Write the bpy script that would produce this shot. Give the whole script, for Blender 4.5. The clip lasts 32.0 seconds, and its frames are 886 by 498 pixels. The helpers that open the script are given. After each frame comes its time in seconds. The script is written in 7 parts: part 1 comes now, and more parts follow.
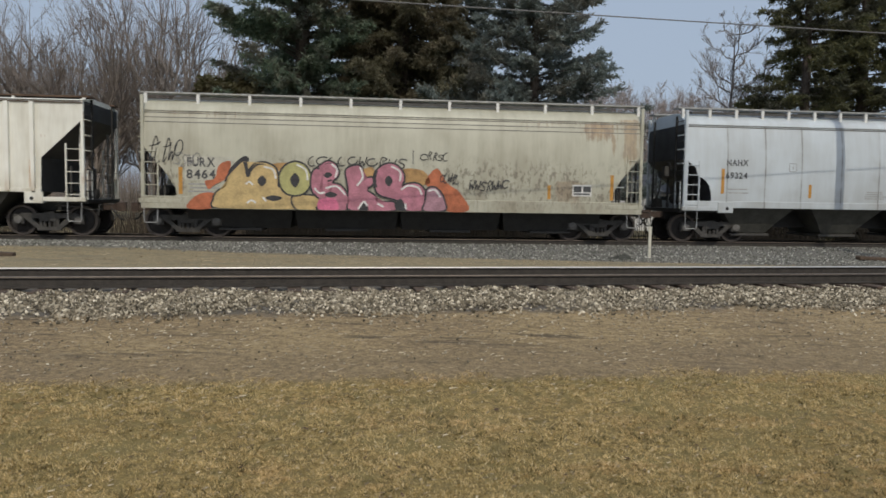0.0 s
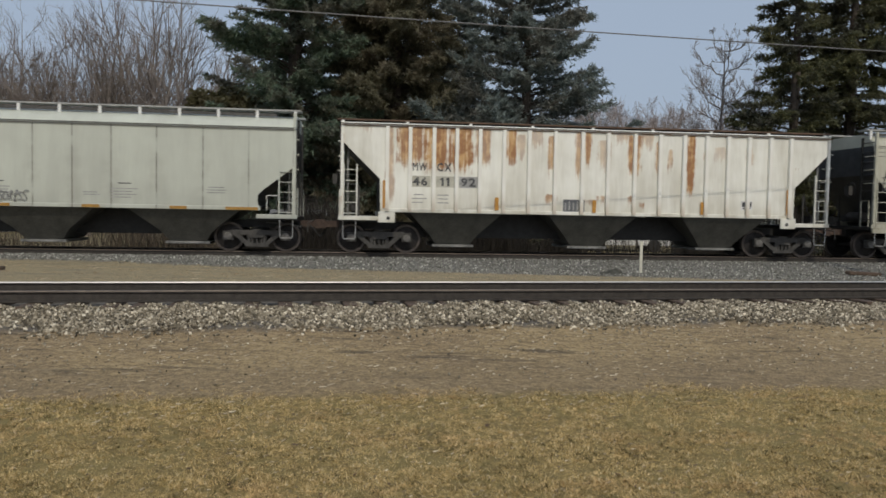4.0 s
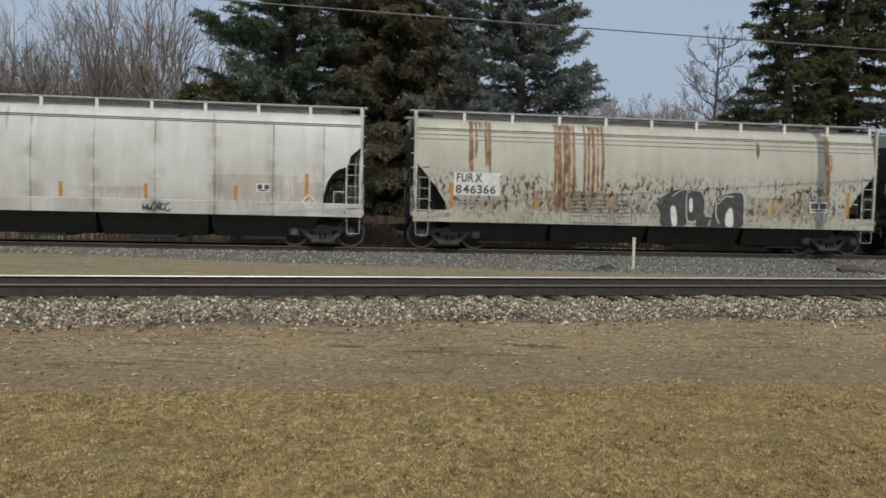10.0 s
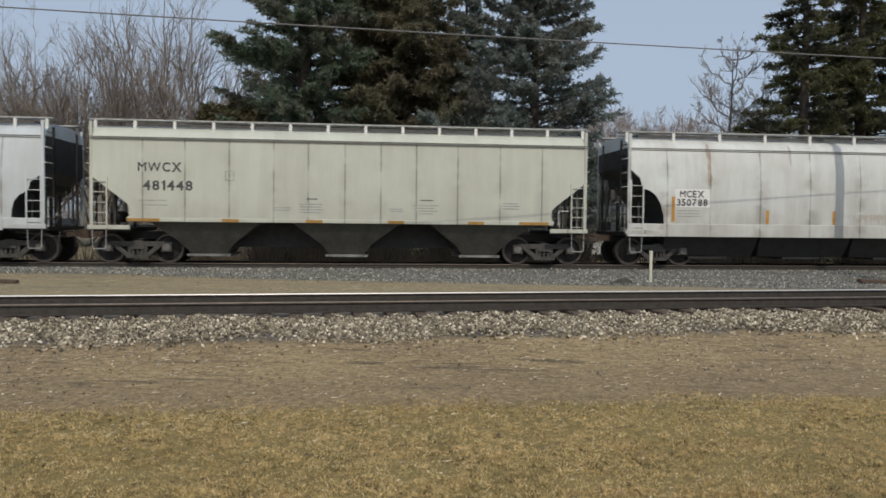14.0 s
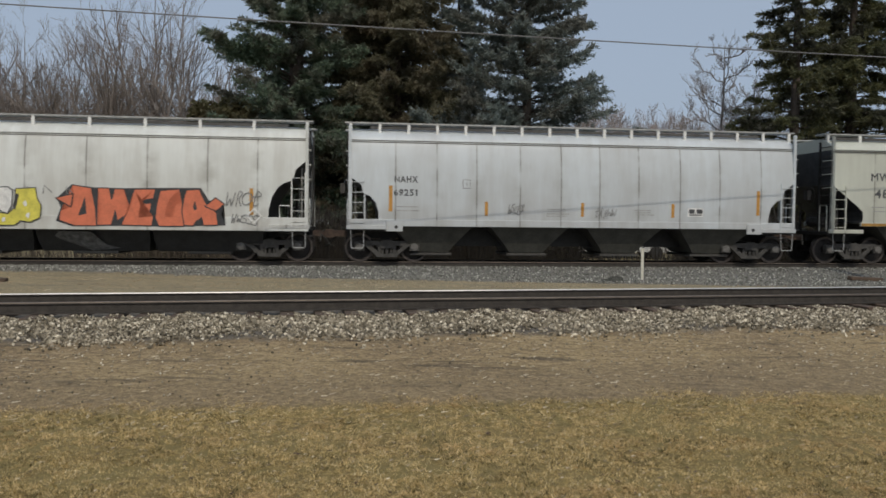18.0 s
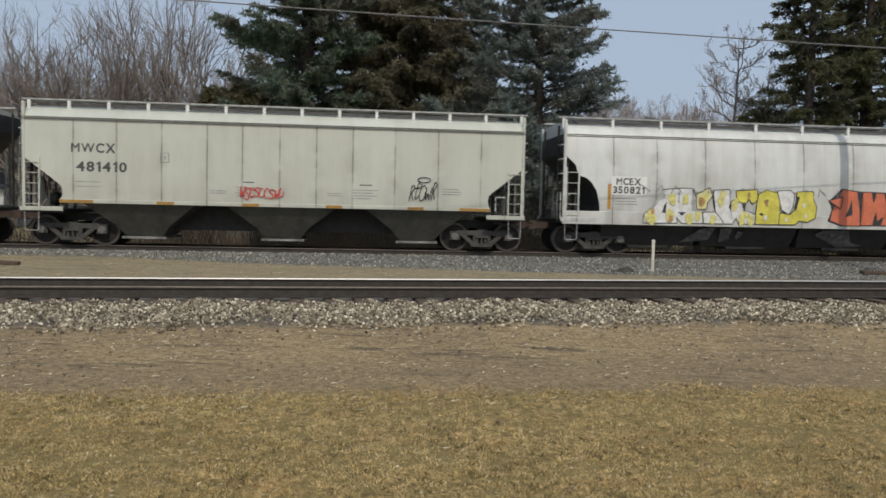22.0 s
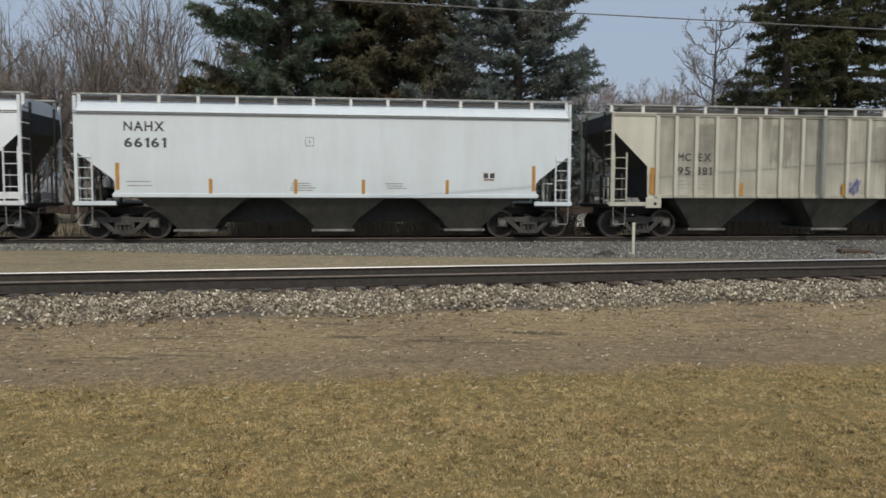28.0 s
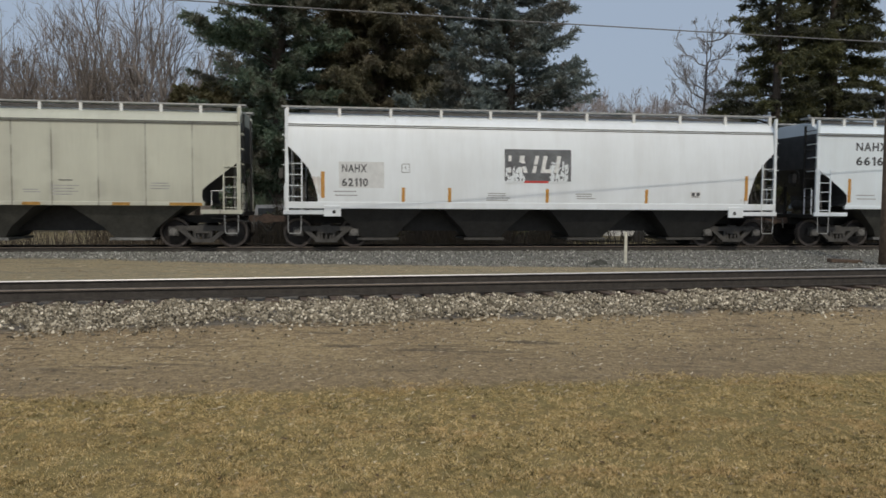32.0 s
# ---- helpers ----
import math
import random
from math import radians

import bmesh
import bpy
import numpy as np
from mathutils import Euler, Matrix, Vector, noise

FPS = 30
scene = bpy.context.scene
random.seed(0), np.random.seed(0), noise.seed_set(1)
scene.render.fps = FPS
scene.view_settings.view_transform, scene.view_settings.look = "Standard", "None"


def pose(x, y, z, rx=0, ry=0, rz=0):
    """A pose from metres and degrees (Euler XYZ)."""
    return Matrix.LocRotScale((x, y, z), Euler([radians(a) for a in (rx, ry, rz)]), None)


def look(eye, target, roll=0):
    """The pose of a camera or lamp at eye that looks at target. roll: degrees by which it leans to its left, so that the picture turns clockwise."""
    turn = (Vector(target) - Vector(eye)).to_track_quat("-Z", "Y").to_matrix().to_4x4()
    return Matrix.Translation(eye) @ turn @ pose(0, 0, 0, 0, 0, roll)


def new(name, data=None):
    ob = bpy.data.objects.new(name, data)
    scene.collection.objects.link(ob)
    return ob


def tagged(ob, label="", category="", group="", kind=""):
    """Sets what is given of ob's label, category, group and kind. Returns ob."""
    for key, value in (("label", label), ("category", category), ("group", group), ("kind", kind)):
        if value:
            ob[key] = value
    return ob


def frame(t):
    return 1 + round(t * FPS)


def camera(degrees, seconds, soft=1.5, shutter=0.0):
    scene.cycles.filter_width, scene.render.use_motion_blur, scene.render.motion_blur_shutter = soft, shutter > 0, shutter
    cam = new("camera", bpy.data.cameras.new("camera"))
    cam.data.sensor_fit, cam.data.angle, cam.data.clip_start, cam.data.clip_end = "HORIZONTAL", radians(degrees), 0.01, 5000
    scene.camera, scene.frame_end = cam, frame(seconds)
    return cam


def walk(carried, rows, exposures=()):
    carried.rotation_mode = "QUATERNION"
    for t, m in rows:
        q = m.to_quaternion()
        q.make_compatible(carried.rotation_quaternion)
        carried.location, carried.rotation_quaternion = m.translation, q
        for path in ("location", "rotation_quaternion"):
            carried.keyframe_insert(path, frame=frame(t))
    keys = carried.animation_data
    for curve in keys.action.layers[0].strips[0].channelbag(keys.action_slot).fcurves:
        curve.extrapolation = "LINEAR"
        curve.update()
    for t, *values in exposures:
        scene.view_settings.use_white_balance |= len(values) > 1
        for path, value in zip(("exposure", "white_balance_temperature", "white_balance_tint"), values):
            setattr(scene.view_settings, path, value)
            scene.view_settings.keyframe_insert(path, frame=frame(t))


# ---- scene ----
cam = camera(60.14, 32.0, soft=1.6, shutter=0.2)

# seconds, place of the eye, yaw, pitch, roll
PATH = [
    (0.0, -0.027, 0.035, 1.334, 0.00, -3.85, 0.91),
    (0.5, -0.014, 0.029, 1.341, -0.18, -3.27, 0.86),
    (1.0, -0.018, 0.037, 1.347, -0.32, -2.78, 0.85),
    (1.5, -0.016, 0.033, 1.355, -0.51, -2.71, 0.87),
    (2.0, -0.009, 0.018, 1.345, -0.22, -3.04, 0.74),
    (2.5, -0.015, 0.034, 1.342, -0.44, -3.19, 0.90),
    (3.0, -0.023, 0.036, 1.344, -0.84, -2.84, 1.23),
    (3.5, -0.018, 0.033, 1.348, -0.62, -3.05, 0.92),
    (4.0, -0.015, 0.036, 1.345, -0.56, -2.79, 1.04),
    (4.5, -0.018, 0.041, 1.346, -0.71, -2.75, 0.99),
    (6.5, -0.011, 0.032, 1.348, -0.98, -2.52, 0.78),
    (7.0, -0.008, 0.034, 1.350, -0.92, -2.41, 0.93),
    (7.5, -0.006, 0.049, 1.350, 0.18, -1.90, 0.86),
    (8.0, -0.013, 0.044, 1.351, 0.21, -2.01, 0.93),
    (8.5, -0.005, 0.040, 1.354, 0.27, -2.49, 0.90),
    (9.0, -0.014, 0.017, 1.354, -0.31, -2.62, 1.18),
    (9.5, -0.006, 0.021, 1.351, -0.52, -3.42, 1.16),
    (10.0, -0.009, 0.001, 1.345, -1.05, -3.14, 1.33),
    (10.5, -0.005, -0.008, 1.346, -1.41, -3.04, 0.97),
    (11.0, 0.002, -0.021, 1.355, -1.89, -2.72, 0.64),
    (11.5, -0.003, -0.031, 1.358, -1.80, -2.61, 0.91),
    (12.0, -0.002, -0.053, 1.359, -2.13, -2.41, 0.97),
    (12.5, 0.001, -0.069, 1.361, -2.21, -2.61, 0.90),
    (13.0, 0.006, -0.050, 1.357, -1.97, -2.44, 0.32),
    (13.5, 0.004, -0.031, 1.355, -0.58, -2.42, 0.59),
    (14.0, -0.018, -0.026, 1.351, 0.16, -2.00, 0.59),
    (14.5, -0.018, -0.028, 1.358, 0.03, -1.50, 0.70),
    (16.5, -0.009, -0.028, 1.356, -0.93, -2.36, 1.31),
    (17.0, 0.003, -0.017, 1.359, -0.74, -2.32, 0.89),
    (17.5, 0.005, -0.025, 1.358, -0.61, -2.36, 0.82),
    (18.0, 0.009, -0.016, 1.356, -0.38, -2.18, 0.59),
    (18.5, 0.012, -0.010, 1.357, -0.30, -2.63, 0.60),
    (19.0, 0.015, -0.009, 1.350, 0.51, -3.28, 0.44),
    (19.5, 0.005, 0.011, 1.346, 0.88, -3.49, 0.64),
    (20.0, 0.007, 0.015, 1.342, 0.91, -3.81, 0.86),
    (20.5, 0.007, 0.022, 1.346, 0.80, -3.72, 1.02),
    (21.0, -0.004, 0.017, 1.341, 0.99, -3.66, 0.93),
    (21.5, -0.022, 0.012, 1.342, 0.77, -2.85, 1.58),
    (22.0, -0.014, 0.011, 1.349, 0.29, -3.01, 1.25),
    (22.5, -0.007, -0.000, 1.350, -0.04, -3.16, 1.01),
    (23.0, -0.001, -0.013, 1.351, -0.23, -3.10, 1.05),
    (23.5, 0.012, -0.014, 1.350, -0.44, -3.04, 0.57),
    (24.0, 0.019, -0.007, 1.348, -0.49, -3.04, 0.10),
    (24.5, 0.016, -0.010, 1.353, -0.55, -2.52, 0.18),
    (25.0, 0.011, -0.014, 1.353, -0.74, -2.32, 0.10),
    (25.5, 0.009, -0.028, 1.357, -0.82, -2.10, 0.70),
    (27.5, 0.029, -0.033, 1.352, -1.19, -3.61, 0.50),
    (28.0, 0.030, -0.016, 1.350, -0.96, -3.97, 0.17),
    (28.5, 0.022, -0.005, 1.343, -0.79, -3.81, -0.13),
    (29.0, 0.020, 0.007, 1.345, -0.48, -3.39, -0.36),
    (29.5, 0.025, 0.003, 1.350, -0.49, -3.05, -0.54),
    (30.0, 0.022, -0.006, 1.346, -0.84, -2.80, -0.12),
    (30.5, 0.030, -0.015, 1.345, -1.16, -2.81, -0.09),
    (31.0, 0.024, -0.023, 1.355, -1.40, -3.19, 0.20),
    (31.5, 0.002, -0.032, 1.358, -1.37, -2.99, -0.23),
    (32.0, 0.003, -0.049, 1.361, -1.55, -3.32, 0.32),
]

# how the camera set its exposure and white balance on the way
EXPOSURE = [(t, s, 6500, 10) for t, s in ((0.0, -0.32), (1.0, -0.26), (2.0, -0.42), (3.0, -0.47), (4.0, -0.40), (7.0, -0.32), (8.0, -0.30), (10.0, -0.32), (13.0, -0.27), (14.0, -0.22), (17.0, -0.12), (18.0, -0.42), (19.0, -0.74), (19.5, -0.18), (20.0, -0.28), (22.0, -0.24), (25.0, -0.10), (28.0, -0.34), (29.0, -0.70), (30.0, -0.62), (30.5, -0.62), (31.0, -0.26), (32.0, -0.43))]


def view(x, y, z, yaw, pitch, roll):
    a, b = radians(yaw), radians(pitch)
    eye = Vector((x, y, z))
    return look(eye, eye + Vector((-math.sin(a) * math.cos(b), math.cos(a) * math.cos(b), math.sin(b))), roll)


walk(cam, [(r[0], view(*r[1:])) for r in PATH], exposures=EXPOSURE)

# ---- sky and sun ----
SUN_TRAVEL = Vector((-0.16, 1.0, -1.0)).normalized()
world = bpy.data.worlds.new("sky")
scene.world = world
world.use_nodes = True
wn = world.node_tree
wn.nodes.clear()
w_out = wn.nodes.new("ShaderNodeOutputWorld")
w_bg = wn.nodes.new("ShaderNodeBackground")
w_sky = wn.nodes.new("ShaderNodeTexSky")
w_sky.sky_type = "NISHITA"
w_sky.sun_disc = False
w_sky.sun_elevation = math.asin(-SUN_TRAVEL.z)
w_sky.sun_rotation = math.atan2(-SUN_TRAVEL.x, -SUN_TRAVEL.y)
w_sky.air_density, w_sky.dust_density, w_sky.ozone_density = 0.9, 5.0, 1.0
w_bg.inputs["Strength"].default_value = 0.12
# thin bright haze over the clear sky
w_mix = wn.nodes.new("ShaderNodeMix")
w_mix.data_type = "RGBA"
w_mix.inputs[0].default_value = 0.72
w_mix.inputs[7].default_value = (4.65, 5.6, 6.95, 1)
wn.links.new(w_sky.outputs[0], w_mix.inputs[6])
wn.links.new(w_mix.outputs[2], w_bg.inputs[0])
wn.links.new(w_bg.outputs[0], w_out.inputs[0])
sun = new("sun", bpy.data.lights.new("sun", "SUN"))
sun.data.energy, sun.data.angle, sun.data.color = 2.1, radians(0.7), (1.0, 0.925, 0.79)
sun.matrix_world = look((0, -20, 40), Vector((0, -20, 40)) + SUN_TRAVEL)

# ---- plan ----
A_FAR, A_NEAR = 0.1087, 0.1907           # headings of the two tracks
FAR_Y, NEAR_Y = 25.47, 13.95             # where their centre lines cross x = 0
T_FAR, T_NEAR = math.tan(A_FAR), math.tan(A_NEAR)
LAWN_Y, LAWN_T = 8.25, 0.145             # edge of the lawn
GAUGE = 0.75
K_SCALE = 1.07


def train_s(t):
    x = (t - 16) / 16
    return K_SCALE * (5.54887 * t + 0.33405 * x**2 + 0.62416 * x**3 - 0.22166 * x**4 - 0.49938 * x**5) - 0.18


def ramp(v, stops):
    xs, ys = zip(*stops)
    return np.interp(v, xs, ys)


def ground_z(x, y):
    """Height of the ground, before its fine unevenness."""
    p = (y - NEAR_Y - x * T_NEAR) * math.cos(A_NEAR)
    q = (y - FAR_Y - x * T_FAR) * math.cos(A_FAR)
    near = ramp(p, [(-40, -0.8), (-9, -0.72), (-6, -0.66), (-4.2, -0.52), (-2.9, -0.42), (-1.8, -0.27), (-1.3, -0.255), (1.5, -0.25), (2.6, -0.32), (60, -0.32)])
    far = ramp(q, [(-40, -0.9), (-6.5, -0.36), (-3.4, -0.30), (-2.0, -0.16), (2.0, -0.16), (3.4, -0.45), (8, -0.55), (200, -0.5), (3000, 0.0)])
    left = np.where(p < 2.0, near, np.where(q > -5.0, far, np.maximum(far, near)))
    return left


# ---- materials ----
def new_mat(name):
    m = bpy.data.materials.new(name)
    m.use_nodes = True
    nt = m.node_tree
    b = nt.nodes["Principled BSDF"]
    return m, nt, b


class Nodes:
    """A short hand for node trees."""

    def __init__(self, nt):
        self.nt = nt
        self.tc = nt.nodes.new("ShaderNodeTexCoord")
        self.info = nt.nodes.new("ShaderNodeObjectInfo")

    def put(self, sock, v):
        if hasattr(v, "is_output"):
            self.nt.links.new(v, sock)
        elif isinstance(v, (tuple, list)) and len(v) == 3 and sock.type == "RGBA":
            sock.default_value = (*v, 1)
        else:
            sock.default_value = v

    def math(self, op, a, b=0.0, c=None, clamp=False):
        n = self.nt.nodes.new("ShaderNodeMath")
        n.operation, n.use_clamp = op, clamp
        self.put(n.inputs[0], a)
        self.put(n.inputs[1], b)
        if c is not None:
            self.put(n.inputs[2], c)
        return n.outputs[0]

    def mul(self, a, b):
        return self.math("MULTIPLY", a, b)

    def add(self, a, b):
        return self.math("ADD", a, b)

    def map(self, v, a, b, c=0.0, d=1.0, smooth=True):
        n = self.nt.nodes.new("ShaderNodeMapRange")
        n.interpolation_type = "SMOOTHSTEP" if smooth else "LINEAR"
        for i, x in enumerate((v, a, b, c, d)):
            self.put(n.inputs[i], x)
        return n.outputs[0]

    def coords(self, scale=(1, 1, 1), shift=None, space="Object"):
        n = self.nt.nodes.new("ShaderNodeMapping")
        self.nt.links.new(self.tc.outputs[space], n.inputs[0])
        n.inputs["Scale"].default_value = scale
        if shift is not None:
            self.put(n.inputs["Location"], shift)
        return n.outputs[0]

    def split(self, v):
        n = self.nt.nodes.new("ShaderNodeSeparateXYZ")
        self.nt.links.new(v, n.inputs[0])
        return n.outputs

    def noise(self, v, scale, detail=3.0, rough=0.55, w=None):
        n = self.nt.nodes.new("ShaderNodeTexNoise")
        if w is not None:
            n.noise_dimensions = "4D"
            self.put(n.inputs["W"], w)
        self.nt.links.new(v, n.inputs["Vector"])
        n.inputs["Scale"].default_value, n.inputs["Detail"].default_value, n.inputs["Roughness"].default_value = scale, detail, rough
        return n.outputs["Fac"]

    def mix(self, f, a, b, mode="MIX"):
        n = self.nt.nodes.new("ShaderNodeMix")
        n.data_type, n.blend_type = "RGBA", mode
        self.put(n.inputs[0], f)
        self.put(n.inputs[6], a)
        self.put(n.inputs[7], b)
        return n.outputs[2]

    def bump(self, h, strength, dist, b):
        n = self.nt.nodes.new("ShaderNodeBump")
        n.inputs["Strength"].default_value, n.inputs["Distance"].default_value = strength, dist
        self.nt.links.new(h, n.inputs["Height"])
        self.nt.links.new(n.outputs[0], b.inputs["Normal"])


def simple(name, col, rough=0.6, metal=0.0, var=0.25, scale=6.0, col2=None, bump=0.0):
    """A plain surface with uneven colour at two scales."""
    m, nt, b = new_mat(name)
    N = Nodes(nt)
    v = N.coords()
    f = N.add(N.mul(N.noise(v, scale), 0.6), N.mul(N.noise(v, scale * 7), 0.4))
    dark = col2 or tuple(c * (1 - var) for c in col)
    light = tuple(min(1, c * (1 + var)) for c in col) if col2 is None else col
    N.put(b.inputs["Base Color"], N.mix(N.map(f, 0.3, 0.7), dark, light))
    b.inputs["Roughness"].default_value, b.inputs["Metallic"].default_value = rough, metal
    if bump:
        N.bump(f, bump, 0.02, b)
    return m


def car_paint(name, base, grime, grime_amount=0.4, streaks=(), low=0.3, seams=(), seam_dirt=1.0, rust=(0.17, 0.070, 0.022), amber=(0.37, 0.215, 0.085), blotch=0.0, wobble=0.22, core=None, seed=0.0):
    """Weathered paint: vertical dirt runs, a dusty lower edge, rust runs at given places (x, half width, top, bottom, strength)."""
    m, nt, b = new_mat(name)
    N = Nodes(nt)
    x, y, z = N.split(N.tc.outputs["Object"])
    runs = N.noise(N.coords((1.0, 0.2, 0.10), (seed, 0, 0)), 2.4, 4.0, 0.6)
    fine = N.noise(N.coords((1.0, 0.3, 0.14), (seed, 3, 0)), 15.0, 3.0, 0.6)
    cloud = N.noise(N.coords((1, 1, 1), (seed, 7, 0)), 0.7, 3.0)
    f = N.map(N.add(N.add(N.mul(runs, 0.42), N.mul(fine, 0.13)), N.mul(cloud, 0.45)), 0.36, 0.68)
    f = N.mul(f, grime_amount)
    f = N.add(f, N.mul(N.mul(N.map(z, 2.1, 1.1), low), N.map(cloud, 0.3, 0.6, 0.5, 1.0)))
    f = N.math("MINIMUM", f, 0.95)
    col = N.mix(f, base, grime)
    if core:
        x1, tone2, amount = core
        soot = N.map(N.add(N.mul(runs, 0.5), N.mul(cloud, 0.5)), 0.38, 0.6, 0.45, 1.0)
        top = N.map(z, 1.2, 3.9, 0.45, 1.0)
        col = N.mix(N.mul(N.mul(N.math("LESS_THAN", N.math("ABSOLUTE", x), x1), amount), N.mul(soot, top)), col, tone2)
    if seams:
        near = None
        plate = None
        for k, x0 in enumerate(seams):
            w = N.math("ABSOLUTE", N.math("SUBTRACT", x, x0))
            near = w if near is None else N.math("MINIMUM", near, w)
            past = N.mul(N.math("GREATER_THAN", x, x0), 0.14 * math.sin(2.4 * k + seed))
            plate = past if plate is None else N.add(plate, past)
        bleed = N.noise(N.coords((0.35, 0.2, 0.45), (seed, 29, 0)), 3.0, 3.0)
        line = N.mul(N.mul(N.map(near, 0.036, 0.008), N.map(bleed, 0.34, 0.58, 0.15, 1.0)), N.map(z, 3.80, 3.72))
        halo = N.mul(N.mul(N.map(near, 0.42, 0.0), N.map(bleed, 0.40, 0.66)), N.map(z, 4.0, 2.2, 0.35, 1.0))
        col = N.mix(N.math("ABSOLUTE", plate), col, grime)
        col = N.mix(N.mul(halo, 0.42 * seam_dirt), col, (0.22, 0.20, 0.165))
        col = N.mix(N.mul(line, 0.72), col, (0.13, 0.12, 0.10))
    if streaks:
        wob = N.mul(N.math("SUBTRACT", N.noise(N.coords((1.2, 0.2, 0.5), (seed, 11, 0)), 3.0, 4.0), 0.5), wobble)
        xs = N.add(x, wob)
        drip = N.noise(N.coords((1.0, 0.2, 0.05), (seed, 13, 0)), 15.0, 2.0, 0.6)
        crust = N.noise(N.coords((1.0, 0.3, 0.6), (seed, 17, 0)), 5.0, 5.0, 0.65)
        rough = N.math("SUBTRACT", N.add(N.mul(drip, 0.75), N.mul(crust, 0.6)), 0.675)
        tot = None
        for (x0, hw, top, bot, s) in streaks:
            a = N.map(N.math("ABSOLUTE", N.math("SUBTRACT", xs, x0)), hw * 1.35, hw * 0.2)
            a = N.mul(a, N.mul(N.map(z, bot - 0.1, bot + 0.75), N.map(z, top + 0.06, top - 0.06)))
            a = N.mul(N.map(N.add(a, N.mul(rough, 2.0)), 0.30, 0.80), N.mul(N.map(a, 0.0, 0.25), s))
            tot = a if tot is None else N.math("MAXIMUM", tot, a)
        tone = N.mix(N.map(N.add(crust, N.mul(drip, 0.5)), 0.62, 0.86), amber, rust)
        col = N.mix(N.math("MINIMUM", tot, 0.96), col, tone)
    if blotch:
        speck = N.noise(N.coords((1.0, 0.4, 0.45), (seed, 21, 0)), 9.0, 5.0, 0.7)
        mask = N.mul(N.map(speck, 0.515, 0.575), N.mul(N.mul(N.map(z, 2.75, 2.1), N.map(z, 1.0, 1.5, 0.4, 1.0)), N.map(cloud, 0.30, 0.55)))
        col = N.mix(N.mul(mask, blotch), col, (0.065, 0.045, 0.026))
    N.put(b.inputs["Base Color"], col)
    N.put(b.inputs["Roughness"], N.map(f, 0.0, 0.8, 0.42, 0.75))
    N.bump(N.add(cloud, N.mul(fine, 0.06)), 0.25, 0.03, b)
    return m


M = {}
M["black"] = simple("black_paint", (0.020, 0.020, 0.019), 0.55, var=0.4)
# dark tone with the shade of the end slopes painted in
M["end_shaded"] = simple("shaded_end_sheet", (0.048, 0.049, 0.051), 0.5, var=0.35, scale=2.5)
# same sheet twice: the second copy has the shade below the car painted in
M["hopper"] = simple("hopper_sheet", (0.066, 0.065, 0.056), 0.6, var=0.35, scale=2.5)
M["hopper_shaded"] = simple("hopper_sheet_shaded", (0.030, 0.030, 0.029), 0.6, var=0.35, scale=2.5)
M["frame"] = simple("truck_steel", (0.060, 0.057, 0.052), 0.75, var=0.4, scale=5, bump=0.2)
M["wheel"] = simple("wheel_steel", (0.030, 0.026, 0.024), 0.6, 0.3, var=0.4, scale=6)
M["tread"] = simple("worn_tread", (0.10, 0.085, 0.075), 0.45, 0.6, var=0.3)
M["cap"] = simple("dusty_cap", (0.15, 0.145, 0.135), 0.7, 0.1, var=0.35, scale=8)
M["rusty"] = simple("rusty_casting", (0.065, 0.044, 0.034), 0.85, var=0.4, scale=8, bump=0.2)
M["grating"] = simple("galvanised_grating", (0.36, 0.36, 0.35), 0.55, 0.3, var=0.3, scale=4)
M["orange"] = simple("reflective_stripe", (0.47, 0.235, 0.045), 0.5, var=0.2, scale=10)
M["ochre"] = simple("faded_stripe", (0.36, 0.20, 0.045), 0.55, var=0.25, scale=10)
M["gate"] = simple("gate_steel", (0.20, 0.20, 0.19), 0.6, 0.2, var=0.5, scale=3)
M["white"] = simple("white_paint", (0.74, 0.74, 0.71), 0.5, var=0.1, scale=8)
M["mark"] = simple("mark_paint", (0.06, 0.062, 0.065), 0.6, var=0.3)
M["markgrey"] = simple("mark_grey", (0.32, 0.32, 0.31), 0.6, var=0.3)
M["rail"] = simple("rail_steel", (0.050, 0.043, 0.036), 0.7, 0.2, var=0.35, scale=8)
M["railhead"] = simple("rail_head", (0.66, 0.64, 0.60), 0.38, 0.85, var=0.1, scale=3)
M["dullhead"] = simple("dull_rail_head", (0.13, 0.105, 0.085), 0.5, 0.5, var=0.3, scale=3)
M["tie"] = simple("tie_wood", (0.085, 0.058, 0.040), 0.9, var=0.4, scale=9, bump=0.4)
M["pole"] = simple("pole_wood", (0.12, 0.085, 0.060), 0.9, var=0.4, scale=7, bump=0.4)
M["bark"] = simple("bark", (0.10, 0.08, 0.065), 0.9, var=0.35, scale=9)
M["barkgrey"] = simple("bark_grey", (0.24, 0.212, 0.195), 0.9, var=0.35, scale=9)
M["twig"] = simple("twig_bark", (0.22, 0.188, 0.166), 0.9, var=0.35, scale=9)
M["twigpale"] = simple("pale_twig_bark", (0.30, 0.255, 0.235), 0.9, var=0.3, scale=9)


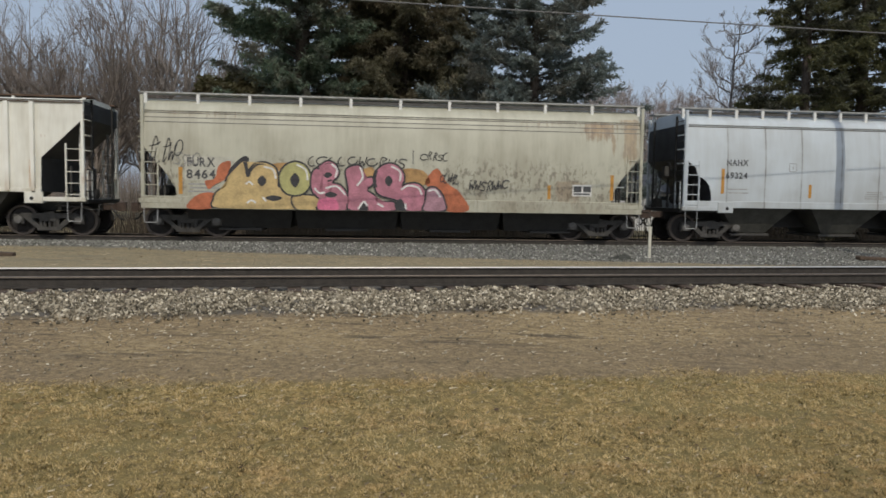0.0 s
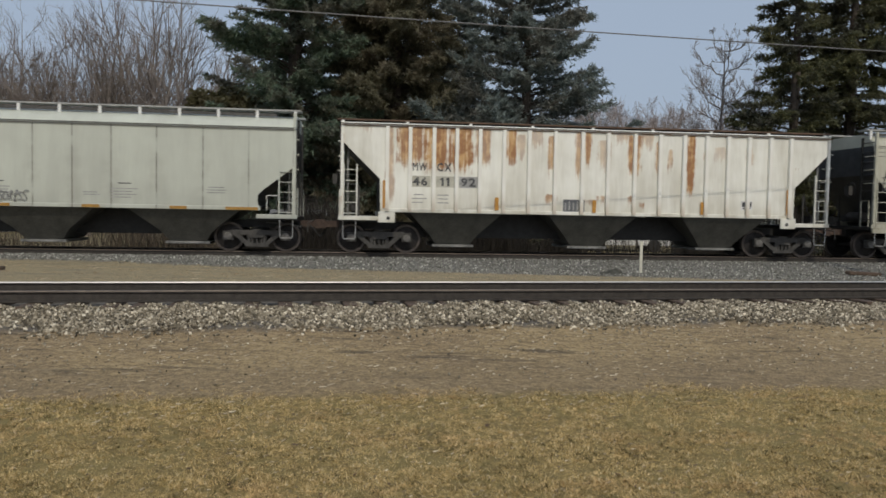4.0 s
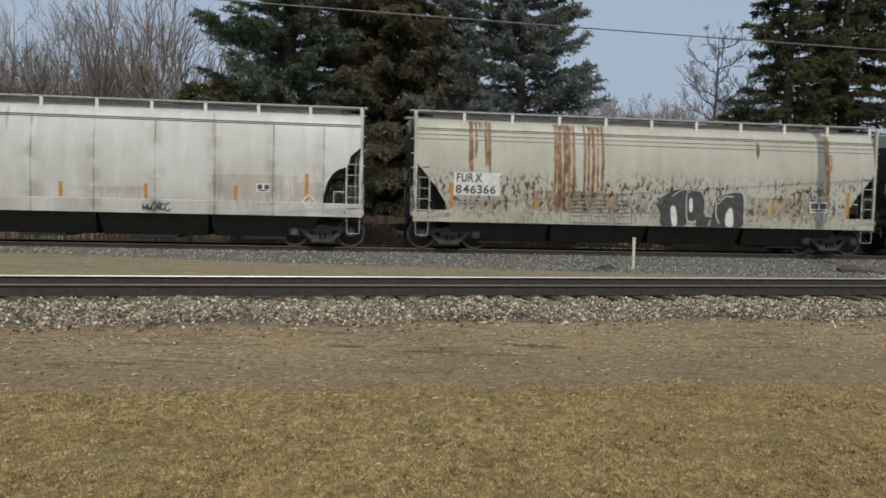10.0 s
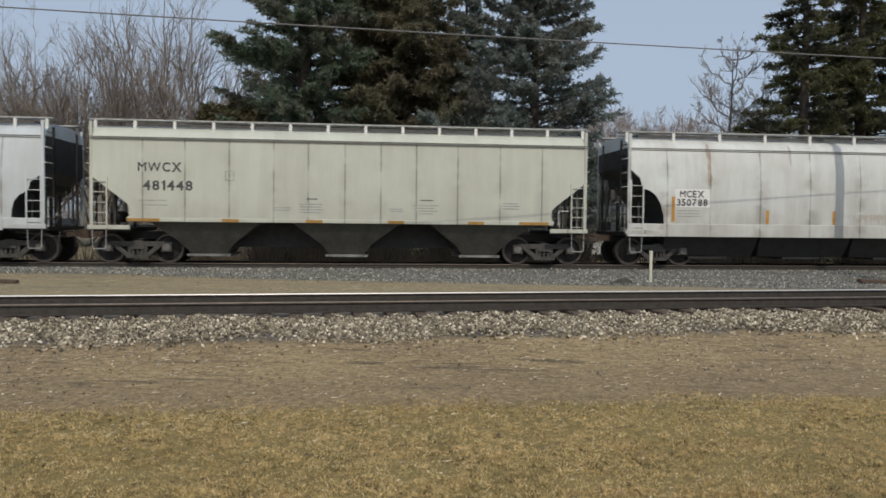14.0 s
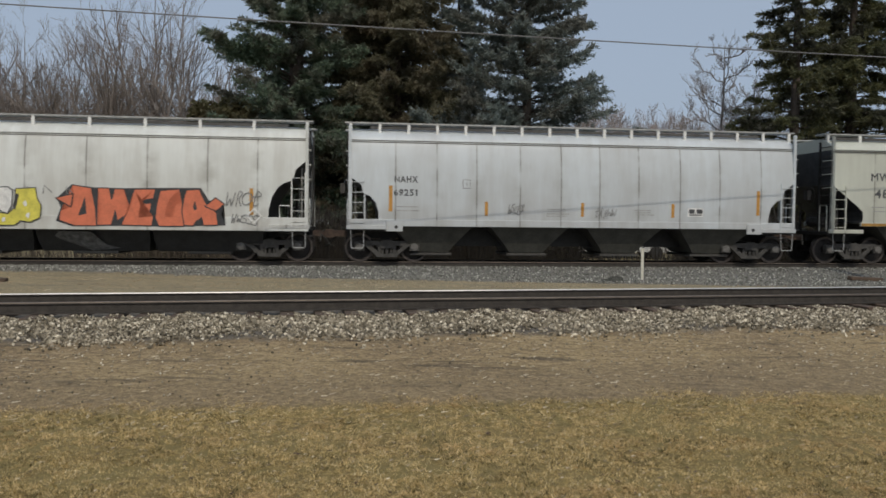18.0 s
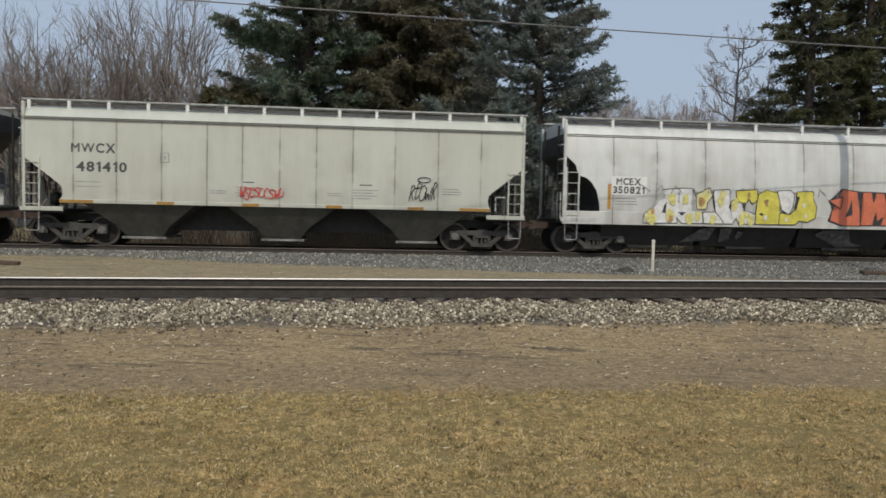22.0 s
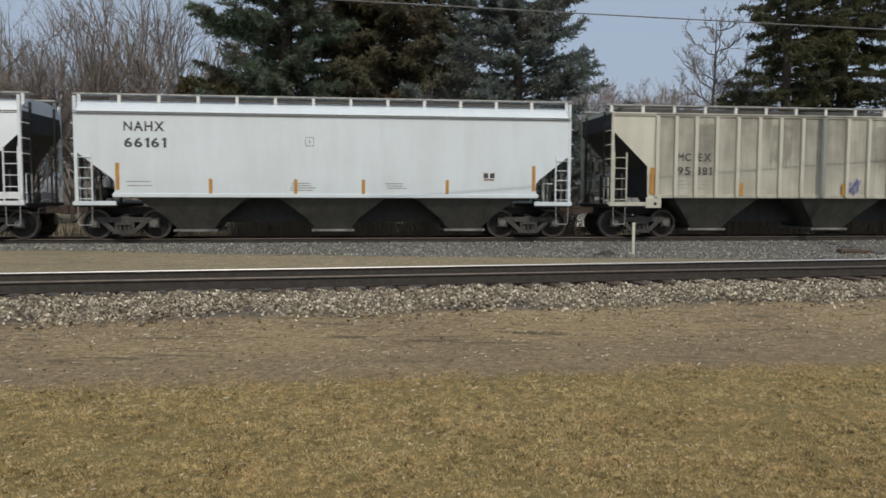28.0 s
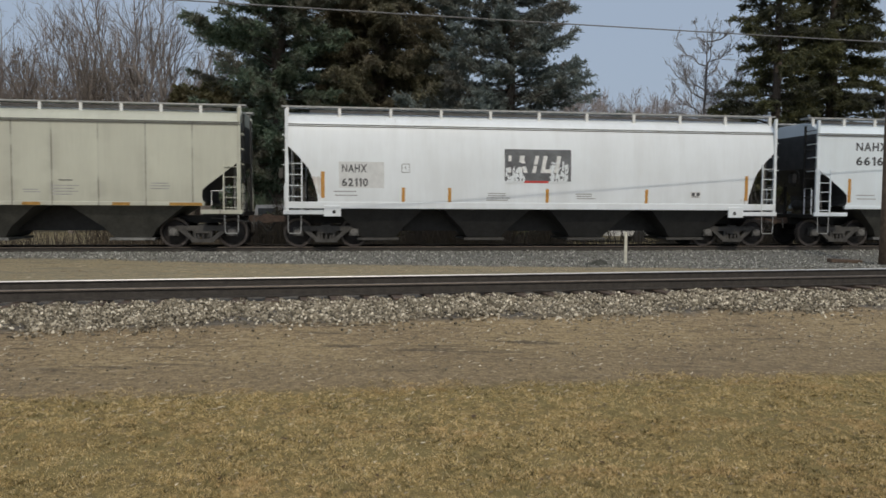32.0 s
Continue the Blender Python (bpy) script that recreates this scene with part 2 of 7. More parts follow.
def foliage(name, a, b2, c):
    m, nt, b = new_mat(name)
    N = Nodes(nt)
    geo = nt.nodes.new("ShaderNodeNewGeometry")
    col = N.mix(geo.outputs["Random Per Island"], a, b2)
    col = N.mix(N.map(N.noise(N.coords(), 0.45, 3), 0.42, 0.65), col, c)
    N.put(b.inputs["Base Color"], col)
    b.inputs["Roughness"].default_value = 0.6
    thin = nt.nodes.new("ShaderNodeBsdfTranslucent")
    nt.links.new(col, thin.inputs[0])
    both = nt.nodes.new("ShaderNodeMixShader")
    both.inputs[0].default_value = 0.45
    nt.links.new(b.outputs[0], both.inputs[1])
    nt.links.new(thin.outputs[0], both.inputs[2])
    nt.links.new(both.outputs[0], nt.nodes["Material Output"].inputs[0])
    return m


M["browned"] = foliage("browned_needles", (0.135, 0.135, 0.085), (0.285, 0.262, 0.170), (0.175, 0.150, 0.100))
M["pine"] = foliage("pine_needles", (0.101, 0.155, 0.106), (0.223, 0.285, 0.193), (0.190, 0.184, 0.144))
M["spruce"] = foliage("spruce_needles", (0.144, 0.182, 0.165), (0.295, 0.334, 0.311), (0.213, 0.210, 0.178))
M["fir"] = foliage("mossy_needles", (0.083, 0.093, 0.051), (0.201, 0.195, 0.083), (0.072, 0.074, 0.055))
M["shrub"] = foliage("shrub_leaves", (0.085, 0.090, 0.042), (0.17, 0.16, 0.078), (0.12, 0.10, 0.055))


def island(name, cols, rough=0.85):
    m, nt, b = new_mat(name)
    geo = nt.nodes.new("ShaderNodeNewGeometry")
    r = nt.nodes.new("ShaderNodeValToRGB")
    els = r.color_ramp.elements
    while len(els) < len(cols):
        els.new(0.5)
    for i, c in enumerate(cols):
        els[i].position, els[i].color = i / max(1, len(cols) - 1), (*c, 1)
    nt.links.new(geo.outputs["Random Per Island"], r.inputs[0])
    nt.links.new(r.outputs[0], b.inputs["Base Color"])
    b.inputs["Roughness"].default_value = rough
    return m


M["stone"] = island("ballast_stone", [(0.050, 0.041, 0.027), (0.20, 0.168, 0.115), (0.43, 0.375, 0.275), (0.080, 0.066, 0.043), (0.27, 0.228, 0.158), (0.78, 0.70, 0.55)])
M["stonegrey"] = island("ballast_stone_grey", [(0.06, 0.059, 0.049), (0.17, 0.167, 0.143), (0.28, 0.275, 0.24), (0.09, 0.087, 0.073), (0.60, 0.585, 0.52)])


def grass_material(name, cols, dark, pale):
    m = island(name, cols)
    nt = m.node_tree
    N = Nodes(nt)
    b = nt.nodes["Principled BSDF"]
    old = b.inputs["Base Color"].links[0].from_socket
    f = N.add(N.mul(N.noise(N.coords((0.5, 1.0, 1.0)), 0.8, 4, 0.6), 0.6), N.mul(N.noise(N.coords(), 4.0, 3, 0.6), 0.4))
    tuft = N.add(N.mul(N.noise(N.coords((0.75, 1.0, 1.0)), 22.0, 3, 0.7), 0.6), N.mul(N.noise(N.coords((0.7, 1.0, 1.0)), 70.0, 2, 0.6), 0.4))
    gy = N.split(N.tc.outputs["Object"])[1]
    col = N.mix(N.mul(N.map(N.add(f, N.map(gy, 7.6, 5.2, 0.0, 0.10, False)), 0.46, 0.62), 0.36), old, dark)
    rusty = N.noise(N.coords((0.6, 1.2, 1.0), (5, 3, 0)), 1.1, 4, 0.65)
    col = N.mix(N.mul(N.map(rusty, 0.50, 0.64), 0.45), col, (0.50, 0.32, 0.155))
    col = N.mix(N.mul(N.map(tuft, 0.50, 0.62), 0.62), col, pale)
    N.put(b.inputs["Base Color"], N.mix(N.mul(N.map(tuft, 0.48, 0.36), 0.8), col, tuple(q * 0.5 for q in dark)))
    return m


M["grass"] = grass_material("dry_grass", [(0.24, 0.172, 0.070), (0.70, 0.53, 0.255), (0.56, 0.42, 0.18), (0.28, 0.215, 0.08), (0.92, 0.77, 0.49)], (0.245, 0.172, 0.052), (0.95, 0.70, 0.35))
M["straw"] = grass_material("matted_straw", [(0.11, 0.076, 0.042), (0.46, 0.355, 0.21), (0.30, 0.22, 0.125), (0.72, 0.60, 0.42)], (0.16, 0.115, 0.065), (0.60, 0.48, 0.31))
M["leaf"] = simple("dead_leaf", (0.10, 0.055, 0.03), 0.8)


def ground_material():
    m, nt, b = new_mat("ground")
    N = Nodes(nt)
    x, y, z = N.split(N.tc.outputs["Object"])
    big = N.noise(N.coords(), 0.35, 4)
    mid = N.noise(N.coords(), 2.2, 4)
    fine = N.noise(N.coords(), 14, 4, 0.7)
    grit = N.noise(N.coords(), 55, 3, 0.7)
    p = N.mul(N.math("SUBTRACT", N.math("SUBTRACT", y, NEAR_Y), N.mul(x, T_NEAR)), math.cos(A_NEAR))
    q = N.mul(N.math("SUBTRACT", N.math("SUBTRACT", y, FAR_Y), N.mul(x, T_FAR)), math.cos(A_FAR))
    wob = N.add(N.mul(N.math("SUBTRACT", mid, 0.5), 0.9), N.mul(N.math("SUBTRACT", fine, 0.5), 0.5))
    pw, qw = N.add(p, wob), N.add(q, wob)
    grain = N.add(N.mul(fine, 0.5), N.mul(grit, 0.5))
    dirt = N.mix(N.map(grain, 0.32, 0.68), (0.138, 0.097, 0.049), (0.49, 0.362, 0.186))
    dirt = N.mix(N.map(big, 0.42, 0.62), dirt, N.mix(N.map(grain, 0.35, 0.66), (0.122, 0.086, 0.046), (0.40, 0.290, 0.155)))
    grass = N.mix(N.map(grain, 0.34, 0.66), (0.082, 0.060, 0.020), (0.36, 0.262, 0.092))
    grass = N.mix(N.map(mid, 0.45, 0.62), grass, N.mix(grain, (0.095, 0.074, 0.025), (0.32, 0.246, 0.087)))
    ruts = N.noise(N.coords((0.22, 1.6, 1.0)), 2.6, 4, 0.6)
    dirt = N.mix(N.mul(N.map(ruts, 0.57, 0.68), 0.72), dirt, (0.050, 0.037, 0.025))
    mottle = N.noise(N.coords((0.55, 1.3, 1.0)), 6.0, 4, 0.7)
    dirt = N.mix(N.mul(N.map(mottle, 0.53, 0.66), 0.45), dirt, (0.095, 0.068, 0.038))
    dirt = N.mix(N.mul(N.map(mottle, 0.46, 0.34), 0.45), dirt, (0.46, 0.36, 0.21))
    patch = N.noise(N.coords((0.5, 1.0, 1.0)), 0.8, 4, 0.6)
    grass = N.mix(N.mul(N.map(patch, 0.52, 0.70), 0.25), grass, (0.17, 0.135, 0.048))
    worn = N.mix(N.map(grain, 0.34, 0.66), (0.104, 0.075, 0.041), (0.34, 0.250, 0.138))
    dirt = N.mix(N.mul(N.map(pw, -3.8, -4.9), 0.65), dirt, worn)
    lawn_edge = N.add(N.math("SUBTRACT", N.math("SUBTRACT", y, LAWN_Y), N.mul(x, LAWN_T)), N.mul(wob, 0.5))
    col = N.mix(N.map(lawn_edge, 0.12, -0.22), dirt, grass)
    stones = N.mix(N.map(grain, 0.35, 0.65), (0.045, 0.038, 0.03), (0.17, 0.15, 0.125))
    col = N.mix(N.mul(N.map(pw, -2.75, -2.3), N.map(pw, 2.8, 2.2)), col, stones)
    strip = N.mix(N.map(grain, 0.34, 0.66), (0.15, 0.118, 0.065), (0.42, 0.345, 0.205))
    strip = N.mix(N.mul(N.map(ruts, 0.50, 0.62), 0.55), strip, N.mix(grain, (0.09, 0.085, 0.06), (0.24, 0.215, 0.15)))
    col = N.mix(N.map(pw, 2.3, 2.9), col, strip)
    grey = N.mix(N.map(grain, 0.35, 0.65), (0.085, 0.083, 0.075), (0.21, 0.205, 0.185))
    edge = N.math("MINIMUM", N.math("MAXIMUM", N.math("SUBTRACT", -4.4, N.mul(x, 0.19)), -6.2), -2.5)
    col = N.mix(N.map(N.math("SUBTRACT", qw, edge), -0.35, 0.3), col, grey)
    yard = N.mix(N.map(grain, 0.34, 0.66), (0.14, 0.115, 0.06), (0.28, 0.235, 0.13))
    col = N.mix(N.map(qw, 3.2, 4.2), col, yard)
    N.put(b.inputs["Base Color"], col)
    b.inputs["Roughness"].default_value = 0.95
    N.bump(N.add(grain, mid), 0.6, 0.06, b)
    return m


M["ground"] = ground_material()


# ---- helpers for meshes ----
def mesh_of(name, verts, faces, mat=None, smooth=False):
    me = bpy.data.meshes.new(name)
    me.from_pydata([tuple(v) for v in verts], [], [tuple(int(i) for i in f) for f in faces])
    me.update()
    if mat:
        me.materials.append(mat)
    if smooth:
        me.polygons.foreach_set("use_smooth", [True] * len(me.polygons))
    return me


def box_vf(x0, x1, y0, y1, z0, z1):
    v = [(x0, y0, z0), (x1, y0, z0), (x1, y1, z0), (x0, y1, z0), (x0, y0, z1), (x1, y0, z1), (x1, y1, z1), (x0, y1, z1)]
    return v, [(3, 2, 1, 0), (4, 5, 6, 7), (0, 1, 5, 4), (1, 2, 6, 5), (2, 3, 7, 6), (3, 0, 4, 7)]


def bevel_box(name, x0, x1, y0, y1, z0, z1, mat, r=0.01):
    bm = bmesh.new()
    v, f = box_vf(x0, x1, y0, y1, z0, z1)
    vs = [bm.verts.new(p) for p in v]
    for q in f:
        bm.faces.new([vs[i] for i in q])
    if r > 0:
        bmesh.ops.bevel(bm, geom=bm.edges[:], offset=r, segments=1, affect="EDGES")
    me = bpy.data.meshes.new(name)
    bm.to_mesh(me)
    bm.free()
    me.materials.append(mat)
    return me


def join_vf(parts):
    V, F = [], []
    for v, f in parts:
        n = len(V)
        V += list(v)
        F += [tuple(i + n for i in q) for q in f]
    return V, F


def tube_vf(pts, radii, sides=6, caps=True):
    """A round bar through points."""
    pts = [Vector(p) for p in pts]
    if not hasattr(radii, "__len__"):
        radii = [radii] * len(pts)
    V, F = [], []
    for i, p in enumerate(pts):
        d = (pts[min(i + 1, len(pts) - 1)] - pts[max(i - 1, 0)]).normalized()
        a = d.cross(Vector((0, 0, 1)))
        if a.length < 0.05:
            a = d.cross(Vector((0, 1, 0)))
        a.normalize()
        b = d.cross(a)
        for k in range(sides):
            w = 2 * math.pi * k / sides
            V.append(p + (a * math.cos(w) + b * math.sin(w)) * radii[i])
    for i in range(len(pts) - 1):
        for k in range(sides):
            k2 = (k + 1) % sides
            F.append((i * sides + k, i * sides + k2, (i + 1) * sides + k2, (i + 1) * sides + k))
    if caps:
        F.append(tuple(range(sides))[::-1])
        F.append(tuple((len(pts) - 1) * sides + k for k in range(sides)))
    return V, F


def disc_vf(prof, axis="y", sides=24):
    """A turned body from (radius, place on the axis) pairs."""
    V, F = [], []
    for r, h in prof:
        for k in range(sides):
            w = 2 * math.pi * k / sides
            V.append((r * math.cos(w), h, r * math.sin(w)) if axis == "y" else (r * math.cos(w), r * math.sin(w), h))
    n = len(prof)
    for i in range(n - 1):
        for k in range(sides):
            k2 = (k + 1) % sides
            F.append((i * sides + k, (i + 1) * sides + k, (i + 1) * sides + k2, i * sides + k2))
    F.append(tuple(range(sides)))
    F.append(tuple((n - 1) * sides + k for k in range(sides))[::-1])
    return V, F


def put(name, me, parent=None, m=None, label="", mat=None):
    """Links a mesh as one part under its thing."""
    ob = new(name, me)
    if parent is not None:
        ob.parent = parent
    if m is not None:
        ob.matrix_basis = m
    if mat is not None:
        ob.material_slots[0].link = "OBJECT"
        ob.material_slots[0].material = mat
    if label:
        tagged(ob, label)
    return ob


def empty(name, label, category, group="", m=None, kind=""):
    ob = new(name)
    ob.empty_display_size = 0.2
    if m is not None:
        ob.matrix_basis = m
    return tagged(ob, label, category, group, kind)


CACHE = {}


def cached(key, make):
    if key not in CACHE:
        CACHE[key] = make()
    return CACHE[key]


# ---- ground ----
def build_ground():
    def axis(c, fine, near, far):
        g = [0.0]
        step = fine
        while g[-1] < far:
            if g[-1] > near:
                step *= 1.25
            g.append(g[-1] + step)
        return np.array(g)
    px = axis(0, 0.5, 32, 2500)
    xs = np.concatenate([-px[:0:-1], px])
    py = axis(0, 0.22, 32, 3000)
    ny = axis(0, 0.5, 6, 300)
    ys = np.concatenate([-ny[:0:-1], py])
    X, Y = np.meshgrid(xs, ys)
    Z = ground_z(X, Y)
    rng = np.random.RandomState(4)
    close = np.clip(1 - np.hypot(X, Y - 12) / 40, 0, 1)
    Z = Z + rng.uniform(-0.004, 0.004, X.shape) * close
    V = np.stack([X.ravel(), Y.ravel(), Z.ravel()], 1)
    nx = len(xs)
    i, j = np.meshgrid(np.arange(len(ys) - 1), np.arange(nx - 1), indexing="ij")
    a = (i * nx + j).ravel()
    F = np.stack([a, a + 1, a + nx + 1, a + nx], 1)
    g = new("ground", mesh_of("ground", V, F, M["ground"], True))
    tagged(g, "dry dormant grass, bare dirt and gravel beside the tracks", "ground", kind="structure")


build_ground()


# ---- tracks ----
RAIL = [(0.026, 0.0), (0.037, -0.016), (0.037, -0.034), (0.010, -0.048), (0.009, -0.150), (0.075, -0.166), (0.075, -0.18)]


def rail_mesh(length, head):
    prof = [(x, z) for x, z in RAIL] + [(-x, z) for x, z in reversed(RAIL)]
    V, F = [], []
    n = len(prof)
    for x in (-length / 2, length / 2):
        V += [(x, y, z) for y, z in prof]
    for k in range(n):
        k2 = (k + 1) % n
        F.append((k, k + n, k2 + n, k2))
    me = mesh_of("rail", V, F, M["rail"])
    me.materials.append(M[head])
    for poly in me.polygons:
        c = poly.center
        if c.z > -0.012:
            poly.material_index = 1
    return me


def build_track(label, y0, a, half, tie_from, tie_to, step, seed, shine):
    rng = random.Random(seed)
    track = empty("railway_track", label, "railway track", "railway tracks", pose(0, y0, 0, 0, 0, math.degrees(a)))
    track["kind"] = "structure"
    for s, head in ((-1, "dullhead"), (1, shine)):
        put("rail", cached(("rail", head), lambda: rail_mesh(2 * half, head)), track, pose(0, s * GAUGE, 0))
    tie = cached("tie", lambda: bevel_box("tie", -0.115, 0.115, -1.30, 1.30, -0.18, 0, M["tie"], 0.012))
    for k in range(int((tie_to - tie_from) / step)):
        x = tie_from + k * step + rng.uniform(-0.03, 0.03)
        put("tie", tie, track, pose(x, rng.uniform(-0.05, 0.05), -0.192 + rng.uniform(-0.008, 0.004), 0, 0, rng.uniform(-1.5, 1.5)))
    return track


build_track("worn steel rails on dark wooden ties in pale ballast", NEAR_Y, A_NEAR, 160, -16.2, 20, 0.54, 3, "railhead")
build_track("steel rails on ties in grey ballast under the train", FAR_Y, A_FAR, 160, -21.6, 26, 0.54, 5, "dullhead")


# ---- lettering ----
TEXTS = ["NAHX", "69324", "69251", "FURX", "846443", "846366", "MW", "CX", "46", "11", "92", "MWCX", "481363", "481448", "481410",
         "MCEX", "350788", "350821", "MC", "EX", "95", "381", "66161", "62110"]


BOLD = {}


def make_glyphs():
    """Every character once, flat, with capitals one unit high."""
    made, obs, bold = {}, [], BOLD
    chars = sorted(set("".join(TEXTS)))
    for ch, fat in [(q, 0.0 if q in "MWN" else 0.026) for q in chars]:
        cu = bpy.data.curves.new("word", "FONT")
        cu.body, cu.offset, cu.resolution_u = ch, fat, 3
        obs.append((ch, new("word", cu)))
    dg = bpy.context.evaluated_depsgraph_get()
    for ch, ob in obs:
        me = bpy.data.meshes.new_from_object(ob.evaluated_get(dg))
        v = np.array([p.co[:2] for p in me.vertices])
        lo, hi = v.min(0), v.max(0)
        pad = 0.0 if ch in "MWN" else 0.026
        tall = hi[1] - lo[1] - 2 * pad
        if ch in "MWN":
            # bold by a second copy a hair to the side
            bold[ch] = 0.055
        made[ch] = ((v - lo - pad) / tall, [tuple(p.vertices) for p in me.polygons], (hi[0] - lo[0] - 2 * pad) / tall)
        if ch == "1" and made[ch][2] < 0.3:
            pv, pf, wide = made[ch]
            pv = np.concatenate([pv + (0.20, 0), np.array([(0.0, 0.70), (0.0, 0.84), (0.22, 1.0), (0.22, 0.82)])])
            made[ch] = (pv, pf + [tuple(len(pv) - 4 + q for q in range(4))], wide + 0.20)
        cu = ob.data
        bpy.data.objects.remove(ob)
        bpy.data.curves.remove(cu)
        bpy.data.meshes.remove(me)
    return made


GLYPH = make_glyphs()


# ---- hopper cars ----
W = 1.62
# outline of the end openings: height and how far the body stands back from the end
OPEN = {
    "tri": [(1.38, 1.06), (1.46, 1.12), (1.58, 1.14), (1.76, 1.12), (1.90, 0.98), (2.66, 0.0)],
    "rib": [(1.32, 1.22), (2.32, 1.20), (3.49, 0.0)],
    "step": [(1.35, 0.93), (1.60, 0.92), (1.87, 0.84), (2.05, 0.68), (2.14, 0.50), (2.20, 0.44), (2.40, 0.40), (2.62, 0.12), (2.70, 0.0)],
    "bell": [(1.37, 1.20), (1.60, 1.19), (2.02, 1.08), (2.30, 0.90), (2.42, 0.74), (2.50, 0.50), (2.62, 0.44), (2.84, 0.38), (3.17, 0.0)],
    "arch": [(1.42, 0.98), (1.60, 0.97), (2.02, 0.86), (2.30, 0.76), (2.49, 0.66), (2.81, 0.40), (3.20, 0.0)],
    "furx": [(1.25, 1.03), (1.50, 1.00), (2.00, 0.68), (2.60, 0.18), (2.83, 0.0)],
}
FLAT = [(1.0, 1.60), (2.0, 1.62), (3.8, 1.60), (3.95, 1.50), (4.10, 1.25), (4.20, 0.75), (4.22, 0.70)]
ROUND = [(1.0, 1.61), (1.4, 1.615), (1.8, 1.625), (2.2, 1.63), (2.6, 1.625), (2.8, 1.615), (3.0, 1.60), (3.2, 1.578), (3.4, 1.55), (3.6, 1.513), (3.75, 1.48), (3.85, 1.44), (3.93, 1.39), (4.00, 1.32), (4.07, 1.21), (4.13, 1.07), (4.18, 0.88), (4.20, 0.75), (4.22, 0.70)]
BOXY = [(1.0, 1.60), (4.0, 1.60), (4.04, 1.52), (4.10, 0.95), (4.14, 0.70)]


def side_y(prof, z):
    return float(np.interp(z, [a for a, _ in prof], [b for _, b in prof]))


def loft(levels):
    """A body from rectangles (z, x0, x1, half width), closed below and above; each side has its own corners."""
    V, F = [], []
    n = len(levels)
    ring4 = [[(x0, -y, z), (x1, -y, z), (x1, y, z), (x0, y, z)] for z, x0, x1, y in levels]
    for k in range(4):
        k2 = (k + 1) % 4
        s = len(V)
        for r in ring4:
            V += [r[k], r[k2]]
        for i in range(n - 1):
            F.append((s + 2 * i, s + 2 * i + 1, s + 2 * i + 3, s + 2 * i + 2))
    s = len(V)
    V += ring4[0] + ring4[-1]
    F += [(s + 3, s + 2, s + 1, s), (s + 4, s + 5, s + 6, s + 7)]
    return V, F


def smooth_sides(me):
    for p in me.polygons:
        if abs(p.normal.y) > 0.25 and abs(p.normal.x) < 0.1:
            p.use_smooth = True
    return me


def body_mesh(L, opening, prof, eave):
    zs = sorted({z for z, _ in OPEN[opening]} | {z for z, _ in prof if OPEN[opening][0][0] < z < eave} | {eave})
    oz, oi = zip(*OPEN[opening])
    lv = [(z, -L / 2 + np.interp(z, oz, oi), L / 2 - np.interp(z, oz, oi), side_y(prof, z)) for z in zs]
    V, F = loft(lv)
    me = mesh_of("body", V, F, M["white"])
    me.materials.append(M["end_shaded"])
    # ends, slopes and undersides take the tone that has their shade in it
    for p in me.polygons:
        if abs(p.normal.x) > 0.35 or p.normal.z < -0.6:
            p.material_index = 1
    return smooth_sides(me)


def roof_mesh(L, prof, eave):
    zs = [eave + 0.004] + [z for z, _ in prof if z > eave + 0.01]
    V, F = loft([(z, -L / 2 + 0.01, L / 2 - 0.01, side_y(prof, z)) for z in zs])
    return smooth_sides(mesh_of("roof", V, F, M["white"]))


def bar_vf(a, b, w, d):
    """A square bar from a to b in the upright plane: w across it, d deep in y."""
    a, b = Vector(a), Vector(b)
    t = (b - a).normalized()
    n = Vector((-t.z, 0, t.x)) * (w / 2)
    o = Vector((0, d / 2, 0))
    v = [a - n - o, b - n - o, b - n + o, a - n + o, a + n - o, b + n - o, b + n + o, a + n + o]
    return v, box_vf(0, 1, 0, 1, 0, 1)[1]


def side_frame_mesh():
    p = [bar_vf((-0.80, 0, 0.60), (0.80, 0, 0.60), 0.15, 0.13), bar_vf((-0.66, 0, 0.57), (-0.26, 0, 0.22), 0.13, 0.13),
         bar_vf((0.66, 0, 0.57), (0.26, 0, 0.22), 0.13, 0.13), bar_vf((-0.34, 0, 0.21), (0.34, 0, 0.21), 0.10, 0.14),
         bar_vf((-0.24, 0, 0.22), (-0.24, 0, 0.60), 0.09, 0.12), bar_vf((0.24, 0, 0.22), (0.24, 0, 0.60), 0.09, 0.12),
         box_vf(-1.02, -0.72, -0.08, 0.08, 0.36, 0.64), box_vf(0.72, 1.02, -0.08, 0.08, 0.36, 0.64)]
    return mesh_of("side_frame", *join_vf(p), M["frame"])


def spring_mesh():
    p = []
    for x in (-0.14, 0.0, 0.14):
        v, f = disc_vf([(0.055, 0.26)] + [(0.055 if k % 2 else 0.045, 0.26 + 0.02 * k) for k in range(1, 9)] + [(0.05, 0.44)], "z", 8)
        p.append(([(a + x, b, c) for a, b, c in v], f))
    p.append(box_vf(-0.21, 0.21, -0.09, 0.09, 0.44, 0.55))
    return mesh_of("spring_nest", *join_vf(p), M["frame"])


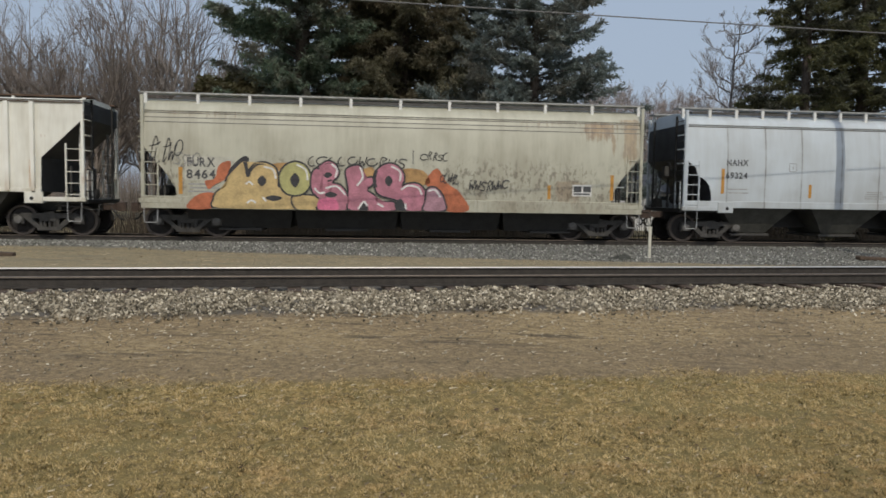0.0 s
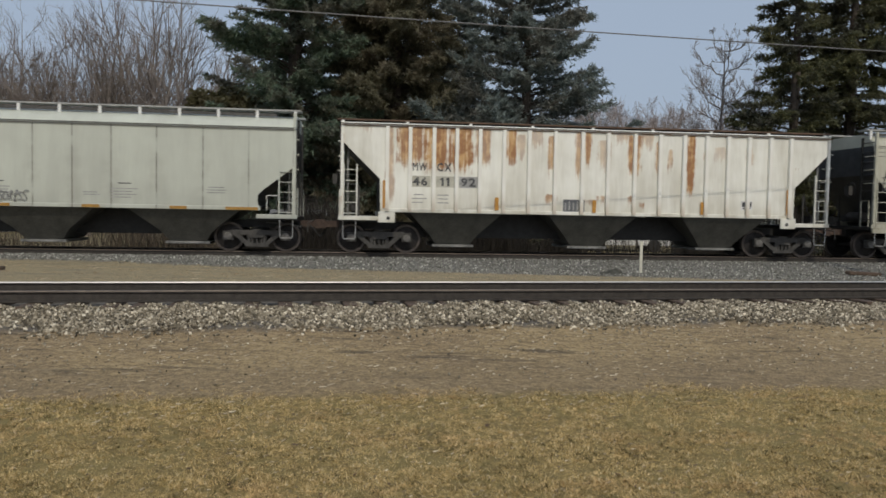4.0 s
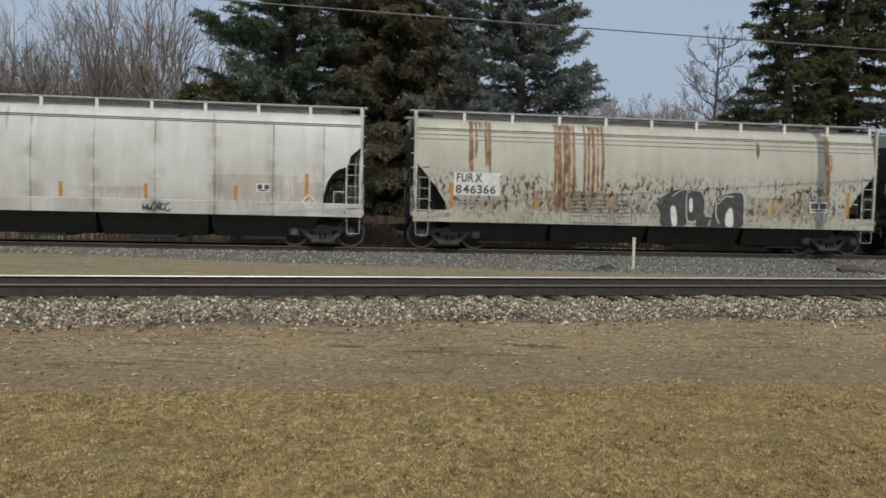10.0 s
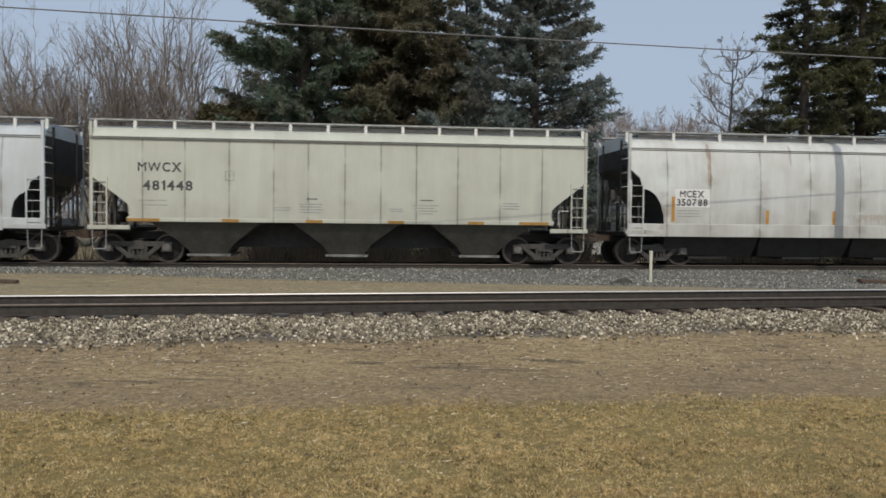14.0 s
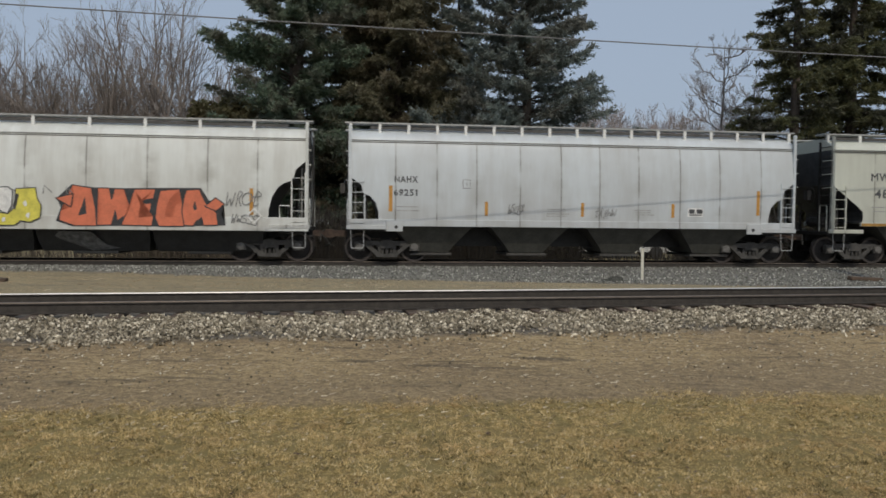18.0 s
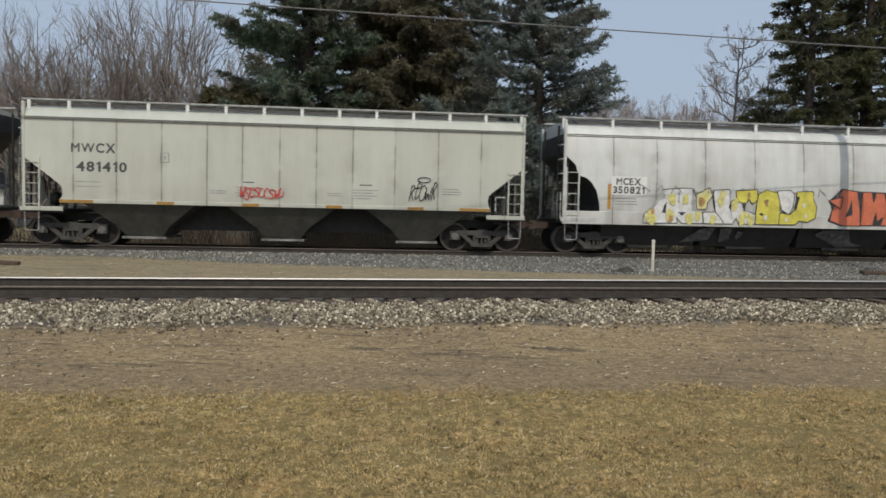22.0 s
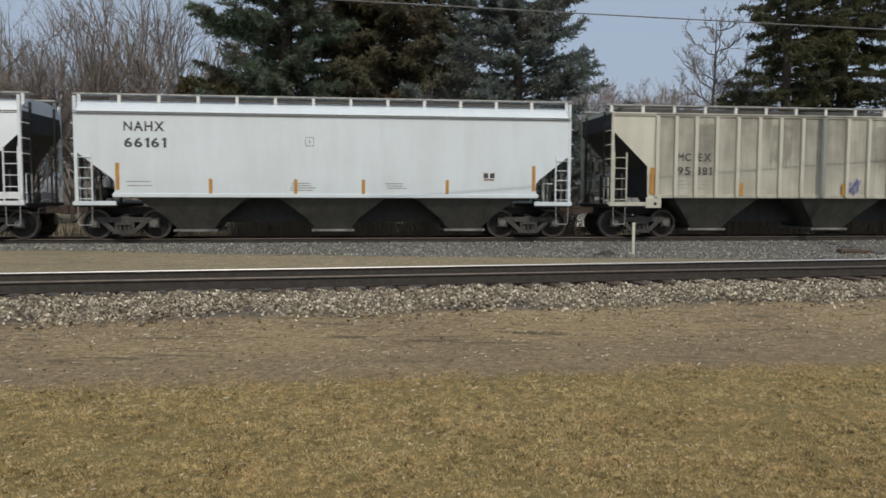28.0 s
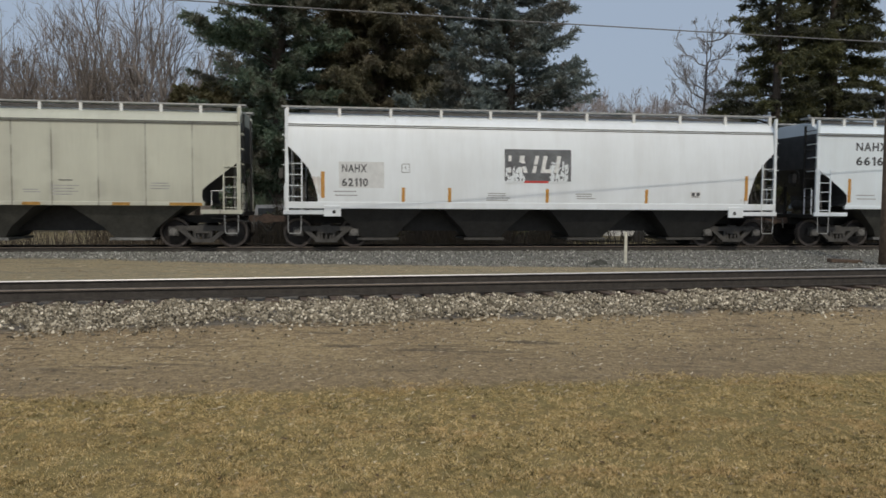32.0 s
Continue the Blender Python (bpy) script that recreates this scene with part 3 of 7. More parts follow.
def wheelset_mesh():
    R = 0.457
    prof = [(0.09, -0.86), (0.09, -0.815), (0.17, -0.81), (0.17, -0.79), (0.36, -0.75), (0.385, -0.80), (R, -0.80), (R, -0.715), (R + 0.025, -0.70), (R + 0.025, -0.67), (0.385, -0.67), (0.36, -0.71), (0.11, -0.70), (0.085, -0.60)]
    prof = prof + [(r, -h) for r, h in reversed(prof)]
    V, F = disc_vf(prof, "y", 28)
    me = mesh_of("wheelset", V, F, M["wheel"], False)
    me.materials.append(M["tread"])
    for p in me.polygons:
        c = p.center
        if math.hypot(c.x, c.z) > 0.44 and abs(p.normal.y) < 0.5 or 0.39 < math.hypot(c.x, c.z) < 0.45 and abs(c.y) > 0.78:
            p.material_index = 1
    return me


def bearing_mesh():
    V, F = disc_vf([(0.11, -0.10), (0.12, -0.09), (0.12, 0.06), (0.07, 0.08)], "y", 14)
    b = []
    for k in range(3):
        w = 2.1 * k
        v, f = disc_vf([(0.022, -0.125), (0.022, -0.09)], "y", 6)
        b.append(([(x + 0.065 * math.cos(w), y, z + 0.065 * math.sin(w)) for x, y, z in v], f))
    return mesh_of("bearing_cap", *join_vf([(V, F)] + b), M["cap"])


def ladder_parts(parent, x0, x1, y, z0, z1, rungs, mat):
    """Two uprights and their rungs, standing in the plane y."""
    up = mesh_of("ladder", *join_vf([box_vf(x0 - 0.02, x0 + 0.02, -0.03, 0.03, z0, z1), box_vf(x1 - 0.02, x1 + 0.02, -0.03, 0.03, z0, z1)]), M["white"])
    ob = put("ladder", up, parent, pose(0, y, 0), mat=mat)
    rung = cached(("rung", round(abs(x1 - x0), 2)), lambda: mesh_of("rung", *tube_vf([(-abs(x1 - x0) / 2, 0, 0), (abs(x1 - x0) / 2, 0, 0)], 0.014, 5), M["white"]))
    for k in range(rungs):
        put("rung", rung, ob, pose((x0 + x1) / 2, -0.02, z0 + (k + 0.5) * (z1 - z0) / rungs), mat=mat)
    return ob


def onto_side(car, name, word, x, z, w, h, mat, prof, off=0.006, label="", gap=0.22):
    """A word on the side, each letter a part, fitted into the width w and the height h."""
    gl = [GLYPH[ch] for ch in word]
    total = sum(g[2] for g in gl) + gap * (len(gl) - 1)
    sx = min(w / total, 1.3 * h)
    at = (w / sx - total) / 2
    for q, (v, f, wide) in enumerate(gl):
        V = [(x + (at + px) * sx, -side_y(prof, z + (pz - 0.5) * h) - off - 0.0003 * q, z + (pz - 0.5) * h) for px, pz in v]
        F = list(f)
        if word[q] in BOLD:
            d, n = BOLD[word[q]] * sx, len(V)
            V = [(px - d / 2, py, pz) for px, py, pz in V] + [(px + d / 2, py - 0.0008, pz) for px, py, pz in V]
            F = F + [tuple(k + n for k in fc) for fc in F]
        put(name, mesh_of(name, V, F, mat), car, None, label)
        at += wide + gap


def patch_on(car, name, x0, x1, z0, z1, mat, prof, off=0.004, label="", n=1):
    V, F = [], []
    for i in range(n + 1):
        z = z0 + (z1 - z0) * i / n
        y = -side_y(prof, z) - off
        V += [(x0, y, z), (x1, y, z)]
    for i in range(n):
        F.append((2 * i, 2 * i + 1, 2 * i + 3, 2 * i + 2))
    return put(name, mesh_of(name, V, F, mat), car, None, label)


def shape_on(car, name, pts, mat, prof, off=0.006, label=""):
    """A painted shape from its outline (x, z)."""
    bm = bmesh.new()
    vs = [bm.verts.new((x, -side_y(prof, z) - off, z)) for x, z in pts]
    bm.faces.new(vs)
    bmesh.ops.triangulate(bm, faces=bm.faces[:])
    me = bpy.data.meshes.new(name)
    bm.to_mesh(me)
    bm.free()
    me.materials.append(mat)
    return put(name, me, car, None, label)


def stroke_on(car, name, lines, width, mat, prof, off=0.008, label=""):
    """Painted strokes of even width, each a part."""
    for q, pts in enumerate(lines):
        V, F = [], []
        for i, (x, z) in enumerate(pts):
            a, b = pts[max(i - 1, 0)], pts[min(i + 1, len(pts) - 1)]
            d = math.hypot(b[0] - a[0], b[1] - a[1]) or 1
            nx, nz = -(b[1] - a[1]) / d * width / 2, (b[0] - a[0]) / d * width / 2
            for s in (-1, 1):
                V.append((x + s * nx, -side_y(prof, z + s * nz) - off - 0.0003 * q, z + s * nz))
        for i in range(len(pts) - 1):
            F.append((2 * i, 2 * i + 2, 2 * i + 3, 2 * i + 1))
        put(name, mesh_of(name, V, F, mat), car, None, label)


def build_car(spec):
    L, kind = spec["L"], spec["kind"]
    prof = spec["prof"]
    opening = spec["open"]
    paint, end = spec["paint"], spec.get("end", M["end_shaded"])
    trim = spec.get("trim", paint)
    eave = 4.0 if kind == "rib" else 3.80
    top = spec.get("top", 4.36)
    bottom = OPEN[opening][0][0]
    car = empty("hopper_car", spec["label"], "railway car", "cars of the train")
    h = L / 2
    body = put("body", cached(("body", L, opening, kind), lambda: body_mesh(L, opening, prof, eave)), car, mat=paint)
    put("roof", cached(("roof", L, kind, opening), lambda: roof_mesh(L, prof, eave)), car, mat=spec.get("roof", paint))
    ye = side_y(prof, eave)
    lip = cached(("lip", L, kind), lambda: mesh_of("eave_rail", *join_vf([box_vf(-h, h, -0.03, 0.03, -0.042, -0.020), box_vf(-h, h, -0.024, 0.024, 0.018, 0.034)]), M["white"]))
    for s in (-1, 1):
        put("eave_rail", lip, car, pose(0, s * (ye + 0.012), eave - 0.03), mat=spec.get("lip", paint))
    # walkway on the roof and its brackets
    board = cached(("board", L), lambda: mesh_of("running_board", *box_vf(-h - 0.12, h + 0.12, -0.24, 0.24, -0.03, 0.015), M["grating"]))
    yb = 1.02 if kind != "rib" else 1.15
    for s in (-1, 1):
        put("running_board", board, car, pose(0, s * yb, top), label="steel grating walkway", mat=spec.get("board", M["grating"]))
    zr = 3.98 if kind != "rib" else 4.02
    leg = cached(("leg", kind, top), lambda: mesh_of("bracket", *box_vf(-0.045, 0.045, -0.03, 0.03, zr, top - 0.03), M["white"]))
    n = spec.get("brackets", 13)
    for k in range(n):
        x = -h + 0.06 + (L - 0.12) * k / (n - 1)
        for s in (-1, 1):
            put("bracket", leg, car, pose(x, s * (yb + 0.20), 0), mat=M["white"])
    hatch = cached(("hatch", L, top), lambda: mesh_of("hatch_cover", *loft([(top - 0.2, -h + 0.7, h - 0.7, 0.52), (top - 0.02, -h + 0.7, h - 0.7, 0.48), (top + 0.0, -h + 0.75, h - 0.75, 0.30)]), M["frame"]))
    put("hatch_cover", hatch, car)
    # side sills
    z0, z1 = spec["sill"]
    sx = h if spec.get("sill_full", True) else h - OPEN[opening][0][1]
    sill = cached(("sill", L, kind, z0, z1, sx), lambda: bevel_box("side_sill", -sx, sx, -0.05, 0.05, z0, z1, M["white"], 0.012))
    for s in (-1, 1):
        put("side_sill", sill, car, pose(0, s * (W - 0.038), 0), mat=spec.get("sillpaint", paint))
    # ends: posts, platform, ladders, sheet
    post = cached(("post", kind), lambda: bevel_box("corner_post", -0.045, 0.045, -0.05, 0.05, 1.08, 4.24 if kind != "rib" else 4.06, M["white"], 0.01))
    deck = cached(("deck", opening), lambda: bevel_box("end_platform", -0.58, 0.62, -1.50, 1.50, 0.98, 1.10, M["black"], 0.01))
    beam = cached("beam", lambda: bevel_box("end_beam", -0.62, 0.60, -0.04, 0.04, 1.04, 1.17, M["white"], 0.01))
    coup = cached("coupler", lambda: mesh_of("coupler", *join_vf([box_vf(-0.1, 0.55, -0.1, 0.1, 0.78, 0.98), box_vf(0.50, 0.70, -0.17, 0.14, 0.74, 1.02), box_vf(0.62, 0.76, -0.19, -0.08, 0.76, 1.0)]), M["rusty"]))
    hose = cached("hose", lambda: mesh_of("air_hose", *tube_vf([(0.35, -0.35, 0.85), (0.5, -0.36, 0.70), (0.62, -0.34, 0.52), (0.74, -0.3, 0.48)], 0.025, 6), M["black"]))
    lever = cached("lever", lambda: mesh_of("uncoupling_lever", *tube_vf([(0.36, -1.5, 0.66), (0.36, -1.45, 0.94), (0.40, -0.5, 0.96), (0.45, -0.12, 1.0)], 0.016, 5), M["frame"]))
    deep = opening in ("furx", "bell")
    # centre sill, deepened and added to every car as black shade between the hoppers
    centre = cached(("centre", L, deep), lambda: mesh_of("centre_sill", *box_vf(-h + 2.4, h - 2.4, -0.30, 0.30, 0.34 if deep else 0.50, 1.28), M["black"]))
    put("centre_sill", centre, car)
    stub = cached("stub", lambda: mesh_of("draft_sill", *box_vf(-2.5, 0.05, -0.28, 0.28, 0.74, 0.98), M["black"]))
    for e in (-1, 1):
        turn = pose(e * h, 0, 0, 0, 0, 0 if e > 0 else 180)
        for s in (-1, 1):
            put("corner_post", post, car, pose(e * (h - 0.045), s * (W - 0.05), 0), mat=trim)
            put("end_beam", beam, car, pose(e * (h - 0.56), s * (W - 0.02), 0), mat=trim)
        put("end_platform", deck, car, pose(e * (h - 0.56), 0, 0, 0, 0, 0 if e > 0 else 180))
        put("coupler", coup, car, turn)
        put("draft_sill", stub, car, turn)
        put("air_hose", hose, car, turn)
        put("uncoupling_lever", lever, car, turn)
        opn = OPEN[opening][-1][0]
        for s in (-1, 1):
            a, b = sorted((e * (h - 0.09), e * (h - 0.50)))
            ladder_parts(car, a, b, s * (W + 0.005), 1.08, min(opn - 0.05, 2.75), 5, trim)
        # ladder and posts across the end
        for s in (-1, 1):
            up = cached(("endpost", kind), lambda: mesh_of("end_post", *box_vf(-0.03, 0.03, -0.03, 0.03, 1.10, 4.1), M["black"]))
            put("end_post", up, car, pose(e * (h + 0.02), s * 0.95, 0))
        strut = cached("strut", lambda: mesh_of("slope_strut", *join_vf([box_vf(-0.03, 0.03, -0.03, 0.03, 1.08, 2.1), box_vf(-0.05, 0.05, -0.045, -0.03, 1.08, 1.24)]), M["gate"]))
        tall = cached(("tallstrut", opening), lambda: mesh_of("slope_strut", *box_vf(-0.025, 0.025, -0.03, 0.03, 1.08, OPEN[opening][-1][0] - 0.25), M["gate"]))
        rail = cached("platform_rail", lambda: mesh_of("platform_rail", *tube_vf([(0, -0.20, 1.10), (0, -0.20, 1.92), (0, -0.16, 1.98), (0, 0.16, 1.98), (0, 0.20, 1.92), (0, 0.20, 1.10)], 0.022, 6), M["white"]))
        iron = cached("grab_iron", lambda: mesh_of("grab_iron", *tube_vf([(-0.02, 0, 0), (0.07, 0, 0), (0.07, 0.42, 0), (-0.02, 0.42, 0)], 0.014, 5), M["white"]))
        for s in (-1, 1):
            put("slope_strut", tall, car, pose(e * (h - 0.22), s * 1.25, 0))
            put("slope_strut", strut, car, pose(e * (h - 0.56), s * 1.05, 0), mat=M["frame"])
            put("platform_rail", rail, car, pose(e * (h + 0.03), s * 1.22, 0), mat=trim)
        for k in range(3):
            put("grab_iron", iron, car, pose(e * (h + 0.0), -1.60, 2.55 + 0.45 * k, 0, 0, 0 if e > 0 else 180) if e > 0 else pose(-h, -1.18, 2.55 + 0.45 * k, 0, 0, 180), mat=trim)
        pipe = cached("brake_pipe", lambda: mesh_of("brake_pipe", *join_vf([tube_vf([(0.02, -1.3, 1.14), (0.05, -0.9, 1.2), (0.06, -0.3, 1.6), (0.06, -0.1, 2.2)], 0.02, 5), tube_vf([(-0.9, -1.42, 0.92), (-0.2, -1.42, 0.88), (0.1, -1.3, 0.80), (0.12, -0.5, 0.82)], 0.022, 5), box_vf(-0.14, 0.06, -0.85, -0.45, 1.12, 1.42)]), M["frame"]))
        put("brake_pipe", pipe, car, turn)
        step = cached("sill_step", lambda: mesh_of("sill_step", *tube_vf([(-0.20, 0, 1.02), (-0.19, 0, 0.50), (-0.16, 0, 0.46), (0.16, 0, 0.46), (0.19, 0, 0.50), (0.20, 0, 1.02)], 0.014, 5), M["white"]))
        for s in (-1, 1):
            put("sill_step", step, car, pose(e * (h - 0.28), s * W, 0), mat=M["grating"])
        rung = cached("endrung", lambda: mesh_of("end_rung", *tube_vf([(0, -0.32, 0), (0, 0.32, 0)], 0.014, 5), M["frame"]))
        for k in range(9):
            put("end_rung", rung, car, pose(e * (h + 0.05), -1.27, 1.35 + k * 0.32))
    wheel = cached("brakewheel", lambda: mesh_of("brake_wheel", *join_vf([tube_vf([(0, 0.27 * math.cos(a * 0.5236), 0.27 * math.sin(a * 0.5236)) for a in range(13)], 0.016, 5), tube_vf([(0, -0.27, 0), (0, 0.27, 0)], 0.012, 4), tube_vf([(0, 0, -0.27), (0, 0, 0.27)], 0.012, 4), box_vf(-0.16, -0.02, -0.12, 0.12, -0.18, 0.14)]), M["frame"]))
    put("brake_wheel", wheel, car, pose(-h - 0.10, -0.55, 2.35), label="round hand brake wheel")
    cyl = cached("cylinder", lambda: mesh_of("brake_reservoir", *disc_vf([(0.12, -0.42), (0.18, -0.36), (0.18, 0.36), (0.12, 0.42)], "y", 14), M["frame"]))
    put("brake_reservoir", cyl, car, pose(-h + 0.45, -0.15, 1.42))
    # hoppers below
    nh = spec.get("hoppers", 3)
    tw = 0.5 if deep else {"rib": 0.33, "tri": 0.41}.get(kind, 0.46)
    inner0, inner1 = -h + OPEN[opening][0][1] + 0.15, h - OPEN[opening][0][1] - 0.15
    wd = (inner1 - inner0) / nh
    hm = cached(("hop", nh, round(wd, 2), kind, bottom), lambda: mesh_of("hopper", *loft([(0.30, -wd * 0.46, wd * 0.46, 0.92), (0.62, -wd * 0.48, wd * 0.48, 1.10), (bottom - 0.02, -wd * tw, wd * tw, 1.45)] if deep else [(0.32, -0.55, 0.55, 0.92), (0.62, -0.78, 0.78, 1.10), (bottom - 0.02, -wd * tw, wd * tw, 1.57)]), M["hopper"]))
    gate = cached("gate", lambda: bevel_box("outlet_gate", -0.66, 0.66, -0.98, 0.98, 0.22, 0.30, M["gate"], 0.01))
    for k in range(nh):
        x = inner0 + wd * (k + 0.5)
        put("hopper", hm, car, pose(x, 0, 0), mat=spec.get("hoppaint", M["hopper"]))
        # gates below deep sills are black, their shade put into the colour
        put("outlet_gate", gate, car, pose(x, 0, 0), mat=M["gate"] if kind in ("rib", "tri") else M["black"] if deep else M["frame"])
    # side ribs
    for x in spec.get("ribs", ()):
        rib = cached(("rib", bottom), lambda: mesh_of("rib", *box_vf(-0.055, 0.055, -0.06, 0.06, bottom + 0.02, 3.93), M["white"]))
        for s in (-1, 1):
            if "ribpaint" in spec:
                put("rib", rib, car, pose(x, s * 1.655, 0), mat=spec["ribpaint"])
            else:
                ya, yb2 = sorted((s * 1.595, s * 1.715))
                put("rib", mesh_of("rib", *box_vf(x - 0.055, x + 0.055, ya, yb2, bottom + 0.02, 3.93), paint), car)
    # stripes
    for x, z, w, hh in spec.get("stripes", ()):
        patch_on(car, "stripe", x - w / 2 - h, x + w / 2 - h, z - hh / 2, z + hh / 2, spec.get("stripepaint", M["orange"]), spec.get("stripeprof", prof), 0.005 + spec.get("stripe_off", 0.0), n=3)
    # jacking pads below the sill
    if kind == "rib" or opening in ("step", "arch"):
        pad = cached("pad", lambda: bevel_box("jacking_pad", -0.26, 0.26, -0.03, 0.03, 0.98, 1.32, M["white"], 0.01))
        hole = cached("hole", lambda: mesh_of("pad_hole", *disc_vf([(0.055, -0.036), (0.055, 0.0)], "y", 12), M["black"]))
        for e in (-1, 1):
            for s in (-1, 1):
                pd = put("jacking_pad", pad, car, pose(e * (h - 1.42), s * (W + 0.01), 0), mat=trim)
                put("pad_hole", hole, pd, pose(e * -0.05, 0, 1.12, 0, 0, 0 if s < 0 else 180))
    else:
        hand = cached("hand", lambda: mesh_of("hand_rail", *tube_vf([(-0.16, 0, 1.30), (-0.16, 0, 1.74), (0.16, 0, 1.74)], 0.018, 5), M["white"]))
        for s in (-1, 1):
            put("hand_rail", hand, car, pose(h - 0.72, s * (W - 0.12), 0), mat=M["white"])
    # trucks
    frame_me = cached("sideframe", side_frame_mesh)
    spr, ws_me, br = cached("spring", spring_mesh), cached("wheelset", wheelset_mesh), cached("bearing", bearing_mesh)
    bol = cached("bolster", lambda: bevel_box("bolster", -0.16, 0.16, -1.05, 1.05, 0.46, 0.72, M["frame"], 0.02))
    sets = []
    for e in (-1, 1):
        truck = put("truck", bol, car, pose(e * (h - spec.get("truck", 1.22)), 0, 0), label="four-wheeled cast steel truck")
        for s in (-1, 1):
            put("side_frame", frame_me, truck, pose(0, s * 1.0, 0))
            put("spring_nest", spr, truck, pose(0, s * 1.0, 0))
            for x in (-0.87, 0.87):
                put("bearing_cap", br, truck, pose(x, s * 1.02, 0.48, 0, 0, 0 if s < 0 else 180))
        for x in (-0.87, 0.87):
            sets.append((put("wheelset", ws_me, truck, pose(x, 0, 0.457)), x))
    return car, sets


# ---- the train ----
P_ = {}
SEAM_TRI = (-6.05, -4.82, -3.52, -2.2, -1.16, -0.05, 1.05, 2.15, 3.44, 4.78, 6.12)
SEAM_BELL = (-6.6, -5.15, -3.45, -1.73, 0.02, 1.75, 3.48, 5.2, 6.7)
SEAM_PANEL = (-6.48, -5.05, -3.44, -1.77, -0.1, 1.62, 3.36, 5.11, 6.58)
SEAM_STEP = (-5.85, -4.56, -3.31, -1.92, -0.6, 0.66, 1.95, 3.34, 4.68, 6.1)
P_["A"] = car_paint("pale_blue_paint", (0.575, 0.634, 0.674), (0.304, 0.304, 0.288), 0.35, seams=SEAM_STEP, seam_dirt=0.55, seed=1)
P_["B"] = car_paint("tan_weathered_paint", (0.508, 0.503, 0.408), (0.28, 0.255, 0.19), 0.6, streaks=[(6.3, 0.7, 3.78, 2.9, 0.6), (4.6, 1.2, 3.80, 3.4, 0.4), (-6.0, 1.6, 3.80, 3.4, 0.45), (-1.0, 2.5, 3.82, 3.55, 0.3), (7.3, 0.35, 3.9, 2.2, 0.45), (6.75, 0.08, 3.4, 2.4, 0.5), (5.3, 0.6, 1.9, 0.95, 0.35)], blotch=0.5, seed=2)
P_["C"] = car_paint("chalky_rusting_paint", (0.860, 0.860, 0.791), (0.46, 0.43, 0.34), 0.6, streaks=[(-5.9, 0.5, 3.95, 2.4, 0.9), (-5.1, 0.5, 3.95, 2.3, 0.95), (-4.3, 0.5, 3.95, 2.3, 0.95), (-3.6, 0.3, 3.95, 2.5, 0.8), (-2.7, 0.22, 3.95, 2.6, 0.95), (-2.4, 0.2, 3.8, 2.7, 0.5), (-1.4, 0.17, 3.8, 2.3, 0.8), (-1.45, 0.3, 1.95, 1.35, 0.8),
                        (-0.5, 0.2, 3.95, 2.2, 0.75), (-0.22, 0.14, 3.95, 2.6, 0.9), (0.3, 0.3, 3.7, 2.5, 0.45), (0.3, 0.32, 1.95, 1.4, 0.75), (1.3, 0.32, 3.9, 2.3, 0.9), (1.2, 0.2, 1.95, 1.45, 0.75), (1.62, 0.1, 1.75, 1.35, 0.8), (2.1, 0.13, 3.7, 2.3, 0.75), (2.5, 0.1, 3.5, 2.5, 0.7), (-1.9, 0.25, 3.95, 3.1, 0.5), (0.9, 0.35, 3.95, 3.3, 0.5), (1.75, 0.3, 3.95, 3.2, 0.5), (-0.2, 0.5, 1.8, 1.36, 0.5), (3.2, 0.16, 3.95, 1.7, 0.95), (3.7, 0.1, 3.4, 2.7, 0.6), (4.2, 0.25, 3.6, 2.8, 0.35), (5.2, 0.16, 3.6, 2.6, 0.5), (6.9, 0.16, 3.0, 2.65, 0.6), (-7.3, 0.3, 3.95, 3.5, 0.4), (-6.5, 0.15, 3.95, 1.4, 0.6)], rust=(0.29, 0.118, 0.032), amber=(0.56, 0.335, 0.13), wobble=0.14, seed=3)
P_["D"] = car_paint("grey_green_paint", (0.543, 0.569, 0.494), (0.31, 0.31, 0.275), 0.35, seams=SEAM_TRI, seam_dirt=0.55, seed=4)
E_RUNS = [(-5.98, 0.10, 4.06, 2.15), (-5.82, 0.06, 4.06, 2.6), (-5.70, 0.16, 4.06, 3.5), (-5.50, 0.06, 4.06, 2.3), (-5.40, 0.09, 4.06, 2.2), (-3.28, 0.07, 4.06, 1.1), (-3.14, 0.10, 4.06, 0.95), (-2.98, 0.07, 4.06, 0.95), (-2.84, 0.10, 4.06, 1.1), (-2.68, 0.07, 4.06, 1.0), (-2.95, 0.42, 4.06, 3.5),
          (-2.32, 0.06, 4.06, 1.3), (-2.18, 0.05, 4.06, 1.5), (-2.03, 0.07, 4.06, 1.2), (-1.88, 0.05, 4.06, 1.6), (-1.73, 0.07, 4.06, 1.5), (-2.02, 0.40, 4.06, 3.6), (6.02, 0.11, 4.0, 1.0), (6.14, 0.06, 3.4, 2.4), (3.55, 0.08, 3.7, 2.8), (5.75, 0.06, 3.6, 3.3)]
P_["E"] = car_paint("stained_cream_paint", (0.508, 0.509, 0.439), (0.30, 0.28, 0.215), 0.5, streaks=[(*q, 0.94) for q in E_RUNS] + [(-2.6, 1.9, 1.95, 0.9, 0.5), (-5.5, 0.9, 1.7, 0.9, 0.35), (4.6, 1.6, 1.9, 0.9, 0.4), (1.0, 2.2, 1.5, 0.9, 0.3)], rust=(0.135, 0.055, 0.018), amber=(0.36, 0.20, 0.075), blotch=1.0, wobble=0.05, seed=5)
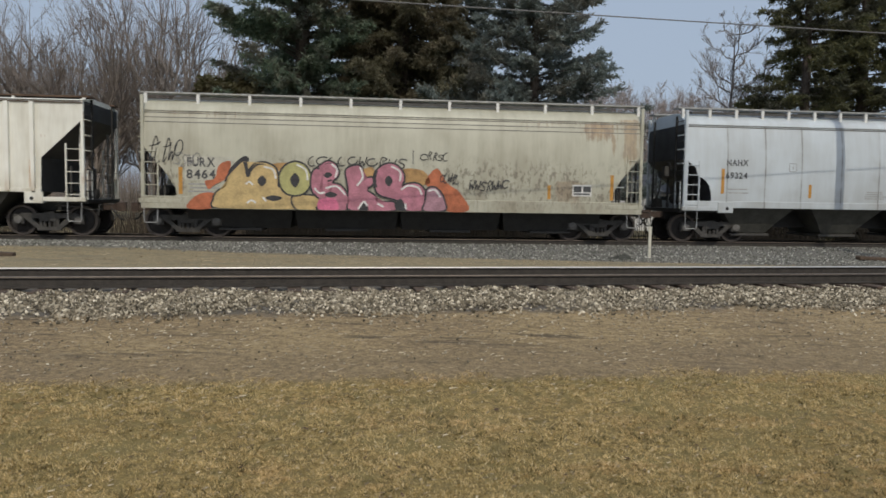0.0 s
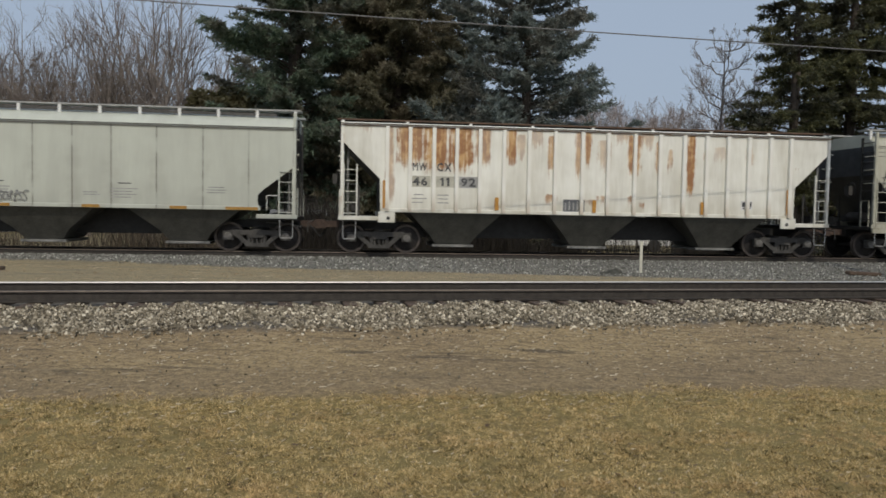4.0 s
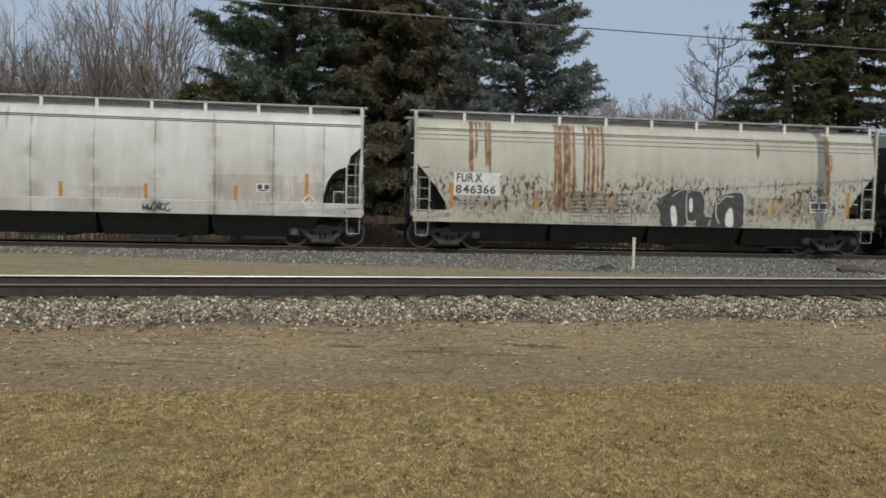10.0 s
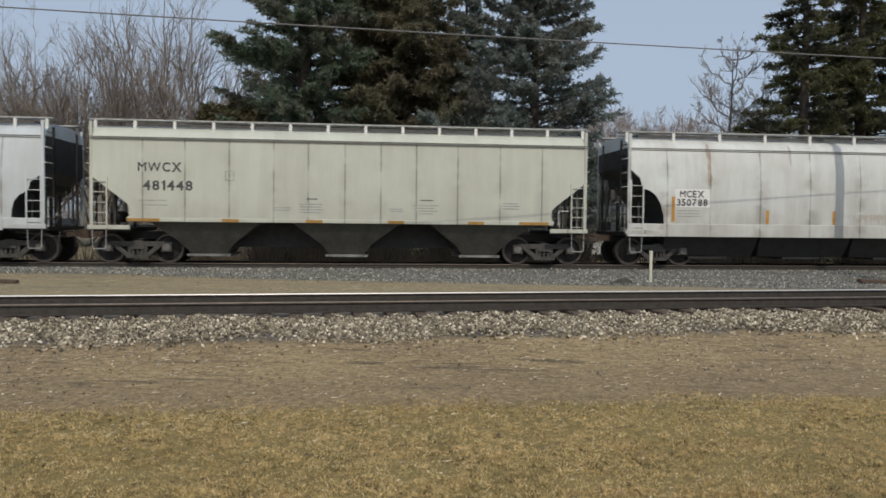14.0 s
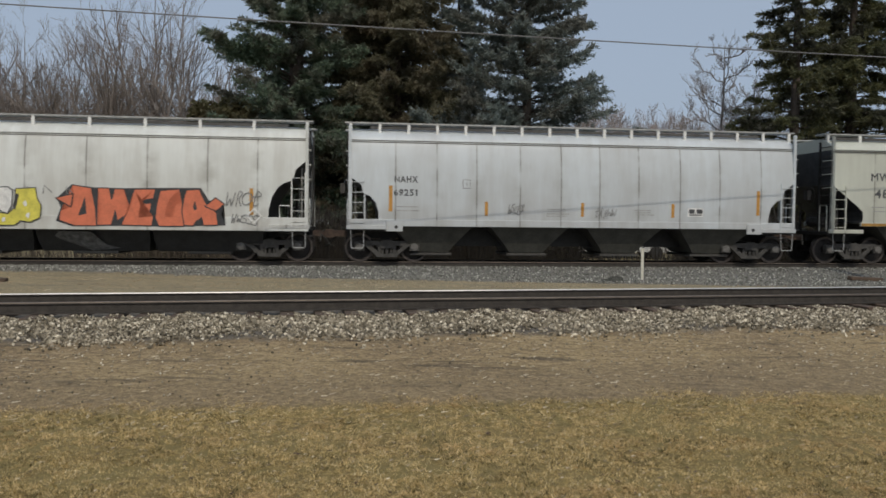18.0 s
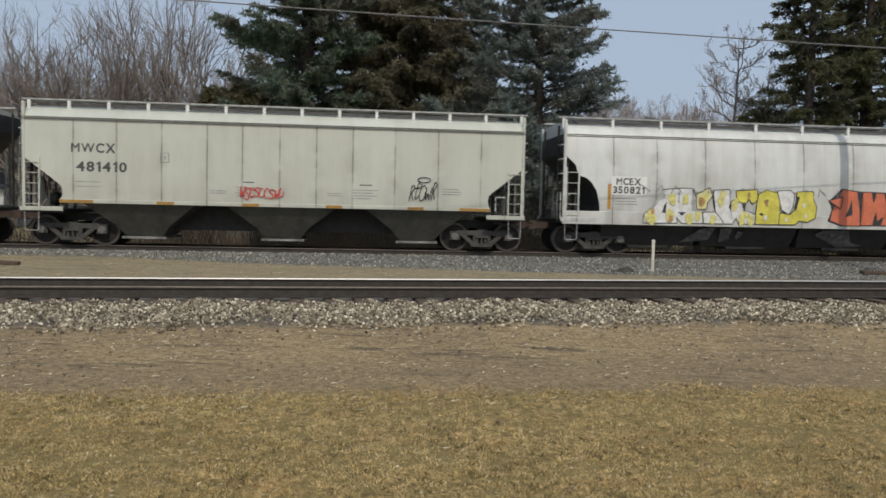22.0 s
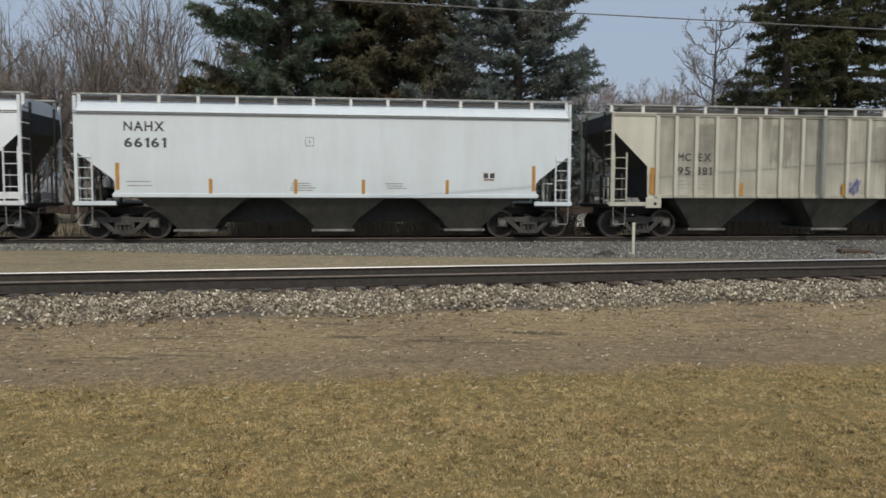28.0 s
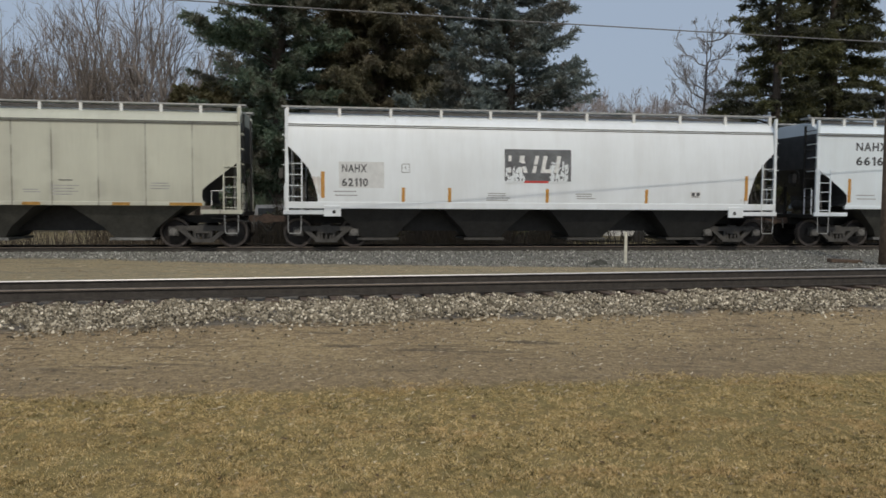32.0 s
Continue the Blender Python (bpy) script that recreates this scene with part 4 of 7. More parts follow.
P_["F"] = car_paint("off_white_paint", (0.645, 0.671, 0.650), (0.336, 0.312, 0.272), 0.45, low=0.35, seams=SEAM_BELL, seam_dirt=1.3, streaks=[(4.6, 1.5, 2.2, 1.0, 0.3), (6.4, 0.7, 2.0, 1.0, 0.3), (0.6, 1.2, 1.75, 1.2, 0.35), (-6.8, 0.3, 1.9, 1.2, 0.4), (-5.2, 0.07, 4.0, 2.2, 0.5), (-2.4, 0.05, 4.0, 2.9, 0.4), (3.4, 0.06, 4.0, 2.8, 0.4)], seed=6)
P_["G"] = car_paint("light_tan_paint", (0.549, 0.566, 0.489), (0.32, 0.31, 0.265), 0.35, seams=SEAM_TRI, seam_dirt=0.55, seed=7)
P_["H"] = car_paint("dusty_blue_white_paint", (0.555, 0.599, 0.623), (0.320, 0.308, 0.288), 0.4, seams=SEAM_STEP, seam_dirt=0.55, seed=8)
P_["I"] = car_paint("white_panel_paint", (0.669, 0.694, 0.668), (0.344, 0.320, 0.280), 0.45, seams=SEAM_PANEL, seam_dirt=1.3, seed=9)
P_["J"] = car_paint("putty_paint", (0.561, 0.581, 0.508), (0.33, 0.32, 0.275), 0.35, seams=SEAM_TRI, seam_dirt=0.55, seed=10)
P_["K"] = car_paint("sooty_tan_paint", (0.66, 0.645, 0.54), (0.36, 0.34, 0.28), 0.5, low=0.2, streaks=[(-2.2, 0.5, 3.7, 2.0, 0.5), (-4.8, 0.35, 3.7, 2.2, 0.5), (1.5, 0.5, 3.7, 2.0, 0.45), (4.5, 0.4, 3.6, 2.3, 0.4)], rust=(0.13, 0.12, 0.10), amber=(0.22, 0.205, 0.17), core=(6.5, (0.205, 0.190, 0.155), 0.85), seed=11)
P_["L"] = car_paint("bright_blue_white_paint", (0.714, 0.781, 0.815), (0.42, 0.44, 0.44), 0.22, low=0.12, seed=12)
P_["M"] = car_paint("bright_white_paint", (0.762, 0.805, 0.826), (0.43, 0.43, 0.41), 0.25, low=0.15, streaks=[(-4.6, 2.2, 4.02, 3.80, 0.6), (-7.2, 0.4, 2.2, 1.3, 0.4), (7.0, 0.5, 1.6, 1.2, 0.5), (1.5, 2.0, 4.02, 3.84, 0.3)], seed=13)
P_["Crib"] = car_paint("chalky_rib_paint", (0.86, 0.86, 0.80), (0.42, 0.33, 0.22), 0.35, low=0.75, streaks=[(x, 0.25, 3.95, 2.6, 0.55) for x in (-5.1, -4.4, -2.9, 1.3, 2.1)], rust=(0.30, 0.125, 0.035), amber=(0.56, 0.33, 0.13), seed=16)
P_["Krib"] = car_paint("cream_rib_paint", (0.597, 0.588, 0.491), (0.36, 0.34, 0.28), 0.35, seed=15)
P_["N"] = car_paint("beige_paint", (0.533, 0.540, 0.446), (0.31, 0.30, 0.25), 0.35, seams=SEAM_TRI, seam_dirt=0.55, seed=14)
M["lip_dark"] = simple("dark_eave", (0.16, 0.155, 0.14), 0.6, var=0.3)
M["lip_brown"] = simple("rusted_eave", (0.095, 0.058, 0.038), 0.8, var=0.4, scale=3)
M["lip_rust"] = simple("stained_eave", (0.34, 0.33, 0.29), 0.7, var=0.4, scale=2)
M["seam"] = simple("seam_shade", (0.17, 0.165, 0.15), 0.7, var=0.4, scale=3)

TRI_STRIPES = [(1.55, 1.335, 0.95, 0.088)] + [(x, 1.335, 0.50, 0.088) for x in (4.1, 6.6, 9.1, 11.6)] + [(13.45, 1.335, 0.95, 0.088)]


def side_stripes(L, xs, z=1.60, tall=1.85, ends=(1.3, 1.3)):
    return [(ends[0], tall, 0.11, 0.80), (L - ends[1], tall, 0.11, 0.80)] + [(x, z, 0.10, 0.44) for x in xs]


RIBS_C = [q * x for q in (-1, 1) for x in (0.42, 1.30, 2.14, 2.94, 3.70, 4.43, 5.14, 5.88, 6.58)]
RIBS_K = [0.1] + [q * x + 0.05 for q in (-1, 1) for x in (0.80, 1.56, 2.33, 3.07, 3.81, 4.54, 5.24, 5.92, 6.55)]
SPECS = [
    dict(key="A", l=7.73, L=14.6, kind="acf", open="step", prof=ROUND, sill=(1.14, 1.36), brackets=17, hoppers=4, lip=M["lip_dark"], hoppaint=M["hopper"],
         label="pale blue-grey covered hopper car with curved sides, coupled in the train", stripes=side_stripes(14.6, (4.3, 7.4, 10.4), 1.72, 2.0)),
    dict(key="B", l=-9.08, L=15.43, kind="acf", open="furx", prof=ROUND, sill=(0.88, 1.26), brackets=11, hoppers=4, lip=M["lip_rust"], hoppaint=M["hopper_shaded"],
         label="tan rust-stained covered hopper car with yellow and pink graffiti", stripes=side_stripes(15.43, (12.4,), 1.55, 1.72, (1.15, 1.0))),
    dict(key="C", l=-26.69, L=16.0, kind="rib", open="rib", prof=BOXY, sill=(1.30, 1.42), sill_full=False, brackets=9, hoppers=3, ribs=RIBS_C, top=4.15, hoppaint=M["hopper"], ribpaint=P_["Crib"], lip=M["lip_brown"], board=M["lip_brown"],
         label="white ribbed covered hopper car with heavy orange rust runs", stripes=[(1.36, 1.85, 0.14, 0.85), (14.55, 1.85, 0.12, 0.8), (4.85, 1.62, 0.12, 0.4), (8.0, 1.6, 0.12, 0.4), (11.6, 1.6, 0.12, 0.4)], stripe_off=0.06),
    dict(key="D", l=-43.08, L=15.05, kind="tri", open="tri", prof=FLAT, sill=(1.28, 1.40), sill_full=False, brackets=14, hoppers=3, lip=M["lip_dark"],
         label="grey-green smooth-sided covered hopper car with a scribbled tag", stripes=TRI_STRIPES, stripepaint=M["ochre"], stripe_off=0.038),
    dict(key="E", l=-59.92, L=15.55, kind="acf", open="furx", prof=ROUND, sill=(0.88, 1.26), brackets=11, hoppers=4, lip=M["lip_rust"], hoppaint=M["hopper_shaded"],
         label="cream hopper car with brown rust streaks and black graffiti", stripes=side_stripes(15.55, (3.9, 6.43, 9.18, 11.87), 1.55, 1.72, (1.2, 1.0))),
    dict(key="F", l=-77.28, L=15.8, kind="acf", open="bell", prof=ROUND, sill=(0.96, 1.38), brackets=11, hoppers=4, lip=M["lip_dark"], hoppaint=M["hopper_shaded"],
         label="off-white covered hopper car with rounded openings and a dirty sill", stripes=side_stripes(15.8, (4.7, 7.0, 9.4, 12.0), 1.62, 1.85, (1.5, 1.7))),
    dict(key="G", l=-93.78, L=15.15, kind="tri", open="tri", prof=FLAT, sill=(1.28, 1.40), sill_full=False, brackets=14, hoppers=3, lip=M["lip_dark"],
         label="light tan smooth-sided covered hopper car, clean", stripes=TRI_STRIPES, stripepaint=M["ochre"], stripe_off=0.038),
    dict(key="H", l=-109.65, L=14.6, kind="acf", open="step", prof=ROUND, sill=(1.14, 1.36), brackets=17, hoppers=4, lip=M["lip_dark"],
         label="dusty blue-white covered hopper car with a thin side sill", stripes=side_stripes(14.6, (4.3, 7.4, 10.4), 1.72, 2.0)),
    dict(key="I", l=-127.06, L=16.2, kind="acf", open="bell", prof=ROUND, sill=(0.96, 1.38), brackets=11, hoppers=4, lip=M["lip_dark"], hoppaint=M["hopper_shaded"],
         label="white covered hopper car with yellow and orange graffiti lettering", stripes=side_stripes(16.2, (), 1.62, 1.85, (1.5, 1.7))),
    dict(key="J", l=-143.31, L=15.0, kind="tri", open="tri", prof=FLAT, sill=(1.28, 1.40), sill_full=False, brackets=14, hoppers=3, lip=M["lip_dark"],
         label="putty-coloured smooth covered hopper car with a red tag", stripes=TRI_STRIPES, stripepaint=M["ochre"], stripe_off=0.038),
    dict(key="K", l=-160.67, L=16.0, kind="rib", open="rib", prof=BOXY, sill=(1.30, 1.42), sill_full=False, brackets=16, hoppers=3, ribs=RIBS_K, top=4.30, ribpaint=P_["Krib"], trim=P_["Krib"],
         label="sooty tan ribbed covered hopper car", stripes=[(1.36, 1.85, 0.14, 0.85), (14.55, 1.85, 0.12, 0.8), (4.4, 1.6, 0.12, 0.4), (8.0, 1.6, 0.12, 0.4), (11.6, 1.6, 0.12, 0.4)], stripe_off=0.06),
    dict(key="L", l=-177.0, L=15.0, kind="tri", open="tri", prof=FLAT, sill=(1.28, 1.40), sill_full=False, brackets=14, hoppers=3, lip=M["lip_dark"],
         label="clean bright blue-white smooth covered hopper car", stripes=side_stripes(15.0, (3.88, 6.39, 8.44, 11.04), 1.62, 1.9, (1.21, 1.21))),
    dict(key="M", l=-194.44, L=16.0, kind="acf", open="arch", prof=ROUND, sill=(1.22, 1.43), brackets=11, hoppers=4, lip=M["lip_dark"], hoppaint=M["hopper_shaded"],
         label="bright white covered hopper car with a dark slanted emblem", stripes=side_stripes(16.0, (3.6, 5.05, 8.19, 11.5), 1.66, 1.95, (1.13, 1.06))),
    dict(key="N", l=-210.8, L=15.05, kind="tri", open="tri", prof=FLAT, sill=(1.28, 1.40), sill_full=False, brackets=14, hoppers=3, lip=M["lip_dark"],
         label="plain beige smooth-sided covered hopper car", stripes=TRI_STRIPES, stripepaint=M["ochre"], stripe_off=0.038),
]
CARS = {}
for sp in SPECS:
    sp["paint"] = P_[sp["key"]]
    CARS[sp["key"]] = (*build_car(sp), sp)


def mark(key, words, x, z, w, h, mat="mark", off=0.006):
    """Words on a car's side, x metres from its rear end."""
    car, _, sp = CARS[key]
    onto_side(car, "letter", words, x - sp["L"] / 2, z, w, h, M[mat], sp["prof"], off)


def marks_all():
    for k, num in (("A", "69324"), ("H", "69251")):
        mark(k, "NAHX", 1.42, 2.60, 0.72, 0.19)
        mark(k, num, 1.40, 2.19, 0.72, 0.19)
    for k, num in (("B", "846443"), ("E", "846366")):
        car, _, sp = CARS[k]
        hl = sp["L"] / 2
        for q in range(3):
            patch_on(car, "seam", -hl + 0.1, hl - 0.1, 3.44 + 0.14 * q, 3.465 + 0.14 * q, M["seam"], sp["prof"], 0.005)
        patch_on(car, "number_panel", 1.26 - hl, 2.72 - hl, 1.74, 2.45, M["tag_white" if k == "E" else "markpale"], sp["prof"], 0.003, n=3)
        mark(k, "FURX", 1.35, 2.28, 0.80, 0.26)
        mark(k, num, 1.33, 1.92, 1.25, 0.26)
    for k, num in (("D", "481363"), ("G", "481448"), ("J", "481410")):
        mark(k, "MWCX", 1.40, 2.92, 1.25, 0.27)
        mark(k, num, 1.55, 2.37, 1.42, 0.28)
    mark("L", "NAHX", 1.42, 3.38, 1.15, 0.27)
    mark("L", "66161", 1.42, 2.90, 1.2, 0.27)
    patch_on(CARS["M"][0], "number_panel", 1.62 - 8.0, 3.0 - 8.0, 1.86, 2.66, M["patchgrey"], ROUND, 0.003, n=4)
    mark("M", "NAHX", 1.72, 2.46, 0.75, 0.23)
    mark("M", "62110", 1.72, 2.03, 0.78, 0.23)
    for k, num in (("F", "350788"), ("I", "350821")):
        car, _, sp = CARS[k]
        patch_on(car, "number_panel", 1.55 - sp["L"] / 2, 2.72 - sp["L"] / 2, 1.92, 2.50, M["white"], sp["prof"], 0.004, n=4)
        mark(k, "MCEX", 1.72, 2.34, 0.80, 0.21, off=0.010)
        mark(k, num, 1.62, 2.07, 1.02, 0.21, off=0.010)


M["tag_white"] = simple("tag_white", (0.66, 0.66, 0.64), 0.6, var=0.2)
M["markpale"] = simple("pale_panel", (0.46, 0.45, 0.38), 0.6, var=0.2)
M["patchgrey"] = simple("grey_patch_paint", (0.60, 0.61, 0.60), 0.6, var=0.08)
marks_all()
M["tag_black"] = simple("tag_black", (0.035, 0.035, 0.038), 0.6, var=0.4)
M["tag_grey"] = simple("tag_grey", (0.20, 0.20, 0.195), 0.6, var=0.4)
M["emblem"] = simple("emblem_grey", (0.115, 0.12, 0.125), 0.6, var=0.3, scale=4)
M["tag_red"] = simple("tag_red", (0.50, 0.06, 0.05), 0.6, var=0.3)
M["tag_blue"] = simple("tag_blue", (0.12, 0.14, 0.34), 0.6, var=0.3)
M["tag_brown"] = simple("tag_brown", (0.20, 0.06, 0.05), 0.6, var=0.3)
M["sand"] = simple("sand_spray", (0.50, 0.37, 0.17), 0.55, var=0.25, scale=3)
M["olive"] = simple("olive_spray", (0.40, 0.38, 0.16), 0.55, var=0.2, scale=3)
M["pink"] = simple("pink_spray", (0.42, 0.17, 0.22), 0.55, var=0.3, scale=3)
M["mauve"] = simple("mauve_spray", (0.36, 0.20, 0.24), 0.55, var=0.3, scale=3)
M["rustred"] = simple("rust_red_spray", (0.42, 0.13, 0.06), 0.6, var=0.35, scale=4)
M["amber"] = simple("amber_spray", (0.42, 0.25, 0.10), 0.6, var=0.35, scale=4)
M["orange_spray"] = simple("orange_spray", (0.60, 0.165, 0.085), 0.55, var=0.15, scale=3)
M["dusty"] = simple("thin_grey_spray", (0.13, 0.13, 0.125), 0.8, var=0.6, scale=7)
M["dab"] = simple("thin_yellow_spray", (0.60, 0.56, 0.20), 0.55, var=0.35, scale=9)
M["hotpink"] = simple("hot_pink_spray", (0.62, 0.16, 0.27), 0.55, var=0.3, scale=3)
M["paleyellow"] = simple("pale_yellow_spray", (0.62, 0.58, 0.30), 0.55, var=0.2, scale=4)
M["rimgrey"] = simple("grey_rim_spray", (0.42, 0.42, 0.41), 0.6, var=0.3, scale=5)
M["yellow_spray"] = simple("yellow_spray", (0.60, 0.54, 0.09), 0.55, var=0.25, scale=3)
M["charcoal"] = simple("charcoal_spray", (0.055, 0.056, 0.055), 0.6, var=0.4, scale=5)


def over_sill(sp):
    """The side's outline with the sill standing out below."""
    z1 = sp["sill"][1]
    return [(0.5, 1.636), (2.3, 1.636)] + [p for p in sp["prof"] if p[0] > 2.35]


def curve(pts, n=8):
    """A smooth line through points."""
    P = [pts[0], *pts, pts[-1]]
    out = []
    for i in range(1, len(P) - 2):
        p0, p1, p2, p3 = P[i - 1:i + 3]
        for k in range(n):
            t = k / n
            out.append(tuple(0.5 * (2 * p1[c] + (p2[c] - p0[c]) * t + (2 * p0[c] - 5 * p1[c] + 4 * p2[c] - p3[c]) * t * t + (3 * p1[c] - p0[c] - 3 * p2[c] + p3[c]) * t**3) for c in (0, 1)))
    return out + [tuple(pts[-1])]


def fat_stroke(car, name, pts, width, mat, prof, off, label=""):
    """A thick painted stroke with round ends, as one sheet of overlapping pieces a hair apart."""
    V, F = [], []
    for i, (x, z) in enumerate(pts):
        n = len(V)
        y = off + 0.00002 * i
        for k in range(14):
            w = 2 * math.pi * k / 14
            zz = max(0.90, z + math.sin(w) * width / 2)
            V.append((x + math.cos(w) * width / 2, -side_y(prof, zz) - y, zz))
        F.append(tuple(range(n, n + 14)))
        if i:
            x0, z0 = pts[i - 1]
            d = math.hypot(x - x0, z - z0) or 1
            nx, nz = -(z - z0) / d * width / 2, (x - x0) / d * width / 2
            n = len(V)
            for px, pz in ((x0 + nx, z0 + nz), (x0 - nx, z0 - nz), (x - nx, z - nz), (x + nx, z + nz)):
                pz = max(0.90, pz)
                V.append((px, -side_y(prof, pz) - y - 0.00001, pz))
            F.append((n, n + 1, n + 2, n + 3))
    me = mesh_of(name, V, F, mat)
    return put(name, me, car, None, label)


def closed(pts, n=4):
    """A smooth closed outline through points."""
    out = []
    m = len(pts)
    for i in range(m):
        p0, p1, p2, p3 = (pts[(i + q) % m] for q in (-1, 0, 1, 2))
        for k in range(n):
            t = k / n
            out.append(tuple(0.5 * (2 * p1[c] + (p2[c] - p0[c]) * t + (2 * p0[c] - 5 * p1[c] + 4 * p2[c] - p3[c]) * t * t + (3 * p1[c] - p0[c] - 3 * p2[c] + p3[c]) * t**3) for c in (0, 1)))
    return out


def filled(key, letters, edge, rim, hole=None, soft=4):
    """Sprayed letters, x from the rear end: a rim, the filled shape, its openings and pale glints."""
    car, _, sp = CARS[key]
    prof, h = over_sill(sp), sp["L"] / 2
    for j, (fill, pts, holes, glints) in enumerate(letters):
        o = 0.005 + 0.0030 * j
        line = [(x - h, max(z, 0.9)) for x, z in closed(pts, soft)]
        if fill != "hotpink":
            fat_stroke(car, "graffiti_rim", line + line[:1], rim, M[edge], prof, o)
        shape_on(car, "graffiti_letter", line, M[fill], prof, o + 0.0012)
        for q in holes:
            shape_on(car, "letter_opening", [(x - h, z) for x, z in closed(q, soft)], M[hole or edge], prof, o + 0.0018)
        stroke_on(car, "glint", [[(x - h, z) for x, z in curve(q, 5)] for q in glints], 0.055, M["tag_white"], prof, o + 0.0022)


# sprayed letters: fill, outline, openings, glints
GRAFFITI_B = [
    ('sand', [(3.02, 2.32), (2.79, 2.14), (2.52, 1.83), (2.47, 1.56), (2.22, 1.39), (2.13, 1.18), (2.27, 0.91), (4.49, 0.91), (4.44, 1.22), (4.27, 1.49), (4.0, 1.59), (4.0, 1.83), (3.93, 2.13), (3.66, 2.28), (3.39, 2.26), (3.19, 2.08), (3.12, 1.91)], [[(3.4, 1.75), (3.54, 1.91), (3.67, 1.75), (3.54, 1.58)], [(3.63, 1.24), (3.87, 1.32), (4.15, 1.24), (3.88, 1.14)]], [[(3.59, 2.17), (3.86, 2.1), (3.95, 1.82)], [(3.06, 1.64), (3.16, 1.71), (3.27, 1.62)], [(3.56, 1.26), (3.66, 1.14)], [(3.09, 1.07), (3.22, 1.16), (3.36, 1.08)]]),
    ('sand', [(4.47, 1.29), (5.02, 1.32), (5.3, 1.23), (5.24, 0.91), (4.59, 0.91)], [], []),
    ('olive', [(4.52, 2.33), (4.84, 2.2), (4.99, 1.84), (4.84, 1.46), (4.52, 1.34), (4.2, 1.45), (4.06, 1.83), (4.2, 2.18)], [[(4.52, 2.01), (4.66, 1.8), (4.52, 1.56), (4.37, 1.79)]], [[(4.57, 2.26), (4.84, 2.1), (4.9, 1.79)]]),
    ('pink', [(5.22, 2.19), (5.49, 2.37), (5.73, 2.28), (5.82, 2.0), (5.63, 1.79), (5.44, 1.73), (5.83, 1.67), (6.04, 1.45), (6.13, 1.14), (6.03, 0.91), (5.22, 0.91), (5.36, 1.16), (5.07, 1.43), (5.01, 1.78), (5.07, 2.05)], [[(5.37, 1.95), (5.5, 2.05), (5.64, 1.97), (5.5, 1.87)], [(5.41, 1.36), (5.6, 1.46), (5.8, 1.36), (5.6, 1.28)]], [[(5.62, 2.3), (5.78, 2.13), (5.73, 1.89)], [(5.1, 1.56), (5.25, 1.41), (5.42, 1.44)], [(5.44, 1.56), (5.77, 1.62), (6.04, 1.37)]]),
    ('hotpink', [(5.26, 1.21), (5.73, 1.24), (5.81, 0.91), (5.24, 0.91)], [], []),
    ('pink', [(6.07, 2.14), (6.48, 2.25), (6.54, 1.87), (6.42, 1.72), (6.8, 1.91), (6.87, 1.73), (6.66, 1.53), (6.91, 1.36), (7.03, 1.15), (7.5, 1.16), (7.55, 0.93), (6.22, 0.91), (6.17, 1.24), (6.11, 1.73)], [[(6.45, 0.91), (6.6, 1.15), (6.75, 0.92)]], [[(6.48, 2.22), (6.56, 1.91), (6.39, 1.65)], [(6.43, 0.94), (6.6, 1.17), (6.71, 1.03)], [(7.01, 1.12), (7.2, 1.02)]]),
    ('pink', [(6.97, 2.09), (7.21, 2.3), (7.52, 2.32), (7.77, 2.1), (7.81, 1.83), (7.65, 1.58), (7.93, 1.72), (8.26, 1.73), (8.48, 1.49), (8.5, 1.17), (8.43, 0.94), (7.9, 0.93), (7.78, 1.16), (7.57, 1.26), (7.08, 1.4), (6.94, 1.67), (6.92, 1.91)], [[(7.23, 1.82), (7.35, 1.98), (7.48, 1.82), (7.36, 1.64)], [(7.54, 1.11), (7.75, 1.27), (7.9, 0.93), (7.62, 0.93)]], [[(7.42, 2.27), (7.7, 2.1), (7.7, 1.81)], [(7.74, 1.55), (7.95, 1.68), (8.27, 1.62), (8.38, 1.4)], [(7.9, 0.96), (7.87, 1.13)]]),
    ('mauve', [(8.55, 1.56), (8.76, 1.63), (8.97, 1.46), (9.09, 1.18), (9.07, 0.94), (8.46, 0.93), (8.5, 1.17)], [], [[(8.58, 1.53), (8.79, 1.56), (8.96, 1.34)]]),
]
CLOUDS_B = [('rustred', [(2.26, 2.17), (2.46, 2.31), (2.62, 2.28), (2.52, 1.85), (2.14, 1.6), (1.96, 1.48), (1.86, 1.72), (2.14, 1.79)]), ('rustred', [(1.66, 1.31), (2.16, 1.34), (2.07, 0.91), (1.32, 0.91)]), ('amber', [(7.77, 2.17), (8.4, 2.15), (8.62, 1.76), (7.93, 1.73)]), ('rustred', [(8.47, 1.75), (8.83, 2.23), (9.18, 1.77), (9.55, 1.51), (9.86, 0.95), (9.08, 0.94), (8.97, 1.5)]), ('amber', [(3.79, 2.23), (4.27, 2.31), (4.74, 2.22), (4.33, 1.97)]), ('amber', [(6.52, 2.11), (6.86, 2.22), (6.95, 1.88), (6.66, 1.81)])]
TAIL_B = [(3.04, 2.37), (2.84, 2.21), (2.66, 1.99)]
